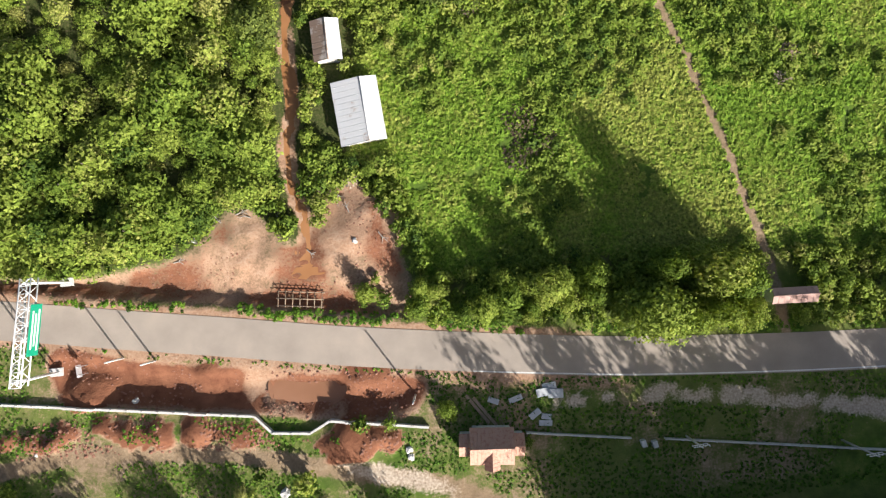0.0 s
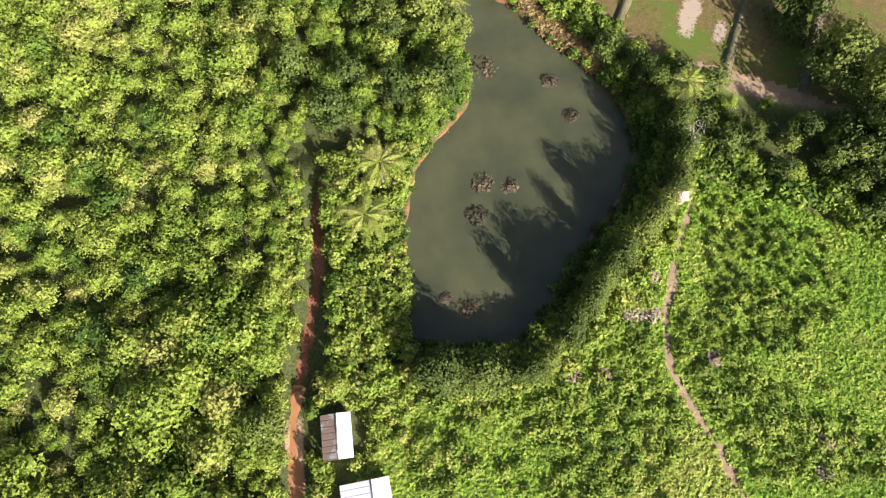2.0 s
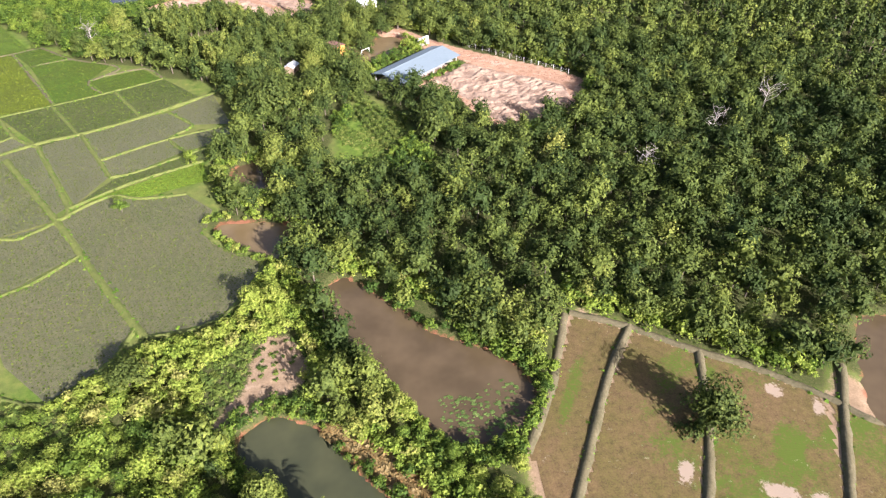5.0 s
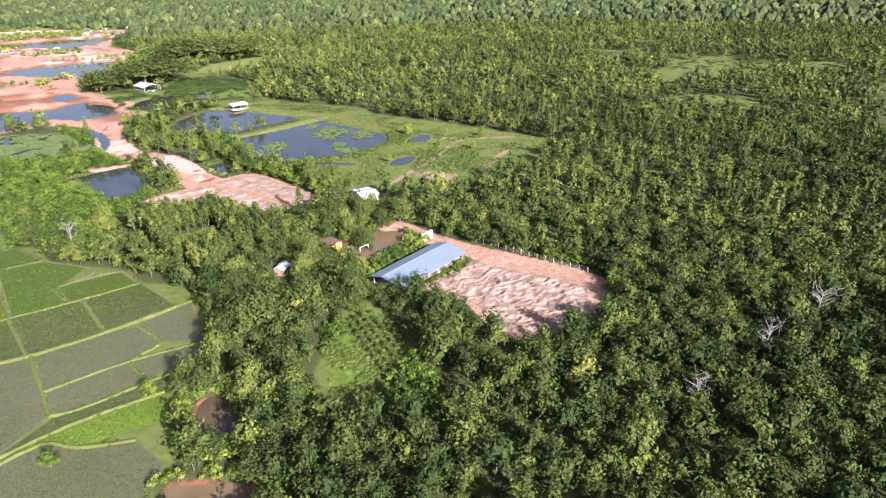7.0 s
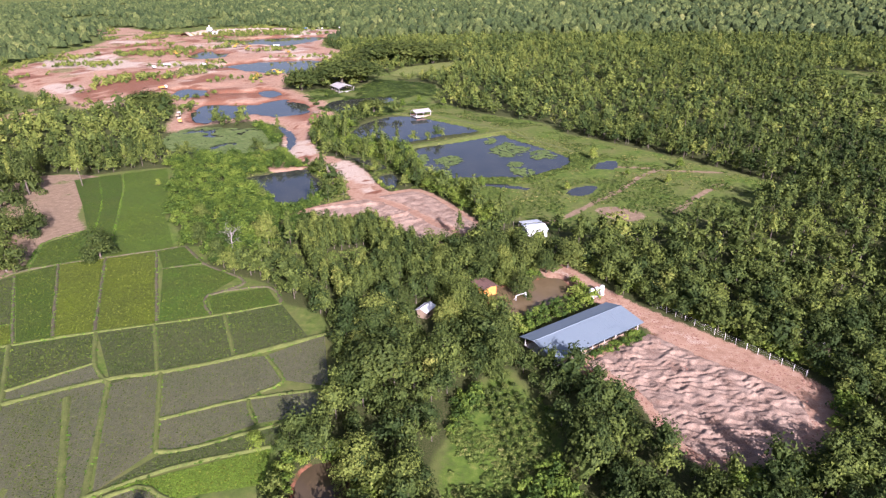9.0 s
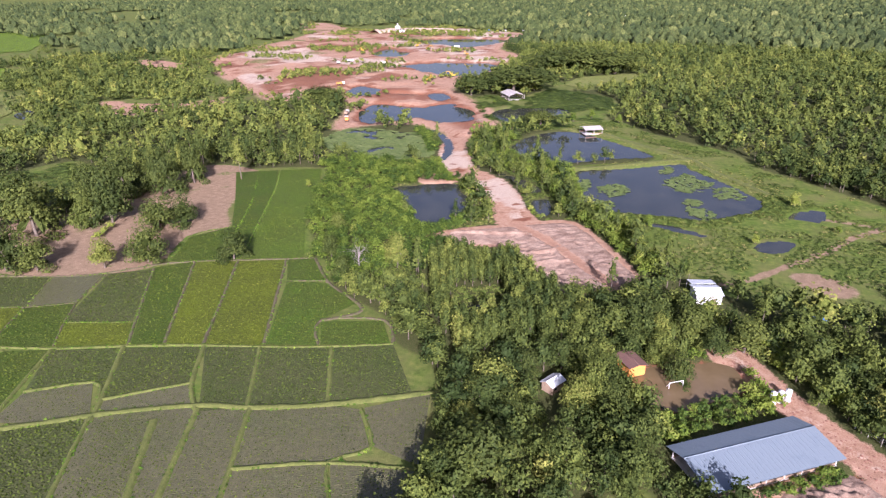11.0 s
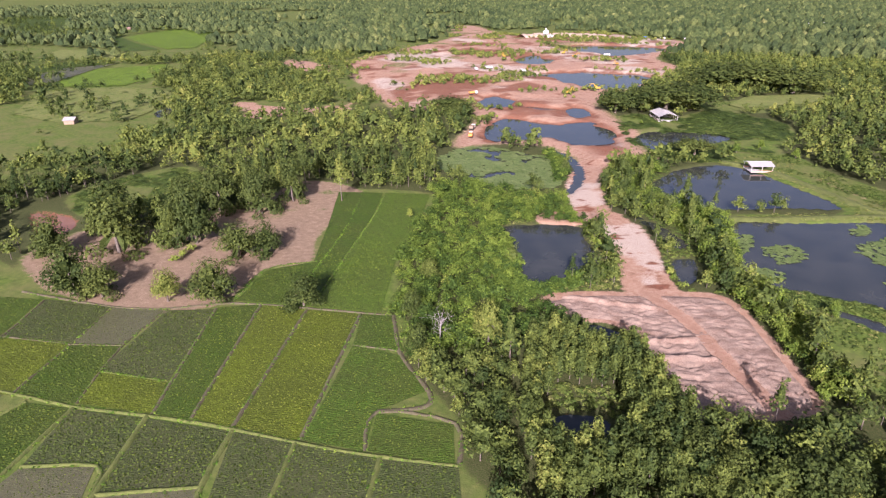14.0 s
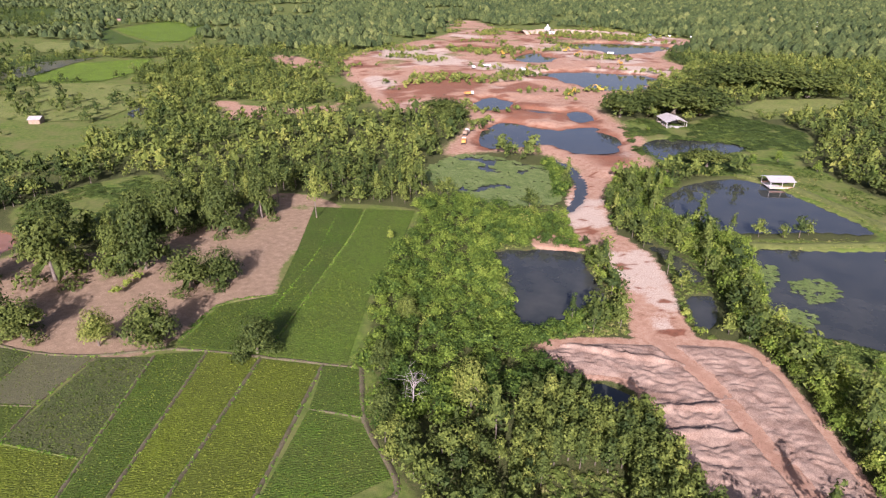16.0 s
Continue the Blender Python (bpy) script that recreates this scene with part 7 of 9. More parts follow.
for ring, gap in ((RISE_FIELD, 3.4), (MEADOW_N, 3.0), (FAR_FIELD, 8.0), (FAR_FIELD_B, 7.0), ([(-660, 425), (-620, 468), (-560, 480), (-500, 440), (-470, 400), (-500, 365), (-560, 355), (-630, 390)], 7.0)):
    x, y = scatter(ring, gap)
    ok = fnoise(x, y, 22, 178) > 0.42
    stand("meadow_tussocks", WEEDS, x[ok], y[ok], sized(int(ok.sum()), 1.5, 4.0), 0, M_grass, "rough clumps of grass on far pasture", "grass", base=0.45, flat_=0.5)
x, y = scatter([(-74, 325), (-62, 334), (-52, 322), (-52, 312), (-62, 306), (-70, 314)], 1.5)
ok = inside(x, y, ringed(POND_WOOD)) < -1
stand("meadow_tussocks", WEEDS, x[ok], y[ok], sized(int(ok.sum()), 0.8, 1.8), 0, M_grass, "bright grass round the plantation pool", "grass", base=0.75)
for line, wide in (([(-81, 468), (-68, 478), (-52, 493), (-36, 507), (-28, 512)], 5.0), ([(-28, 512), (-45, 520), (-70, 538), (-94, 553), (-112, 552)], 5.5), ([(-28, 512), (-18, 496), (-4, 482), (10, 466)], 4.5)):
    ridge(line, wide, 0.7, M_bund, "smooth grassy bank between fish ponds", 9)
    c = np.array(smooth_ring(line, 40, False))
    p = np.repeat(c, 4, 0) + rng.normal(0, wide * 0.24, (len(c) * 4, 2))
    stand("bank_grass", WEEDS, p[:, 0], p[:, 1], sized(len(p), 0.7, 1.4), 0, M_grass, "yellow-green grass on the fish pond bank", "grass", base=0.62)
for ring in ([(-160, 515), (-135, 530), (-80, 470), (-55, 412), (-45, 395), (-72, 392), (-100, 440), (-150, 480)], [(-152, 402), (-122, 430), (-90, 396), (-84, 384), (-104, 358), (-118, 358)], [(-180, 440), (-150, 462), (-128, 440), (-122, 428), (-150, 402)]):
    x, y = scatter(ring, 1.5)
    ok = free_of(x, y, 0.2, 0.3, (SPUR, DIRT_FIELD)) & (fnoise(x, y, 7, 181) > 0.36)
    stand("meadow_tussocks", WEEDS, x[ok], y[ok], sized(int(ok.sum()), 0.8, 1.7), 0, M_grass, "rough pale grass beside the track and ponds", "grass", base=0.58)
# hedge between the haul track and the fish ponds
HEDGE = [(-150, 512), (-143, 492), (-130, 466), (-112, 454), (-98, 448), (-80, 434), (-66, 408), (-58, 400), (-49, 391), (-38, 377), (-24, 358), (-12, 362), (-36, 393), (-54, 411), (-66, 433), (-80, 463), (-108, 471), (-124, 485), (-128, 510), (-140, 527)]
hx, hy = scatter(HEDGE, 3.5)
ok = free_of(hx, hy, 0.2, 0.2, (DIRT_FIELD,))
stand("hedge", BROAD, hx[ok], hy[ok], mixed_sizes(int(ok.sum()), 0.5, 1.05), 2, M_leaf, "dense hedge of light green trees beside the fish ponds", "hedge", trunks=False, base=0.42)
# weeds afloat and dead clumps in the ponds


def afloat(pond, level, count, cover, lo, hi, label, seed, base, spots=()):
    """Ragged mats of weed lying on water, gathered in spots, or else where noise is high."""
    r = np.random.default_rng(seed)
    ring = ringed(pond)
    x, y = r.uniform(ring[:, 0].min(), ring[:, 0].max(), count), r.uniform(ring[:, 1].min(), ring[:, 1].max(), count)
    ok = fnoise(x, y, 17, seed) > cover
    if spots:
        ok = np.zeros(len(x), bool)
        for sx_, sy_, wide, long_ in spots:
            ok |= np.hypot((x - sx_) / wide, (y - sy_) / long_) + 1.3 * (fnoise(x, y, 5, seed) - 0.5) < 1
    ok &= inside(x, y, ring) > 1.2
    x, y = x[ok], y[ok]
    n, k = len(x), 9
    w = np.arange(k) * 2 * math.pi / k
    rad = r.uniform(lo, hi, n)[:, None] * r.uniform(0.45, 1.25, (n, k))
    rimx, rimy = x[:, None] + np.cos(w) * rad * 1.3, y[:, None] + np.sin(w) * rad
    z = np.repeat(level + 0.03 + 0.0002 * np.arange(n)[:, None], k, 1)
    rim_ = np.stack([rimx, rimy, z], -1)
    mid = np.stack([x, y, z[:, 0] + 0.05], -1)
    tris = np.stack([np.repeat(mid[:, None], k, 1), rim_, np.roll(rim_, -1, 1)], 2).reshape(-1, 3, 3)
    t = np.column_stack([np.repeat(base + r.normal(0, 0.12, n), k), np.repeat(r.uniform(0.3, 0.7, n), k)])
    tagged(part("floating_weed", quads_mesh("floating_weed", tris, t, M_float), None), label, "water weed", kind="stuff")


M_float = foliage("floating_weed", ((0.0, (0.06, 0.10, 0.025)), (0.45, (0.105, 0.16, 0.045)), (1.0, (0.19, 0.24, 0.09))), 0.1)
afloat(POND_C, -0.5, 9000, 0.56, 0.3, 1.1, "patches of dull green weed afloat", 201, 0.45,
       ((-53.9, 446.4, 5.5, 9), (-24, 471, 9, 15), (-14, 432, 5, 6), (-53, 423.4, 4, 6.5), (-18.3, 443.3, 3.5, 4), (-68, 446, 3, 12), (-6, 462, 6, 9), (-36, 488, 3, 6)))
afloat(POND_MARSH, -0.4, 4200, 0.42, 0.7, 2.0, "thick mat of grey-green floating marsh weed", 202, 0.5)
afloat(POND_BROWN, -0.6, 2600, 0.58, 0.15, 0.45, "dull green weed on brown water", 203, 0.1, ((19.5, 139, 4.5, 6), (13, 138.5, 4, 4)))
x, y = scatter(POND_MARSH, 2.2)
ok = (fnoise(x, y, 11, 202) > 0.55) & (inside(x, y, ringed(POND_MARSH)) > 2)
stand("marsh_tussocks", WEEDS, x[ok], y[ok], sized(int(ok.sum()), 0.8, 1.8), 0, M_grass, "bright green tussocks standing in the marsh", "grass", base=0.62)
for x, y, r_ in ((5.5, 48.2, 1.7), (8.6, 63.2, 1.9), (10.2, 68.6, 2.0), (14.5, 67.6, 1.4), (26.4, 79.3, 1.4), (23.9, 86.5, 1.7), (2.5, 50.1, 0.9), (13, 90.5, 2.6)):
    q, t = tussock(int(x * 10), 0.45, r_, 90, 0.45, 0.7)
    ob = part("sunken_brush", quads_mesh("sunken_brush", q, t, M_brush), None)
    ob.matrix_basis = Matrix.Translation((x, y, -0.98))
    tagged(ob, "clump of dead brown brush in the pond", "brush", "dead brush in the pond")

M_twig = foliage("grey_twigs", ((0.0, (0.14, 0.10, 0.075)), (0.5, (0.24, 0.185, 0.145)), (1.0, (0.34, 0.28, 0.23))), 0.05)
for x, y, r_ in ((31, 47, 2.3), (29.4, 44.6, 1.8), (33, 50.5, 1.9), (32.2, 44.2, 1.5), (19, 36.5, 1.5), (23.4, 36, 1.3), (7, 34.6, 1.3), (-13.5, 11.5, 1.8), (-18, 11, 1.4), (39.5, 65.5, 1.6), (12.5, 17.5, 2.6), (15.5, 14, 2.4), (12, 12.5, 2.4), (40, 37, 1.2), (52.5, 24, 1.4), (51, 20, 1.3)):
    q, t = tussock(int(abs(x) * 10 + 3), 0.9, r_, 130, 0.34, 0.7)
    ob = part("dry_brush", quads_mesh("dry_brush", q, t, M_brush if x in (12.5, 15.5, 12) else M_twig), None)
    ob.matrix_basis = Matrix.Translation((x, y, gz(x, y) + 0.25))
    tagged(ob, "clump of dry grey-brown brush among green weeds", "brush", "dry brush on the meadow", "stuff")

# ---------- buildings and made things ----------
def patched(name, sound, worn, size, share, rough=0.45, metal=0.0, ribs=0.0):
    """Sheet metal or tile with patches of rust or dirt that have their own outline."""
    m, n, l, b = material(name, rough)
    b.inputs["Metallic"].default_value = metal
    wide, fine = texture(n, l, size, 5), texture(n, l, 0.25, 4)
    v = calc(n, l, "ADD", wide, calc(n, l, "MULTIPLY", calc(n, l, "SUBTRACT", fine, 0.5), 0.25))
    v = calc(n, l, "MULTIPLY", calc(n, l, "SUBTRACT", v, 0.72 - 0.4 * share), 9.0, True)
    base = blend(n, l, fine, tuple(c * 0.88 for c in sound), sound)
    l.new(blend(n, l, v, base, worn), b.inputs["Base Color"])
    relief(n, l, b, fine, 0.15, 0.02)
    return m


M_zinc_white = patched("white_roof_sheet", (0.66, 0.67, 0.66), (0.55, 0.52, 0.46), 1.6, 0.25)
# rust patches, over a sheet greyed to hold the west slope's shade
M_zinc_rust = patched("shaded_rusty_roof_sheet", (0.52, 0.53, 0.53), (0.30, 0.235, 0.185), 3.4, 0.42)
M_zinc_rusty = patched("rusted_roof_sheet", (0.36, 0.33, 0.30), (0.20, 0.145, 0.11), 1.5, 0.85)
M_roof_blue = patched("blue_grey_roof_sheet", (0.185, 0.24, 0.268), (0.155, 0.205, 0.232), 4.0, 0.4, 0.5)
M_roof_pale = patched("pale_roof_sheet", (0.66, 0.72, 0.72), (0.5, 0.55, 0.55), 2.0, 0.3, 0.4)
M_tile = patched("red_roof_tile", (0.50, 0.30, 0.22), (0.40, 0.20, 0.14), 0.5, 0.5, 0.8)
M_tile_pale = patched("faded_roof_tile", (0.46, 0.30, 0.25), (0.34, 0.20, 0.17), 0.8, 0.4, 0.85)
M_brown_roof = patched("brown_roof_sheet", (0.16, 0.095, 0.075), (0.11, 0.07, 0.055), 1.2, 0.4, 0.6)
M_grey_roof = patched("grey_roof_sheet", (0.42, 0.41, 0.38), (0.3, 0.28, 0.25), 2.0, 0.4, 0.6)
M_concrete = grained("concrete", (0.42, 0.41, 0.38), (0.66, 0.64, 0.60), 0.2, 1.5, 0.9, 0.3)
M_wall = grained("painted_wall", (0.60, 0.57, 0.50), (0.76, 0.73, 0.68), 0.3, 1.2, 0.85, 0.15)
M_orange = grained("orange_wall", (0.62, 0.24, 0.05), (0.72, 0.31, 0.08), 0.3, 1.2, 0.8, 0.15)
M_timber = grained("timber", (0.20, 0.14, 0.09), (0.38, 0.29, 0.20), 0.1, 0.8, 0.85, 0.3)
M_white = grained("white_paint", (0.68, 0.68, 0.66), (0.82, 0.82, 0.80), 0.2, 1.0, 0.5, 0.05)
M_galv = grained("galvanised_steel", (0.52, 0.53, 0.54), (0.72, 0.73, 0.74), 0.1, 1.0, 0.4, 0.05, 0.5, 0.4)
M_green_sign = grained("green_sign", (0.0, 0.25, 0.14), (0.01, 0.30, 0.17), 0.3, 1.0, 0.4, 0.0)
M_yellow = grained("machine_yellow", (0.42, 0.24, 0.03), (0.54, 0.33, 0.05), 0.3, 1.0, 0.5, 0.05)
M_dark = grained("dark_rubber", (0.02, 0.02, 0.02), (0.05, 0.05, 0.045), 0.1, 0.5, 0.8, 0.1)
M_blue = grained("blue_sheet", (0.03, 0.14, 0.42), (0.06, 0.20, 0.52), 0.3, 1.0, 0.5, 0.05)
M_glass = grained("dark_window", (0.02, 0.025, 0.03), (0.05, 0.06, 0.07), 0.5, 1.0, 0.1, 0.0, 0.6)
M_slab = grained("precast_slab", (0.34, 0.36, 0.37), (0.55, 0.56, 0.56), 0.15, 0.8, 0.8, 0.3)
M_clod = grained("red_clods", (0.15, 0.065, 0.042), (0.33, 0.175, 0.118), 0.12, 0.7, 0.95, 0.5)


def block(bm, c, s, turn=0.0, bevel=0.0):
    made = bmesh.ops.create_cube(bm, size=1.0, matrix=Matrix.Translation(c) @ Matrix.Rotation(turn, 4, "Z") @ Matrix.Diagonal((*s, 1)))
    if bevel:
        edges = {e for v in made["verts"] for e in v.link_edges}
        bmesh.ops.bevel(bm, geom=list(edges), offset=bevel, segments=1, affect="EDGES")
    return bm


def box_part(name, mat, parent, c, s, turn=0.0, bevel=0.02, label=""):
    return part(name, block(bmesh.new(), c, s, turn, bevel), mat, parent, label)


def rod(name, mat, parent, a, b, r, sides=6, taper=1.0, label=""):
    v, f = limb([a, b], [r, r * taper], sides)
    me = quick_mesh(name, v, f, mat, None, True)
    bm = bmesh.new()
    bm.from_mesh(me)
    bmesh.ops.holes_fill(bm, edges=[e for e in bm.edges if e.is_boundary])
    bm.to_mesh(me)
    bm.free()
    return part(name, me, None, parent, label)


def sheets(parent, a, b, c, d, count, mat, name="roof_sheet", thick=0.05, rib=0.035):
    """A roof slope from eave a-b to ridge c-d (c above b): overlapping sheets, each with a raised seam."""
    a, b, c, d = (Vector(p) for p in (a, b, c, d))
    n = (b - a).cross(d - a).normalized()
    if n.z < 0:
        n = -n
    for i in range(count):
        u, w = i / count, (i + 1) / count
        e0, e1, r0, r1 = a.lerp(b, u), a.lerp(b, w), d.lerp(c, u), d.lerp(c, w)
        bm = bmesh.new()
        rows = []
        for p, q in ((e0, e1), (r0, r1)):
            top = [p + n * rib, p.lerp(q, 0.08) + n * rib, p.lerp(q, 0.14) + n * 0.0, p.lerp(q, 0.5) + n * 0.012, q]
            rows.append([bm.verts.new(x) for x in top + [q - n * thick, p - n * thick]])
        k = 7
        for j in range(k):
            bm.faces.new((rows[0][j], rows[0][(j + 1) % k], rows[1][(j + 1) % k], rows[1][j]))
        bm.faces.new(rows[0])
        bm.faces.new(rows[1])
        bmesh.ops.recalc_face_normals(bm, faces=bm.faces)
        part(name, bm, mat, parent)


def gable(name, label, cx, cy, turn, length, back, front, eave, rise, wall, roof_back, roof_front, count, over=0.35, open_sides=False, base=None, category="shed"):
    """A gabled building: the ridge runs along local x; back and front are the widths either side of it."""
    ob = new(name)
    ob.matrix_basis = Matrix.Translation((cx, cy, gz(cx, cy) if base is None else base)) @ Matrix.Rotation(turn, 4, "Z")
    tagged(ob, label, category)
    h = length / 2
    top = eave + rise
    if open_sides:
        k = max(3, int(length / 4) + 1)
        for i in range(k):
            x = -h + 0.3 + (length - 0.6) * i / (k - 1)
            for y in (back - 0.3, -front + 0.3):
                box_part("post", M_concrete, ob, (x, y, eave / 2), (0.22, 0.22, eave), 0, 0.02)
        for y in (back - 0.3, -front + 0.3):
            box_part("low_wall", wall, ob, (0, y, 0.4), (length - 0.6, 0.15, 0.8))
        box_part("floor_slab", M_concrete, ob, (0, (back - front) / 2, 0.06), (length - 0.2, back + front - 0.2, 0.12))
    else:
        for y in (back - 0.15, -front + 0.15):
            box_part("wall", wall, ob, (0, y, eave / 2), (length - 0.3, 0.15, eave))
        for x in (-h + 0.15, h - 0.15):
            bm = bmesh.new()
            pts = [(x, back - 0.2, 0), (x, -front + 0.2, 0), (x, -front + 0.2, eave), (x, 0, top - 0.08), (x, back - 0.2, eave)]
            one = [bm.verts.new((p[0] - 0.07, p[1], p[2])) for p in pts]
            two = [bm.verts.new((p[0] + 0.07, p[1], p[2])) for p in pts]
            bm.faces.new(one)
            bm.faces.new(two[::-1])
            for i in range(5):
                bm.faces.new((one[i], two[i], two[(i + 1) % 5], one[(i + 1) % 5]))
            bmesh.ops.recalc_face_normals(bm, faces=bm.faces)
            part("gable_wall", bm, wall, ob)
        box_part("door", M_timber, ob, (0.2 * length, -front + 0.05, 0.95), (0.9, 0.08, 1.9))
        window = box_part("window", M_glass, ob, (-0.2 * length, -front + 0.05, 1.3), (0.9, 0.06, 0.8))
        box_part("window_frame", M_timber, window, (-0.2 * length, -front + 0.02, 1.75), (1.05, 0.08, 0.08))
    drop = over * rise / max(back, front)
    sheets(ob, (-h - over, back + over, eave - drop), (h + over, back + over, eave - drop), (h + over, 0.02, top), (-h - over, 0.02, top), count, roof_back)
    sheets(ob, (-h - over, -front - over, eave - drop), (h + over, -front - over, eave - drop), (h + over, -0.02, top), (-h - over, -0.02, top), count, roof_front)
    rod("ridge_cap", roof_back, ob, (-h - over, 0, top + 0.03), (h + over, 0, top + 0.03), 0.11, 6)
    return ob


# the two sheds by the stream
gable("shed", "long shed with a white and rust-stained metal roof", -9.65, 20.8, math.atan2(9.2, -0.85), 8.8, 4.0, 2.1, 2.2, 0.8, M_wall, M_zinc_rust, M_zinc_white, 11, 0.3)
gable("hut", "small hut with a rusted, half-white metal roof", -14.3, 31.5, radians(92), 5.6, 2.0, 1.7, 2.1, 0.7, M_wall, M_zinc_rusty, M_zinc_white, 7, 0.25)
# the tiled gatehouse south of the road: a main roof, two lower wings and a porch gable
gate = gable("gatehouse", "red-tiled gatehouse with stepped gable roofs", 4.1, -28.2, radians(-4), 5.6, 2.2, 2.4, 3.0, 1.7, M_wall, M_tile, M_tile, 12, 0.3, False, 0.0, "gatehouse")
for side in (-1, 1):
    x0, x1 = side * 2.95, side * 4.6
    sheets(gate, (min(x0, x1), 1.6, 2.4), (max(x0, x1), 1.6, 2.4), (max(x0, x1), 0, 3.6), (min(x0, x1), 0, 3.6), 4, M_tile, "wing_roof")
    sheets(gate, (min(x0, x1), -1.6, 2.4), (max(x0, x1), -1.6, 2.4), (max(x0, x1), 0, 3.6), (min(x0, x1), 0, 3.6), 4, M_tile, "wing_roof")
    box_part("wing_wall", M_wall, gate, (side * 3.7, 0, 1.2), (1.5, 2.6, 2.4))
    sheets(gate, (side * 0.0 - 1.1, -3.3, 3.1), (side * 0.0 - 1.1, -0.6, 3.1), (0, -0.6, 4.3), (0, -3.3, 4.3), 5, M_tile, "porch_roof") if side < 0 else sheets(gate, (1.1, -3.3, 3.1), (1.1, -0.6, 3.1), (0, -0.6, 4.3), (0, -3.3, 4.3), 5, M_tile, "porch_roof")
    rod("porch_post", M_concrete, gate, (side * 0.95, -3.1, 0), (side * 0.95, -3.1, 3.1), 0.12, 8)
gable("roadside_hut", "narrow roadside shelter with faded pink tile roof", 47.6, -10.9, radians(-2), 6.0, 0.9, 1.0, 3.9, 0.5, M_wall, M_tile_pale, M_tile_pale, 8, 0.15)
gable("pond_hut", "tiny pond-side hut with a faded reddish roof", 39.7, 62.2, radians(-4), 2.6, 0.9, 1.1, 2.2, 0.5, M_timber, M_tile_pale, M_tile_pale, 5, 0.2)
# the long shed in the yard and what stands round it
gable("long_shed", "long open animal shed with a pale blue-grey metal roof", 14.0, 285.0, math.atan2(21.2, 21.5), 30.2, 4.6, 7.6, 2.6, 1.3, M_timber, M_roof_blue, M_roof_blue, 30, 0.8, True, 0.1)
for i in range(3):
    x, y = 17.6 + 1.5 * i, 306.6 + 1.3 * i
    tank = new("water_tank")
    tank.matrix_basis = Matrix.Translation((x, y, gz(x, y)))
    tagged(tank, "white upright water tank on a concrete base", "water tank", "water tanks")
    rod("base", M_concrete, tank, (0, 0, -0.1), (0, 0, 0.3), 0.85, 12)
    rod("shell", M_white, tank, (0, 0, 0.3), (0, 0, 2.9), 0.7, 14)
    rod("lid", M_white, tank, (0, 0, 2.9), (0, 0, 3.1), 0.6, 14, 0.4)
white = gable("white_house", "white house with two pale metal roofs", -2.6, 353.2, math.atan2(-7.4, 3.3) + math.pi / 2, 7.6, 3.4, 3.4, 3.2, 0.8, M_white, M_roof_pale, M_roof_pale, 9, 0.3, False, None, "house")
sheets(white, (-3.6, 8.0, 2.7), (4.0, 8.0, 2.7), (4.0, 3.6, 3.5), (-3.6, 3.6, 3.5), 8, M_roof_pale, "lean_to_sheet")
for x in (-3.4, 0.2, 3.8):
    box_part("post", M_concrete, white, (x, 7.8, 1.35), (0.2, 0.2, 2.7))
gable("hut", "small grey hut with a light metal roof under trees", -29, 289.0, math.atan2(5.0, 1.9), 4.6, 1.7, 1.7, 2.4, 0.8, M_timber, M_zinc_white, M_roof_pale, 6, 0.3)
gable("brown_house", "small house with dark brown roof and orange walls", -14.4, 305.6, math.atan2(3.1, 3.1) + math.pi / 2, 6.4, 2.3, 2.3, 2.9, 0.5, M_orange, M_brown_roof, M_brown_roof, 7, 0.4, False, 0.0, "house")
for x, y, turn in ((-3.0, 303.2, 0.75), (-3.4, 309.4, 0.75)):
    goal = new("goal_frame")
    goal.matrix_basis = Matrix.Translation((x, y, -0.3)) @ Matrix.Rotation(turn, 4, "Z")
    tagged(goal, "white goal-like pipe frame standing in muddy water", "frame", "pipe frames in the flooded yard")
    for sx in (-1.9, 1.9):
        rod("upright", M_white, goal, (sx, 0, -0.4), (sx, 0, 1.7), 0.09)
        rod("back_stay", M_white, goal, (sx, 1.2, -0.4), (sx, 0, 1.5), 0.06)
    rod("crossbar", M_white, goal, (-1.95, 0, 1.7), (1.95, 0, 1.7), 0.09)
gable("fish_hut", "open pond-side hut with white roof on posts", -92.8, 548.5, math.atan2(10, -8) + math.pi / 2, 11, 5.0, 5.0, 3.2, 1.1, M_tile, M_grey_roof, M_roof_pale, 10, 0.4, True)
gable("barn", "old open barn with a grey sheet roof", -181, 638, math.atan2(17, -15), 20, 6.5, 6.5, 3.6, 2.0, M_timber, M_grey_roof, M_grey_roof, 14, 0.4, True)
gable("blue_hut", "little hut with a bright blue metal roof", 27.0, 350.5, 0.7, 3.6, 1.4, 1.4, 2.0, 0.4, M_timber, M_blue, M_blue, 4, 0.2)
gable("hut", "small pale-roofed hut among dark trees", 26.4, 336.5, 0.7, 3.6, 1.4, 1.4, 2.2, 0.5, M_timber, M_zinc_white, M_roof_pale, 5, 0.2)
gable("net_shed", "long low shed with a worn white roof in the wood", 73.6, 290.6, math.atan2(-5.6, 5.2), 8.5, 1.2, 1.2, 2.0, 0.4, M_timber, M_zinc_white, M_grey_roof, 8, 0.2)
gable("white_building", "far white building with flat pale roofs", -300, 1560, math.atan2(88, 41), 46, 8, 8, 8.0, 1.5, M_white, M_roof_pale, M_roof_pale, 16, 0.5, False, None, "building")

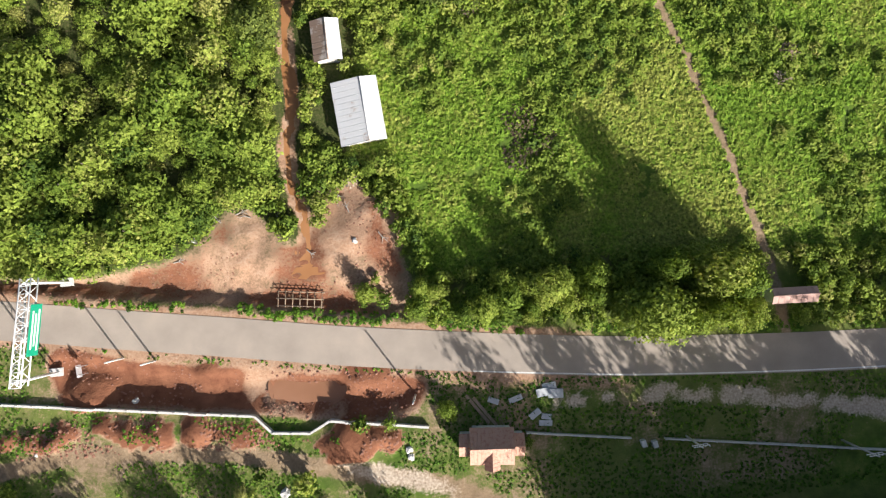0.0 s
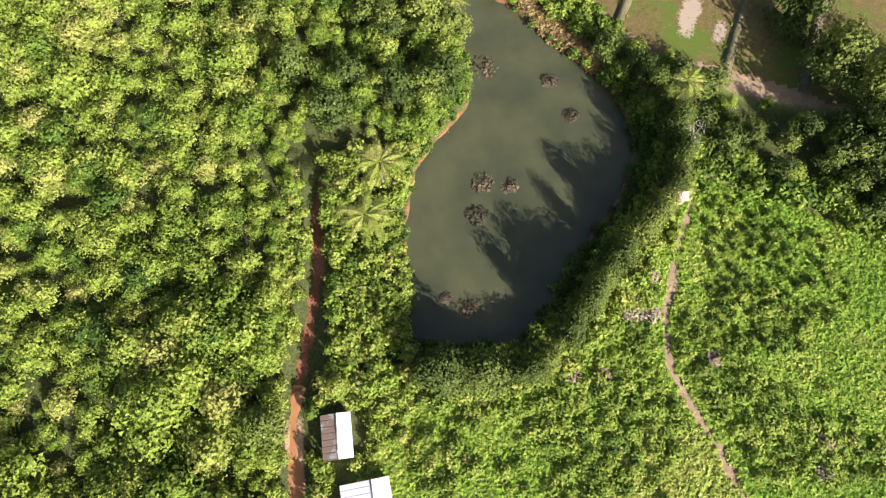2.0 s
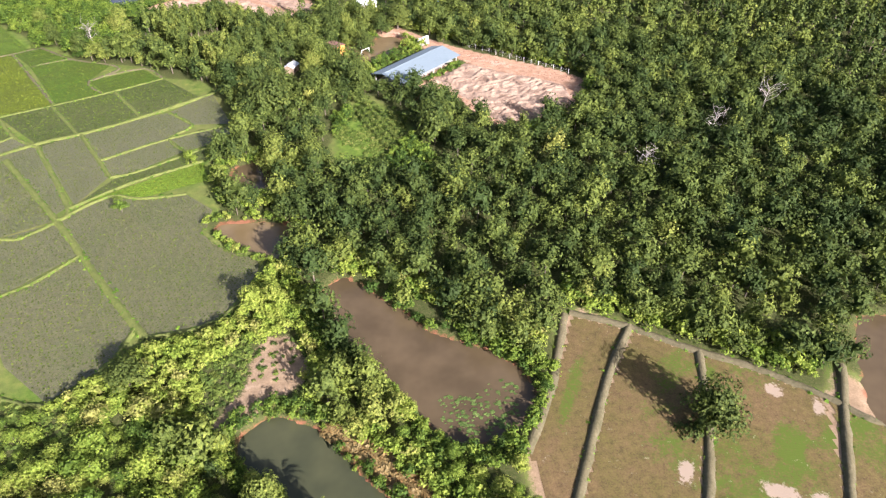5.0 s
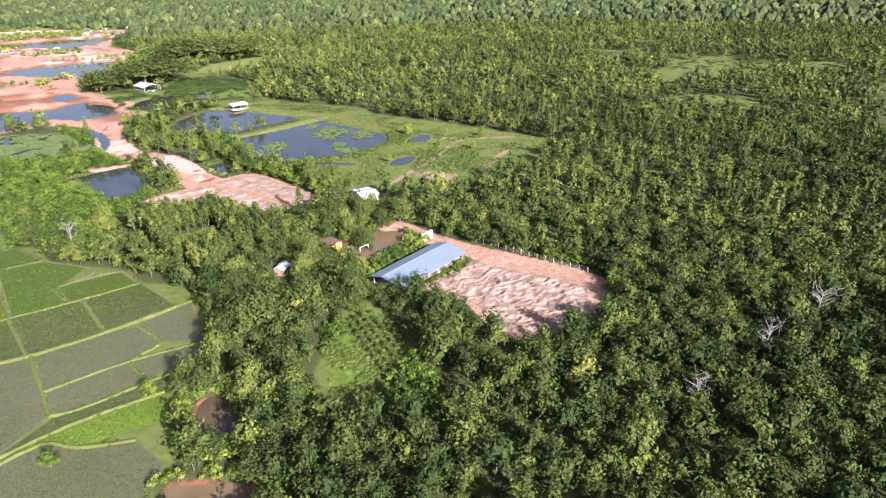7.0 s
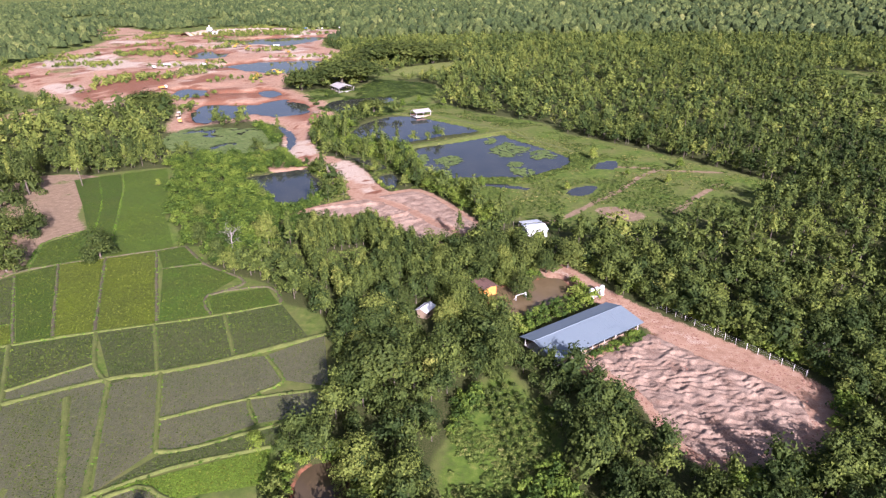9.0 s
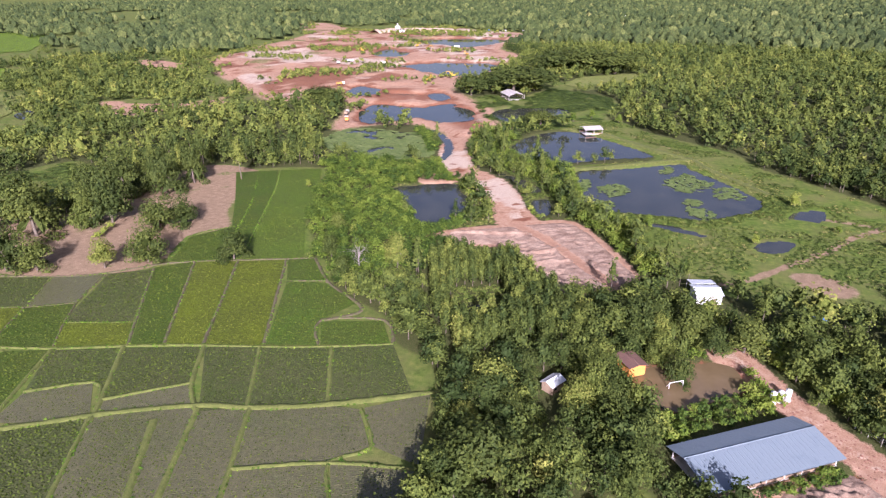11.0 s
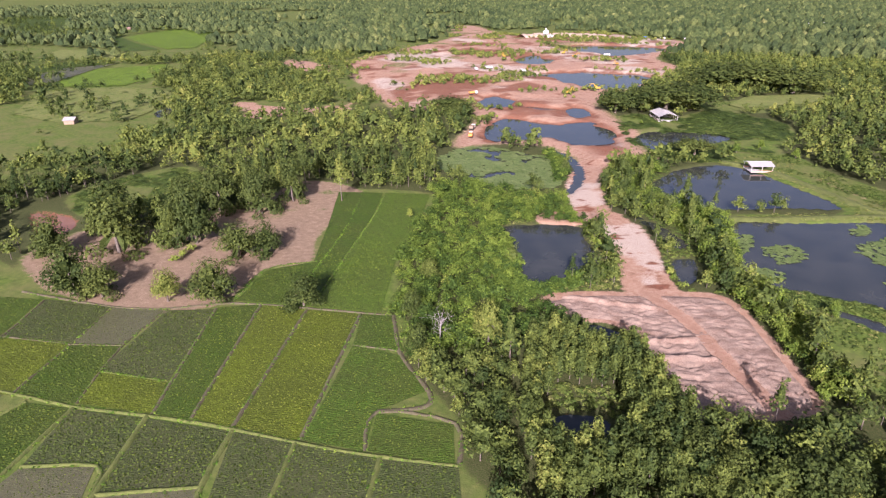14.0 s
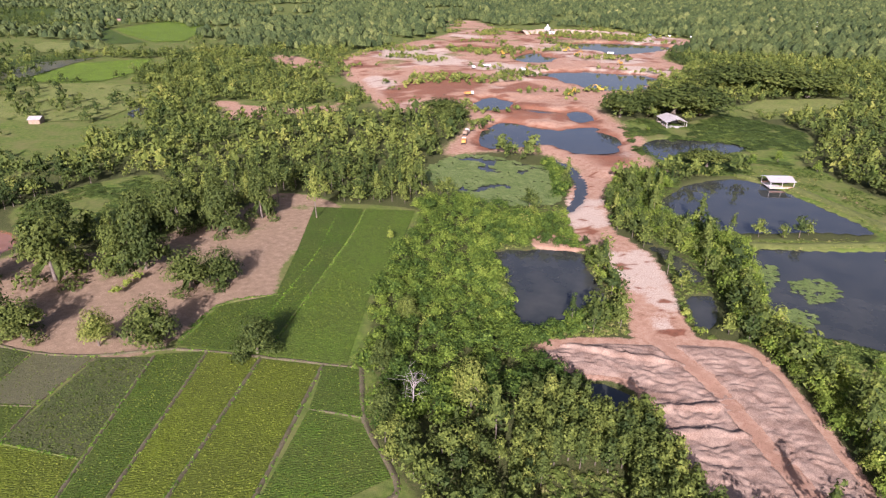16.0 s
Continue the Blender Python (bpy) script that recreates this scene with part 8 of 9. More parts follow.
# far houses of the village
for i, (x, y) in enumerate([(-1324.0, 827.3), (-1343.9, 850.3), (-1427.5, 933.7), (-1401.3, 909.3), (-1297.3, 739.8), (-492.6, 370.4), (-1357.1, 798.3)]):
    gable("far_house", "far small house with a pale metal roof" if i % 2 else "far small house with a faded red roof", x, y, 0.5 + 0.7 * i, 12 if i < 5 else 7, 4, 4, 3.0, 1.4, M_timber, M_grey_roof if i % 2 else M_tile_pale, M_grey_roof if i % 2 else M_tile_pale, 8, 0.5, False, None, "house")


def wire_fence(label, line, gap, tall):
    """Posts with three wires along a plan line."""
    ob = new("fence")
    tagged(ob, label, "fence")
    c = smooth_ring(line, 40, False)
    far = np.concatenate([[0], np.cumsum(np.linalg.norm(np.diff(c, axis=0), axis=1))])
    at = np.arange(0, far[-1], gap)
    px, py = np.interp(at, far, c[:, 0]), np.interp(at, far, c[:, 1])
    pz = ground_z(px, py)
    for x, y, z in zip(px, py, pz):
        rod("post", M_concrete, ob, (x, y, z - 0.3), (x, y, z + tall), 0.09, 5)
    for up in (0.4, 0.75, 1.0):
        v, f = limb(np.column_stack([px, py, pz + tall * up - 0.05]), [0.015] * len(px), 3)
        part("wire", quick_mesh("wire", v, f, M_galv), None, ob)


wire_fence("wire fence on grey concrete posts along the yard track", [(33.9, 305.1), (54.4, 286.5), (68.3, 273.8)], 3.0, 1.9)

# the sign gantry over the road
gantry = new("sign_gantry")
gantry.matrix_basis = Matrix.Translation((-57.0, -6.5, 0))
tagged(gantry, "white steel lattice gantry with a green road sign", "sign gantry")
ends = ((1.2, 6.5, 8.3), (-1.2, -6.5, 8.3))
for k, (ex, ey, ez) in enumerate(ends):
    for off in (-0.45, 0.45):
        rod("post", M_white, gantry, (ex + off, ey, -0.2), (ex + off, ey, ez + 0.6), 0.14, 8)
    for z in range(1, 8):
        rod("lacing", M_white, gantry, (ex - 0.45, ey, z), (ex + 0.45, ey, z + 0.9 * (1 if z % 2 else -0.1)), 0.05, 5)
    box_part("footing", M_concrete, gantry, (ex, ey, 0.0), (1.8, 1.2, 0.5))
A, B = Vector((-1.2, -7.2, 0)), Vector((1.2, 7.2, 0))
for off in (-0.75, 0.75):
    for z in (7.4, 8.9):
        rod("chord", M_white, gantry, A + Vector((off, 0, z)), B + Vector((off, 0, z)), 0.1, 6)
for i in range(14):
    u, w = A.lerp(B, i / 14), A.lerp(B, (i + 1) / 14)
    flip = i % 2
    for off in (-0.75, 0.75):
        rod("brace", M_white, gantry, u + Vector((off, 0, 7.4 if flip else 8.9)), w + Vector((off, 0, 8.9 if flip else 7.4)), 0.055, 5)
    rod("top_brace", M_white, gantry, u + Vector((-0.75 if flip else 0.75, 0, 8.9)), w + Vector((0.75 if flip else -0.75, 0, 8.9)), 0.055, 5)
    rod("cross_tie", M_white, gantry, u + Vector((-0.75, 0, 8.9)), u + Vector((0.75, 0, 8.9)), 0.05, 5)
mid = A.lerp(B, 0.5)
turn = math.atan2(14.4, 2.4)
panel = part("sign_panel", block(bmesh.new(), mid + Vector((1.05, 0.2, 7.6)), (7.0, 0.08, 2.3), turn, 0.02), M_green_sign, gantry, "green direction sign")
for j, (z, wide) in enumerate(((8.2, 5.2), (7.6, 4.4), (7.0, 5.6))):
    part("lettering", block(bmesh.new(), mid + Vector((1.12, 0.2, z)), (wide, 0.03, 0.28), turn), M_white, panel)

# the small road sign, posts and poles
board = new("road_sign")
board.matrix_basis = Matrix.Translation((-54.1, -13.0, gz(-54.1, -13.0))) @ Matrix.Rotation(radians(95), 4, "Z")
tagged(board, "small square road sign on two posts", "road sign")
for sx in (-0.6, 0.6):
    rod("post", M_galv, board, (sx, 0, -0.3), (sx, 0, 2.9), 0.05)
box_part("plate", M_galv, board, (0, 0.06, 2.3), (1.8, 0.05, 1.3))
for x, y, tall, arm in ((54.1, -32.5, 8.0, 2), (32.1, -30.0, 6.0, 2), (-6.2, -20.9, 6.4, 0), (-48.3, -11.8, 5.0, 0), (-43.6, -12.6, 4.5, 0)):
    pole = new("utility_pole" if arm else "pole")
    pole.matrix_basis = Matrix.Translation((x, y, gz(x, y)))
    tagged(pole, "square grey concrete utility pole with steel crossarms" if arm else "slim grey roadside pole on bare soil", "pole", "poles by the road")
    rod("shaft", M_concrete, pole, (0, 0, -0.4), (0, 0, tall), 0.16, 6, 0.7)
    for j in range(arm):
        z = tall - 0.3 - 0.7 * j
        box_part("crossarm", M_galv, pole, (0, 0.12, z), (2.2, 0.1, 0.12), 0.1)
        for sx in (-1.0, -0.4, 0.4, 1.0):
            rod("insulator", M_white, pole, (sx, 0.12, z + 0.06), (sx, 0.12, z + 0.28), 0.06, 6)


def wall_run(name, label, line, height, thick, post_gap, mat):
    """A low concrete wall with panels between posts, along a plan line."""
    ob = new(name)
    tagged(ob, label, "wall")
    for (ax, ay), (bx2, by2) in zip(line[:-1], line[1:]):
        long = math.hypot(bx2 - ax, by2 - ay)
        ang, k = math.atan2(by2 - ay, bx2 - ax), max(1, round(long / post_gap))
        for i in range(k):
            u = (i + 0.5) / k
            x, y = ax + (bx2 - ax) * u, ay + (by2 - ay) * u
            z = gz(x, y)
            box_part("panel", mat, ob, (x, y, z + height / 2 - 0.2), (long / k - 0.18, thick, height + 0.4), ang, 0.015)
            x, y = ax + (bx2 - ax) * i / k, ay + (by2 - ay) * i / k
            box_part("post", mat, ob, (x, y, gz(x, y) + height / 2 - 0.1), (0.24, 0.24, height + 0.5), ang, 0.02)
    return ob


wall_run("boundary_wall", "low whitish concrete boundary wall with posts", [(-95, -13.4), (-66.3, -17), (-45.8, -19.7), (-29.5, -21.8), (-27.1, -24.4), (-21.7, -24.9), (-18.6, -23.3), (-4.5, -25.5)], 0.75, 0.34, 2.4, M_concrete)
wall_run("boundary_wall", "low whitish concrete boundary wall with posts", [(9.4, -27.5), (24.2, -29.5)], 0.7, 0.22, 2.4, M_concrete)
wall_run("boundary_wall", "low whitish concrete boundary wall with posts", [(29, -30), (59.6, -34.2), (90, -38)], 0.7, 0.2, 2.4, M_concrete)
for x, y in ((25.8, -30.4), (27.4, -30.6)):
    ob = box_part("gate_block", M_concrete, None, (x, y, 0.4), (0.7, 1.0, 0.9), 0.2, 0.04)
    tagged(ob, "broken pale concrete block at the wall gap", "block", "blocks at the gate")
# stacked slabs, planks and formwork
for x, y, w, d, a, z in ((12.2, -22.0, 1.9, 1.2, 0.15, 0.25), (14.0, -22.3, 2.2, 1.3, -0.05, 0.3), (13.2, -21.2, 2.0, 1.0, 0.1, 0.15), (10.8, -25.0, 1.8, 0.9, 0.6, 0.2), (12.4, -25.5, 1.4, 0.8, -0.2, 0.18), (12.2, -26.4, 1.9, 0.8, -0.1, 0.2), (8.2, -22.6, 2.0, 0.8, 0.3, 0.15), (5.0, -22.6, 1.6, 0.8, -0.4, 0.15)):
    ob = box_part("concrete_slab", M_slab, None, (x, y, gz(x, y) + z / 2), (w, d, z), a, 0.03)
    tagged(ob, "grey precast concrete slab lying on the verge", "slab", "stacked slabs")
for x, y, a in ((2.6, -23.6, -0.95), (3.6, -24.0, -0.95)):
    ob = box_part("plank", M_timber, None, (x, y, gz(x, y) + 0.12), (5.2, 0.45, 0.14), a, 0.02)
    tagged(ob, "long weathered plank laid over the ditch", "plank", "planks beside the gatehouse")
form = new("formwork")
form.matrix_basis = Matrix.Translation((-21.8, -5.5, gz(-21.8, -5.5))) @ Matrix.Rotation(radians(-7), 4, "Z")
tagged(form, "timber and steel culvert formwork standing in mud", "formwork")
for i in range(7):
    x = -3.2 + i * 1.07
    for y in (-1.1, 1.0):
        rod("stake", M_timber, form, (x, y, -0.5), (x + 0.05, y, 1.3), 0.07, 5)
    rod("cross_beam", M_timber, form, (x, -1.3, 1.2), (x, 1.2, 1.25), 0.06, 5)
for y, z in ((-1.1, 1.1), (-1.1, 0.5), (1.0, 1.1), (1.0, 0.5), (0.0, 1.28)):
    rod("rail", M_timber, form, (-3.5, y, z), (3.5, y, z), 0.07, 5)
box_part("kerb_beam", M_concrete, form, (0.1, -1.75, 0.3), (7.2, 0.35, 0.7))
for x, y, w in ((-7.7, -28.6, 1.0), (-7.5, -29.6, 0.9), (-47, -18.2, 0.9), (-36.5, 4.4, 0.8), (-34.5, 7.6, 0.7), (-12.9, 2.2, 0.8), (-62.0, -24.8, 0.6), (-26, -33.2, 1.4)):
    bm = bmesh.new()
    bmesh.ops.create_icosphere(bm, subdivisions=2, radius=w * 0.7)
    for v in bm.verts:
        v.co *= 0.75 + 0.5 * noise.noise(v.co * 1.7 + Vector((x, y, 0)))
        v.co.z *= 0.6
    ob = part("boulder", bm, M_concrete)
    ob.matrix_basis = Matrix.Translation((x, y, gz(x, y) + w * 0.15))
    tagged(ob, "pale angular boulder on the dug soil", "boulder", "boulders on the soil")


M_dam = grained("pale_dam_earth", (0.33, 0.25, 0.175), (0.48, 0.38, 0.285), 1.0, 12.0, 0.95, 0.4)
dam = ridge([(-607, 1083), (-600, 1105), (-579, 1142), (-540, 1152), (-495, 1157)], 22, 6.0, M_dam, "long pale earth dam above the reservoir", 3)
dam.name = "dam"
tagged(dam, "long pale earth dam above the reservoir", "dam", kind="structure")

# ---------- clods, palms, dead wood, machines ----------
def clods(name, ring, gap, lo, hi, label, floor=0.4):
    x, y = scatter(ring, gap)
    ok = fnoise(x, y, 4, 140) > floor
    x, y = x[ok], y[ok]
    n = len(x)
    shape = np.array([(1, 0, 0.1), (0.2, 0.9, 0), (-0.8, 0.4, 0.1), (-0.5, -0.8, 0), (0.5, -0.7, 0.1), (0.05, 0.05, 0.75)])
    r = np.random.default_rng(n)
    s, w = r.uniform(lo, hi, n), r.uniform(0, 6.28, n)
    p = shape[None] * s[:, None, None] * r.uniform(0.6, 1.3, (n, 6, 3))
    v = np.stack([p[..., 0] * np.cos(w)[:, None] - p[..., 1] * np.sin(w)[:, None] + x[:, None], p[..., 0] * np.sin(w)[:, None] + p[..., 1] * np.cos(w)[:, None] + y[:, None], p[..., 2] + ground_z(x, y)[:, None] - 0.03], -1)
    f = np.array([(0, 1, 5), (1, 2, 5), (2, 3, 5), (3, 4, 5), (4, 0, 5)])
    faces = (f[None] + (np.arange(n) * 6)[:, None, None]).reshape(-1, 3)
    tagged(part(name, quick_mesh(name, v.reshape(-1, 3), faces, M_clod), None), label, "soil", kind="stuff")


clods("soil_clods", DIRT_NORTH, 0.8, 0.08, 0.24, "loose clods of red-brown dug soil", 0.5)
clods("soil_clods", DIRT_SOUTH, 0.7, 0.08, 0.32, "loose clods of red soil in the ditch", 0.42)
clods("soil_clods", [(-68, -20.5), (-52, -19.6), (-28, -23), (-27, -26), (-8, -25.8), (-8, -29), (-20, -29), (-40, -26), (-68, -25.5)], 0.55, 0.1, 0.36, "loose clods of red soil on heaps", 0.45)
SCARPS = [[(-97, 366), (-88, 369), (-76, 374), (-68, 378)], [(-66, 357), (-60, 362), (-55, 367)], [(-61, 350), (-54, 356), (-47, 361)]]
M_churned = grained("churned_soil", (0.125, 0.07, 0.044), (0.42, 0.32, 0.23), 0.3, 5.0, 0.95, 0.6)


def churned(ring, gap, high, turn, label):
    """Dug and piled soil: crooked ridges of earth over a field."""
    ring = ringed(ring)
    gx, gy = np.arange(ring[:, 0].min(), ring[:, 0].max(), gap), np.arange(ring[:, 1].min(), ring[:, 1].max(), gap)
    x, y = (g.ravel() for g in np.meshgrid(gx, gy))
    d = inside(x, y, ring)
    ids = np.arange(len(x)).reshape(len(gy), len(gx))
    f = np.stack([ids[:-1, :-1], ids[:-1, 1:], ids[1:, 1:], ids[1:, :-1]], -1).reshape(-1, 4)
    f = f[(d > 0)[f].all(1)]
    used, back = np.unique(f, return_inverse=True)
    x, y, d = x[used], y[used], d[used]
    wx_, wy_ = x + 5 * (fnoise(x, y, 7, 151) - 0.5), y + 5 * (fnoise(x, y, 7, 152) - 0.5)
    u, v = wx_ * math.cos(turn) + wy_ * math.sin(turn), wy_ * math.cos(turn) - wx_ * math.sin(turn)
    lumps = 1 - np.abs(fnoise(u * 0.45, v, 1.7, 153) - 0.5) * 5
    z = high * (np.clip(lumps, 0, 1) * (0.3 + 1.2 * fnoise(x, y, 8, 154)) + 0.5 * (fnoise(x, y, 1.4, 155) - 0.5)) * step(0, 4, d) - 0.35 * step(2.5, 0, d)
    z = np.maximum(ground_z(x, y), 0.1) * 0.5 + z + 0.12 - 0.75 * step(3.0, 1.9, beside(x, y, FIELD_TRACK))
    for bank in SCARPS:
        z += 0.8 * step(1.5, 0.3, beside(x, y, bank) + 1.6 * (fnoise(x, y, 4, 156) - 0.5))
    tagged(part("churned_soil", quick_mesh("churned_soil", np.column_stack([x, y, z]), back.reshape(-1, 4), M_churned), None), label, "soil", kind="structure")


churned([(15, 272), (27, 284), (33, 289), (46, 280), (64, 267), (60, 250), (38.5, 242), (26.5, 263)], 0.38, 0.75, 0.2, "churned pink and grey soil of the dug field")
churned([(-98, 362), (-90, 373), (-81, 380.5), (-72, 388), (-60, 396), (-52, 393), (-43, 383), (-32.5, 370), (-23, 355), (-33.5, 343), (-44, 333), (-53, 341), (-60, 348), (-66, 357), (-76, 362.5), (-86, 358), (-97, 358.5)], 0.5, 0.5, 0.75, "graded pinkish soil in long furrows")
clods("soil_clods", YARD, 1.2, 0.12, 0.4, "churned red and grey clods of the dug field", 0.45)


def palm(x, y, tall, size, label="coconut palm with drooping feathery fronds"):
    ob = new("palm")
    ob.matrix_basis = Matrix.Translation((x, y, gz(x, y))) @ Matrix.Rotation(x, 4, "Z")
    tagged(ob, label, "palm", "palms")
    v, f = limb([(0, 0, -0.2), (0.15, 0.05, tall * 0.5), (0.4, 0.1, tall)], [0.2, 0.15, 0.12], 7)
    part("trunk", quick_mesh("trunk", v, f, M_bark, None, True), None, ob)
    r = np.random.default_rng(int(abs(x * 13 + y)))
    for k in range(14):
        w, lift = 2 * math.pi * k / 14 + r.uniform(-0.22, 0.22), r.uniform(0.05, 1.1)
        q, length = [], size * r.uniform(0.75, 1.15)
        for j in range(2, 26):
            u = j / 26 + r.uniform(-0.012, 0.012)
            reach, rise_ = length * u, length * (lift * u - (0.55 + 0.5 * lift) * u * u)
            c = np.array([0.4 + math.cos(w) * reach, 0.1 + math.sin(w) * reach, tall + rise_])
            side, along = np.array([-math.sin(w), math.cos(w), -0.35]), np.array([math.cos(w), math.sin(w), 0.0])
            reach2 = 0.17 * length * math.sin(math.pi * (0.1 + 0.86 * u)) * r.uniform(0.75, 1.2)
            for sgn in (-1, 1):
                sd = side * (sgn, sgn, 1)
                q.append([c - along * 0.06, c + along * 0.08, c + sd * reach2 + along * 0.55, c + sd * reach2 + along * 0.49])
        q = np.array(q)
        part("frond", quads_mesh("frond", q, np.column_stack([np.full(len(q), 0.95), r.uniform(0.3, 0.9, len(q))]), M_leaf), None, ob)


for x, y, tall, size in ((-8.0, 61.6, 8.5, 4.3), (-5.6, 69.2, 8.0, 4.0), (43, 79, 7.0, 3.0), (-31, -33.5, 4.5, 3.2), (9.6, 101.5, 6.5, 2.6), (-9.6, 119, 6.0, 2.6), (17, 114, 3.5, 2.4), (13.5, 118, 3.0, 2.0)):
    palm(x, y, tall, size)


def bare_tree(x, y, tall, label):
    """A leafless, branching tree."""
    ob = new("dead_tree")
    ob.matrix_basis = Matrix.Translation((x, y, gz(x, y)))
    tagged(ob, label, "tree", "dead trees")
    r = np.random.default_rng(int(abs(x * 7 + y * 3)))
    pieces = [limb([(0, 0, -0.3), (0.1, 0.1, tall * 0.5), (0.3, 0, tall * 0.75)], [0.2, 0.15, 0.1], 6)]
    part("trunk", quick_mesh("trunk", *pieces[0], M_snag, None, True), None, ob)
    twigs = []
    for k in range(16):
        z, w = tall * r.uniform(0.35, 0.78), r.uniform(0, 6.28)
        a = np.array([0.15, 0.05, z])
        b = a + np.array([math.cos(w), math.sin(w), 0.8]) * tall * r.uniform(0.15, 0.3)
        twigs.append(limb([a, (a + b) / 2 + r.normal(0, 0.15, 3), b], [0.08, 0.06, 0.03], 4))
        for _ in range(3):
            c = b + r.normal(0, 0.12, 3) * tall + (0, 0, 0.06 * tall)
            twigs.append(limb([b, c], [0.04, 0.02], 3))
    part("branches", quick_mesh("branches", *merged(twigs), M_snag), None, ob)


M_snag = grained("bleached_wood", (0.2, 0.18, 0.155), (0.4, 0.37, 0.33), 0.1, 0.6, 0.85, 0.3)
for x, y, tall in ((118, 238, 11), (135, 200, 10), (96, 225, 10), (-106.7, 320.5, 10.5), (43, 70.5, 6), (70, 208, 9)):
    bare_tree(x, y, tall, "bare bleached tree with thin branches")


def fallen_branch(x, y, turn, long):
    r = np.random.default_rng(int(abs(x * 11 + y * 5)))
    fork = np.array([long * 0.45, r.uniform(-0.2, 0.2), 0.22])
    pieces = [limb([(0, 0, 0.08), fork, (long, r.uniform(-0.5, 0.5), 0.15)], [0.1, 0.075, 0.03], 5)]
    for sgn in (-1, 1):
        pieces.append(limb([fork, fork + (long * 0.22, sgn * long * 0.16, 0.1), fork + (long * 0.36, sgn * long * 0.34, -0.12)], [0.06, 0.045, 0.02], 5))
    ob = part("fallen_branch", quick_mesh("fallen_branch", *merged(pieces), M_snag, None, True), None)
    ob.matrix_basis = Matrix.Translation((x, y, gz(x, y))) @ Matrix.Rotation(turn, 4, "Z")
    tagged(ob, "bleached forked branch lying on dug red soil", "branch", "cleared branches")


for x, y, turn, long in ((-15.8, 10.6, -1.2, 3.2), (-14.6, 8.8, 2.6, 2.6), (-16.6, 9.6, 0.4, 2.2), (-34.2, 6.0, 0.9, 2.4), (-32.4, 6.6, 2.3, 2.8), (-30.2, 7.6, 0.3, 2.2), (-24.4, 5.8, 1.4, 2.4), (-28, 7, 2.9, 2.0), (-13.4, 6.4, 1.8, 1.8), (-9.4, 3.2, -1.0, 2.2), (-20.2, 1.6, -0.6, 1.8), (-40, 1.4, 0.2, 1.8)):
    fallen_branch(x, y, turn, long)
for i, (x, y, s) in enumerate(((-11.9, -5.6, 0.85), (-10.4, -3.6, 0.7), (-12.6, -7.2, 0.6), (-9.6, -6.6, 0.75))):
    plant(SHRUB[i % 3], x, y, s, "shrub", "bright green bush on the dug soil", "bushes on the dug soil")


thicket([(45, 63.5), (50, 61.5), (60, 54), (63, 44), (56, 38), (46, 36), (40, 42), (43, 54)], 2.1, 0.3, 0.62, "low leafy shrubs scattered over the meadow", base=0.45)


def excavator(x, y, turn, lift=0.5):
    ob = new("excavator")
    ob.matrix_basis = Matrix.Translation((x, y, gz(x, y))) @ Matrix.Rotation(turn, 4, "Z") @ Matrix.Diagonal((1.05, 1.05, 1.05, 1))
    tagged(ob, "yellow tracked excavator working on red earth", "excavator", "excavators")
    for sy in (-1.1, 1.1):
        box_part("track", M_dark, ob, (0, sy, 0.45), (3.9, 0.6, 0.9), 0, 0.2)
    box_part("undercarriage", M_dark, ob, (0, 0, 0.7), (2.2, 1.7, 0.5))
    box_part("house", M_yellow, ob, (-0.5, 0, 1.65), (3.4, 2.5, 1.2), 0, 0.12)
    cab = box_part("cab", M_yellow, ob, (0.6, 0.75, 2.4), (1.5, 0.95, 1.7), 0, 0.1)
    box_part("window", M_glass, cab, (1.37, 0.75, 2.6), (0.04, 0.8, 1.0))
    box_part("counterweight", M_yellow, ob, (-2.3, 0, 1.6), (0.7, 2.4, 1.2), 0, 0.15)
    tip = (4.6, -0.3, 3.4 + lift)
    rod("boom", M_yellow, ob, (1.0, -0.3, 1.8), (3.0, -0.3, 4.3 + lift), 0.34, 6)
    rod("boom", M_yellow, ob, (2.9, -0.3, 4.2 + lift), (5.4, -0.3, 4.0 + lift), 0.3, 6)
    rod("arm", M_yellow, ob, (5.3, -0.3, 4.1 + lift), (6.3, -0.3, 1.5), 0.24, 6)
    box_part("bucket", M_dark, ob, (6.1, -0.3, 0.9), (1.0, 1.1, 1.0), 0, 0.2)


for x, y, turn in ((-471, 850.6, 2.6), (-379, 764, 5.4), (-402.1, 897.5, 0.6), (-431.4, 921.4, 1.2), (-330, 862.8, 4.7), (-279.7, 679.5, 1.6), (-273, 714, 3.6)):
    excavator(x, y, turn)


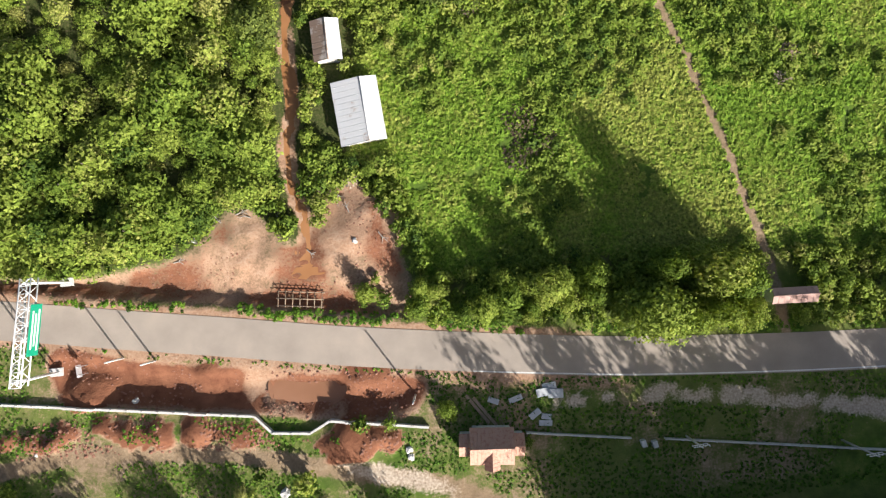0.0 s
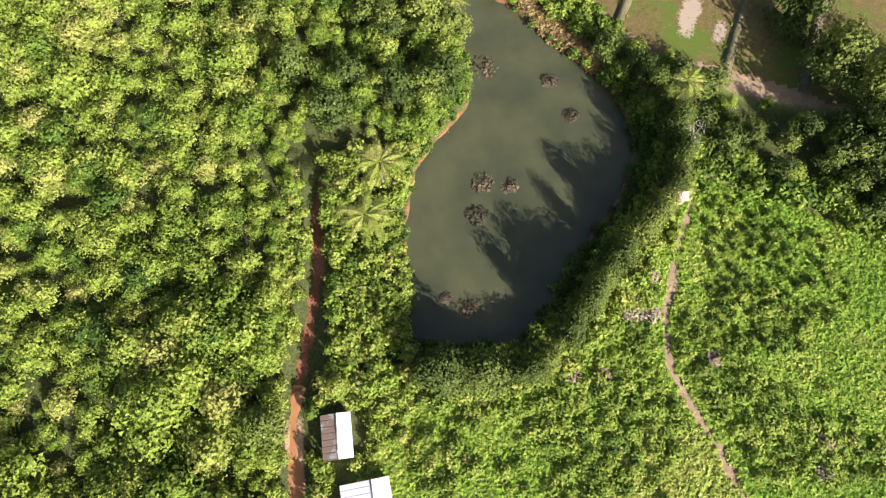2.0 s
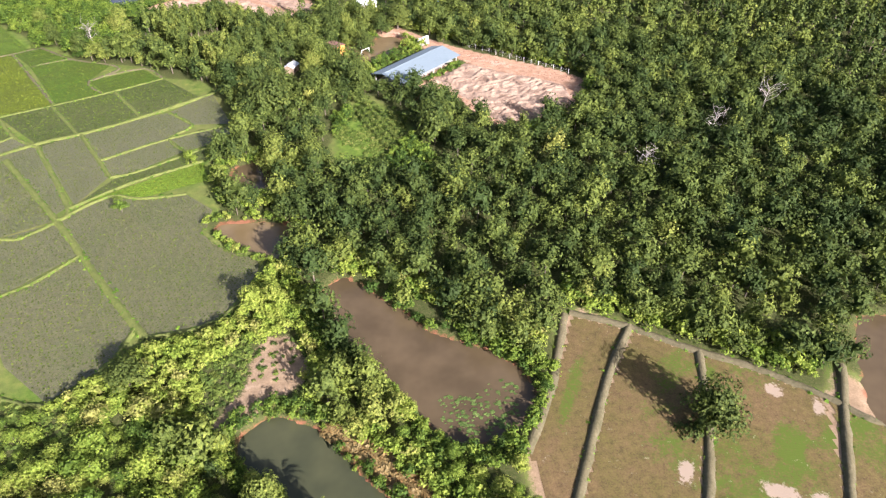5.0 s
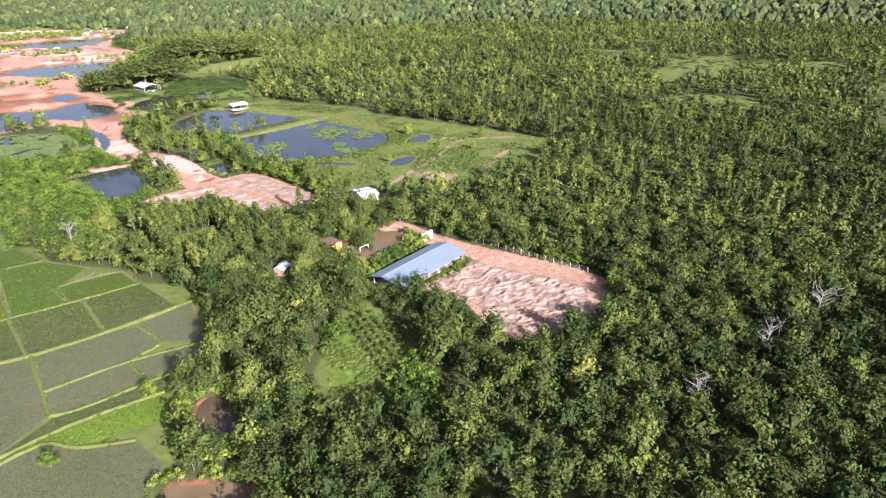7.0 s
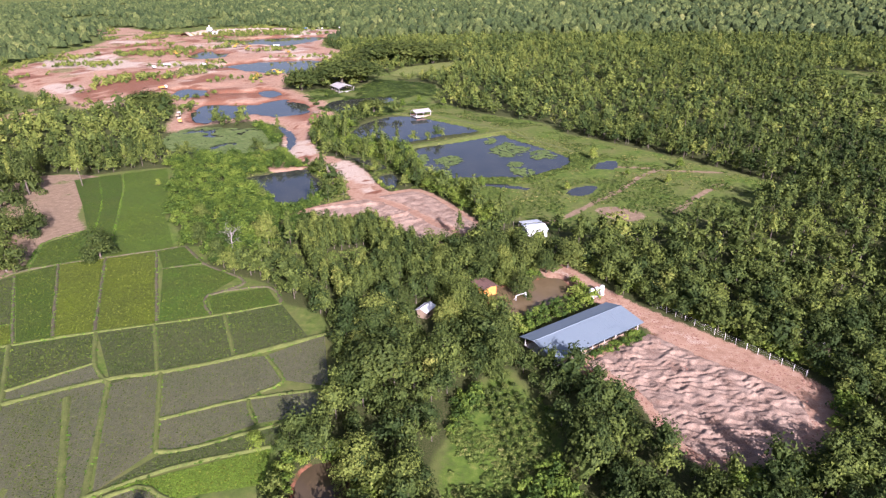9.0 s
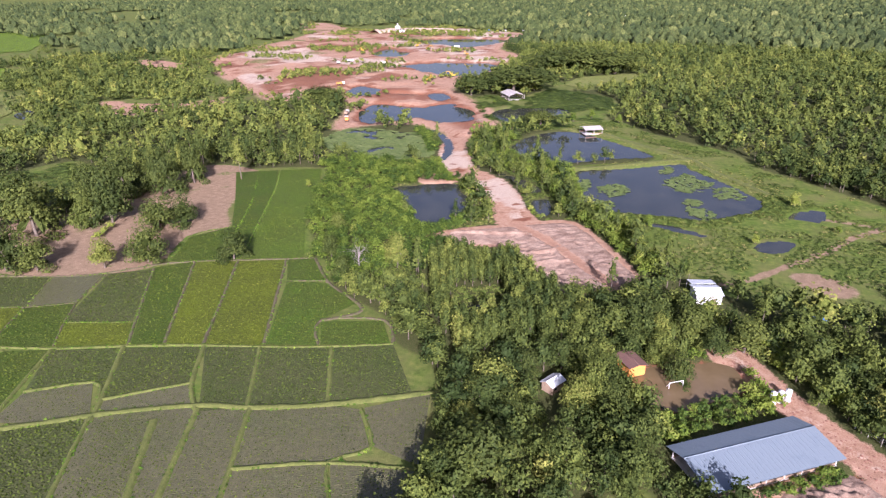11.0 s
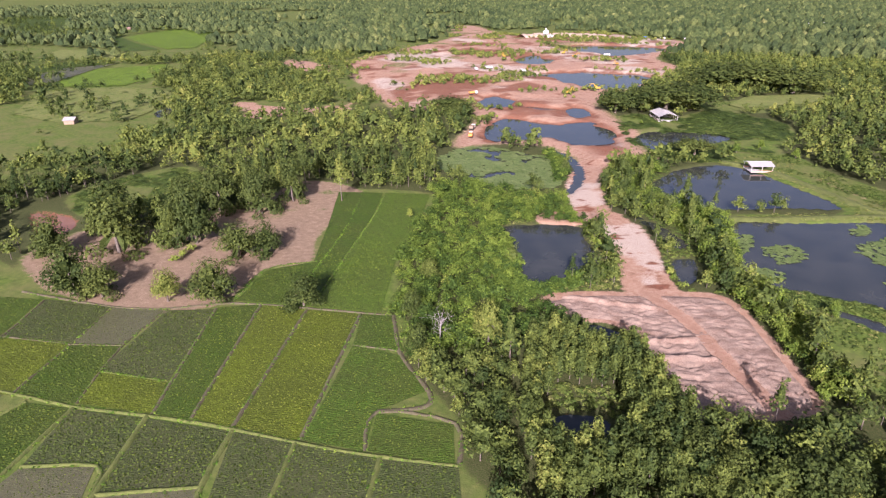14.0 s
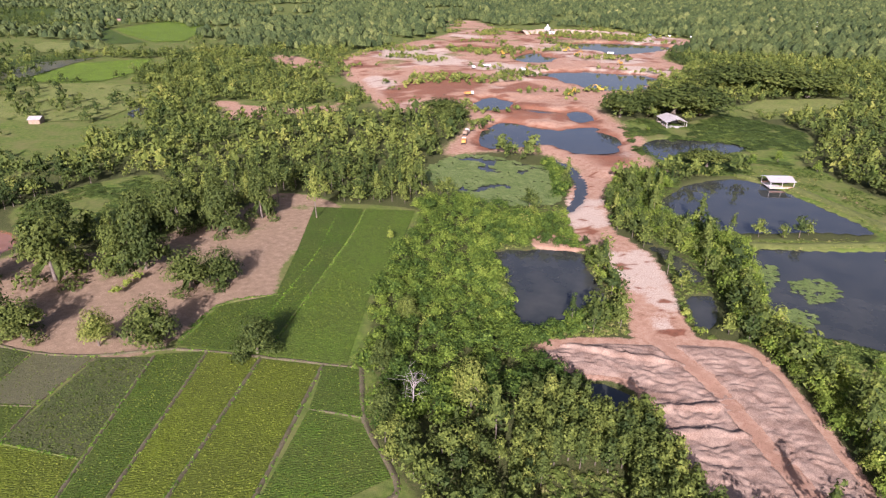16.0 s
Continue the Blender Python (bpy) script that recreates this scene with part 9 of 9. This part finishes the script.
def truck(x, y, turn, body, label):
    ob = new("dump_truck")
    ob.matrix_basis = Matrix.Translation((x, y, gz(x, y))) @ Matrix.Rotation(turn, 4, "Z")
    tagged(ob, label, "truck", "trucks")
    box_part("chassis", M_dark, ob, (0, 0, 0.85), (7.2, 1.0, 0.3))
    cab = box_part("cab", M_white, ob, (2.9, 0, 1.9), (1.7, 2.3, 2.0), 0, 0.12)
    box_part("windscreen", M_glass, cab, (3.77, 0, 2.3), (0.04, 2.0, 0.8))
    box_part("tipper_body", body, ob, (-1.0, 0, 2.0), (5.2, 2.4, 1.5), 0, 0.08)
    for wx in (2.6, -1.4, -2.8):
        for wy in (-1.05, 1.05):
            rod("wheel", M_dark, ob, (wx, wy - 0.18, 0.52), (wx, wy + 0.18, 0.52), 0.52, 12)


for x, y, turn, body, label in ((-379.1, 757.5, 2.8, M_white, "white dump truck on the red earth"), (-426.4, 740.8, 2.4, M_white, "white dump truck on the red earth"), (-423.5, 759, 0.4, M_galv, "pale dump truck on the red earth"),
                                (-339.6, 626.9, 1.2, M_orange, "dump truck with an orange body by the bank"), (-385.6, 946.9, 0.5, M_white, "white truck on the bank road"), (-438.9, 1171.1, 0.7, M_blue, "truck with a blue body on the dam"),
                                (-388.7, 1204, 0.7, M_white, "white truck parked on the dam"), (-420, 1190, 0.7, M_white, "white truck parked on the dam"), (-250, 512, 2.2, M_orange, "dump truck with orange body by the red bank"), (-263, 530, 2.0, M_timber, "brown dump truck by the red bank")):
    truck(x, y, turn, body, label)
stupa = new("white_tower")
stupa.matrix_basis = Matrix.Translation((-577, 1109, gz(-577, 1109)))
tagged(stupa, "white hopper tower on legs at the earthworks", "tower")
for sx in (-2.5, 2.5):
    for sy in (-2.5, 2.5):
        rod("leg", M_galv, stupa, (sx, sy, -0.5), (sx * 0.8, sy * 0.8, 6), 0.3)
box_part("hopper", M_white, stupa, (0, 0, 8), (6.5, 6.5, 4.5), 0, 0.5)
rod("spout", M_white, stupa, (0, 0, 10), (0, 0, 14), 1.6, 8, 0.4)
box_part("base_hut", M_white, stupa, (7, 2, 2), (8, 5, 4), 0, 0.1)
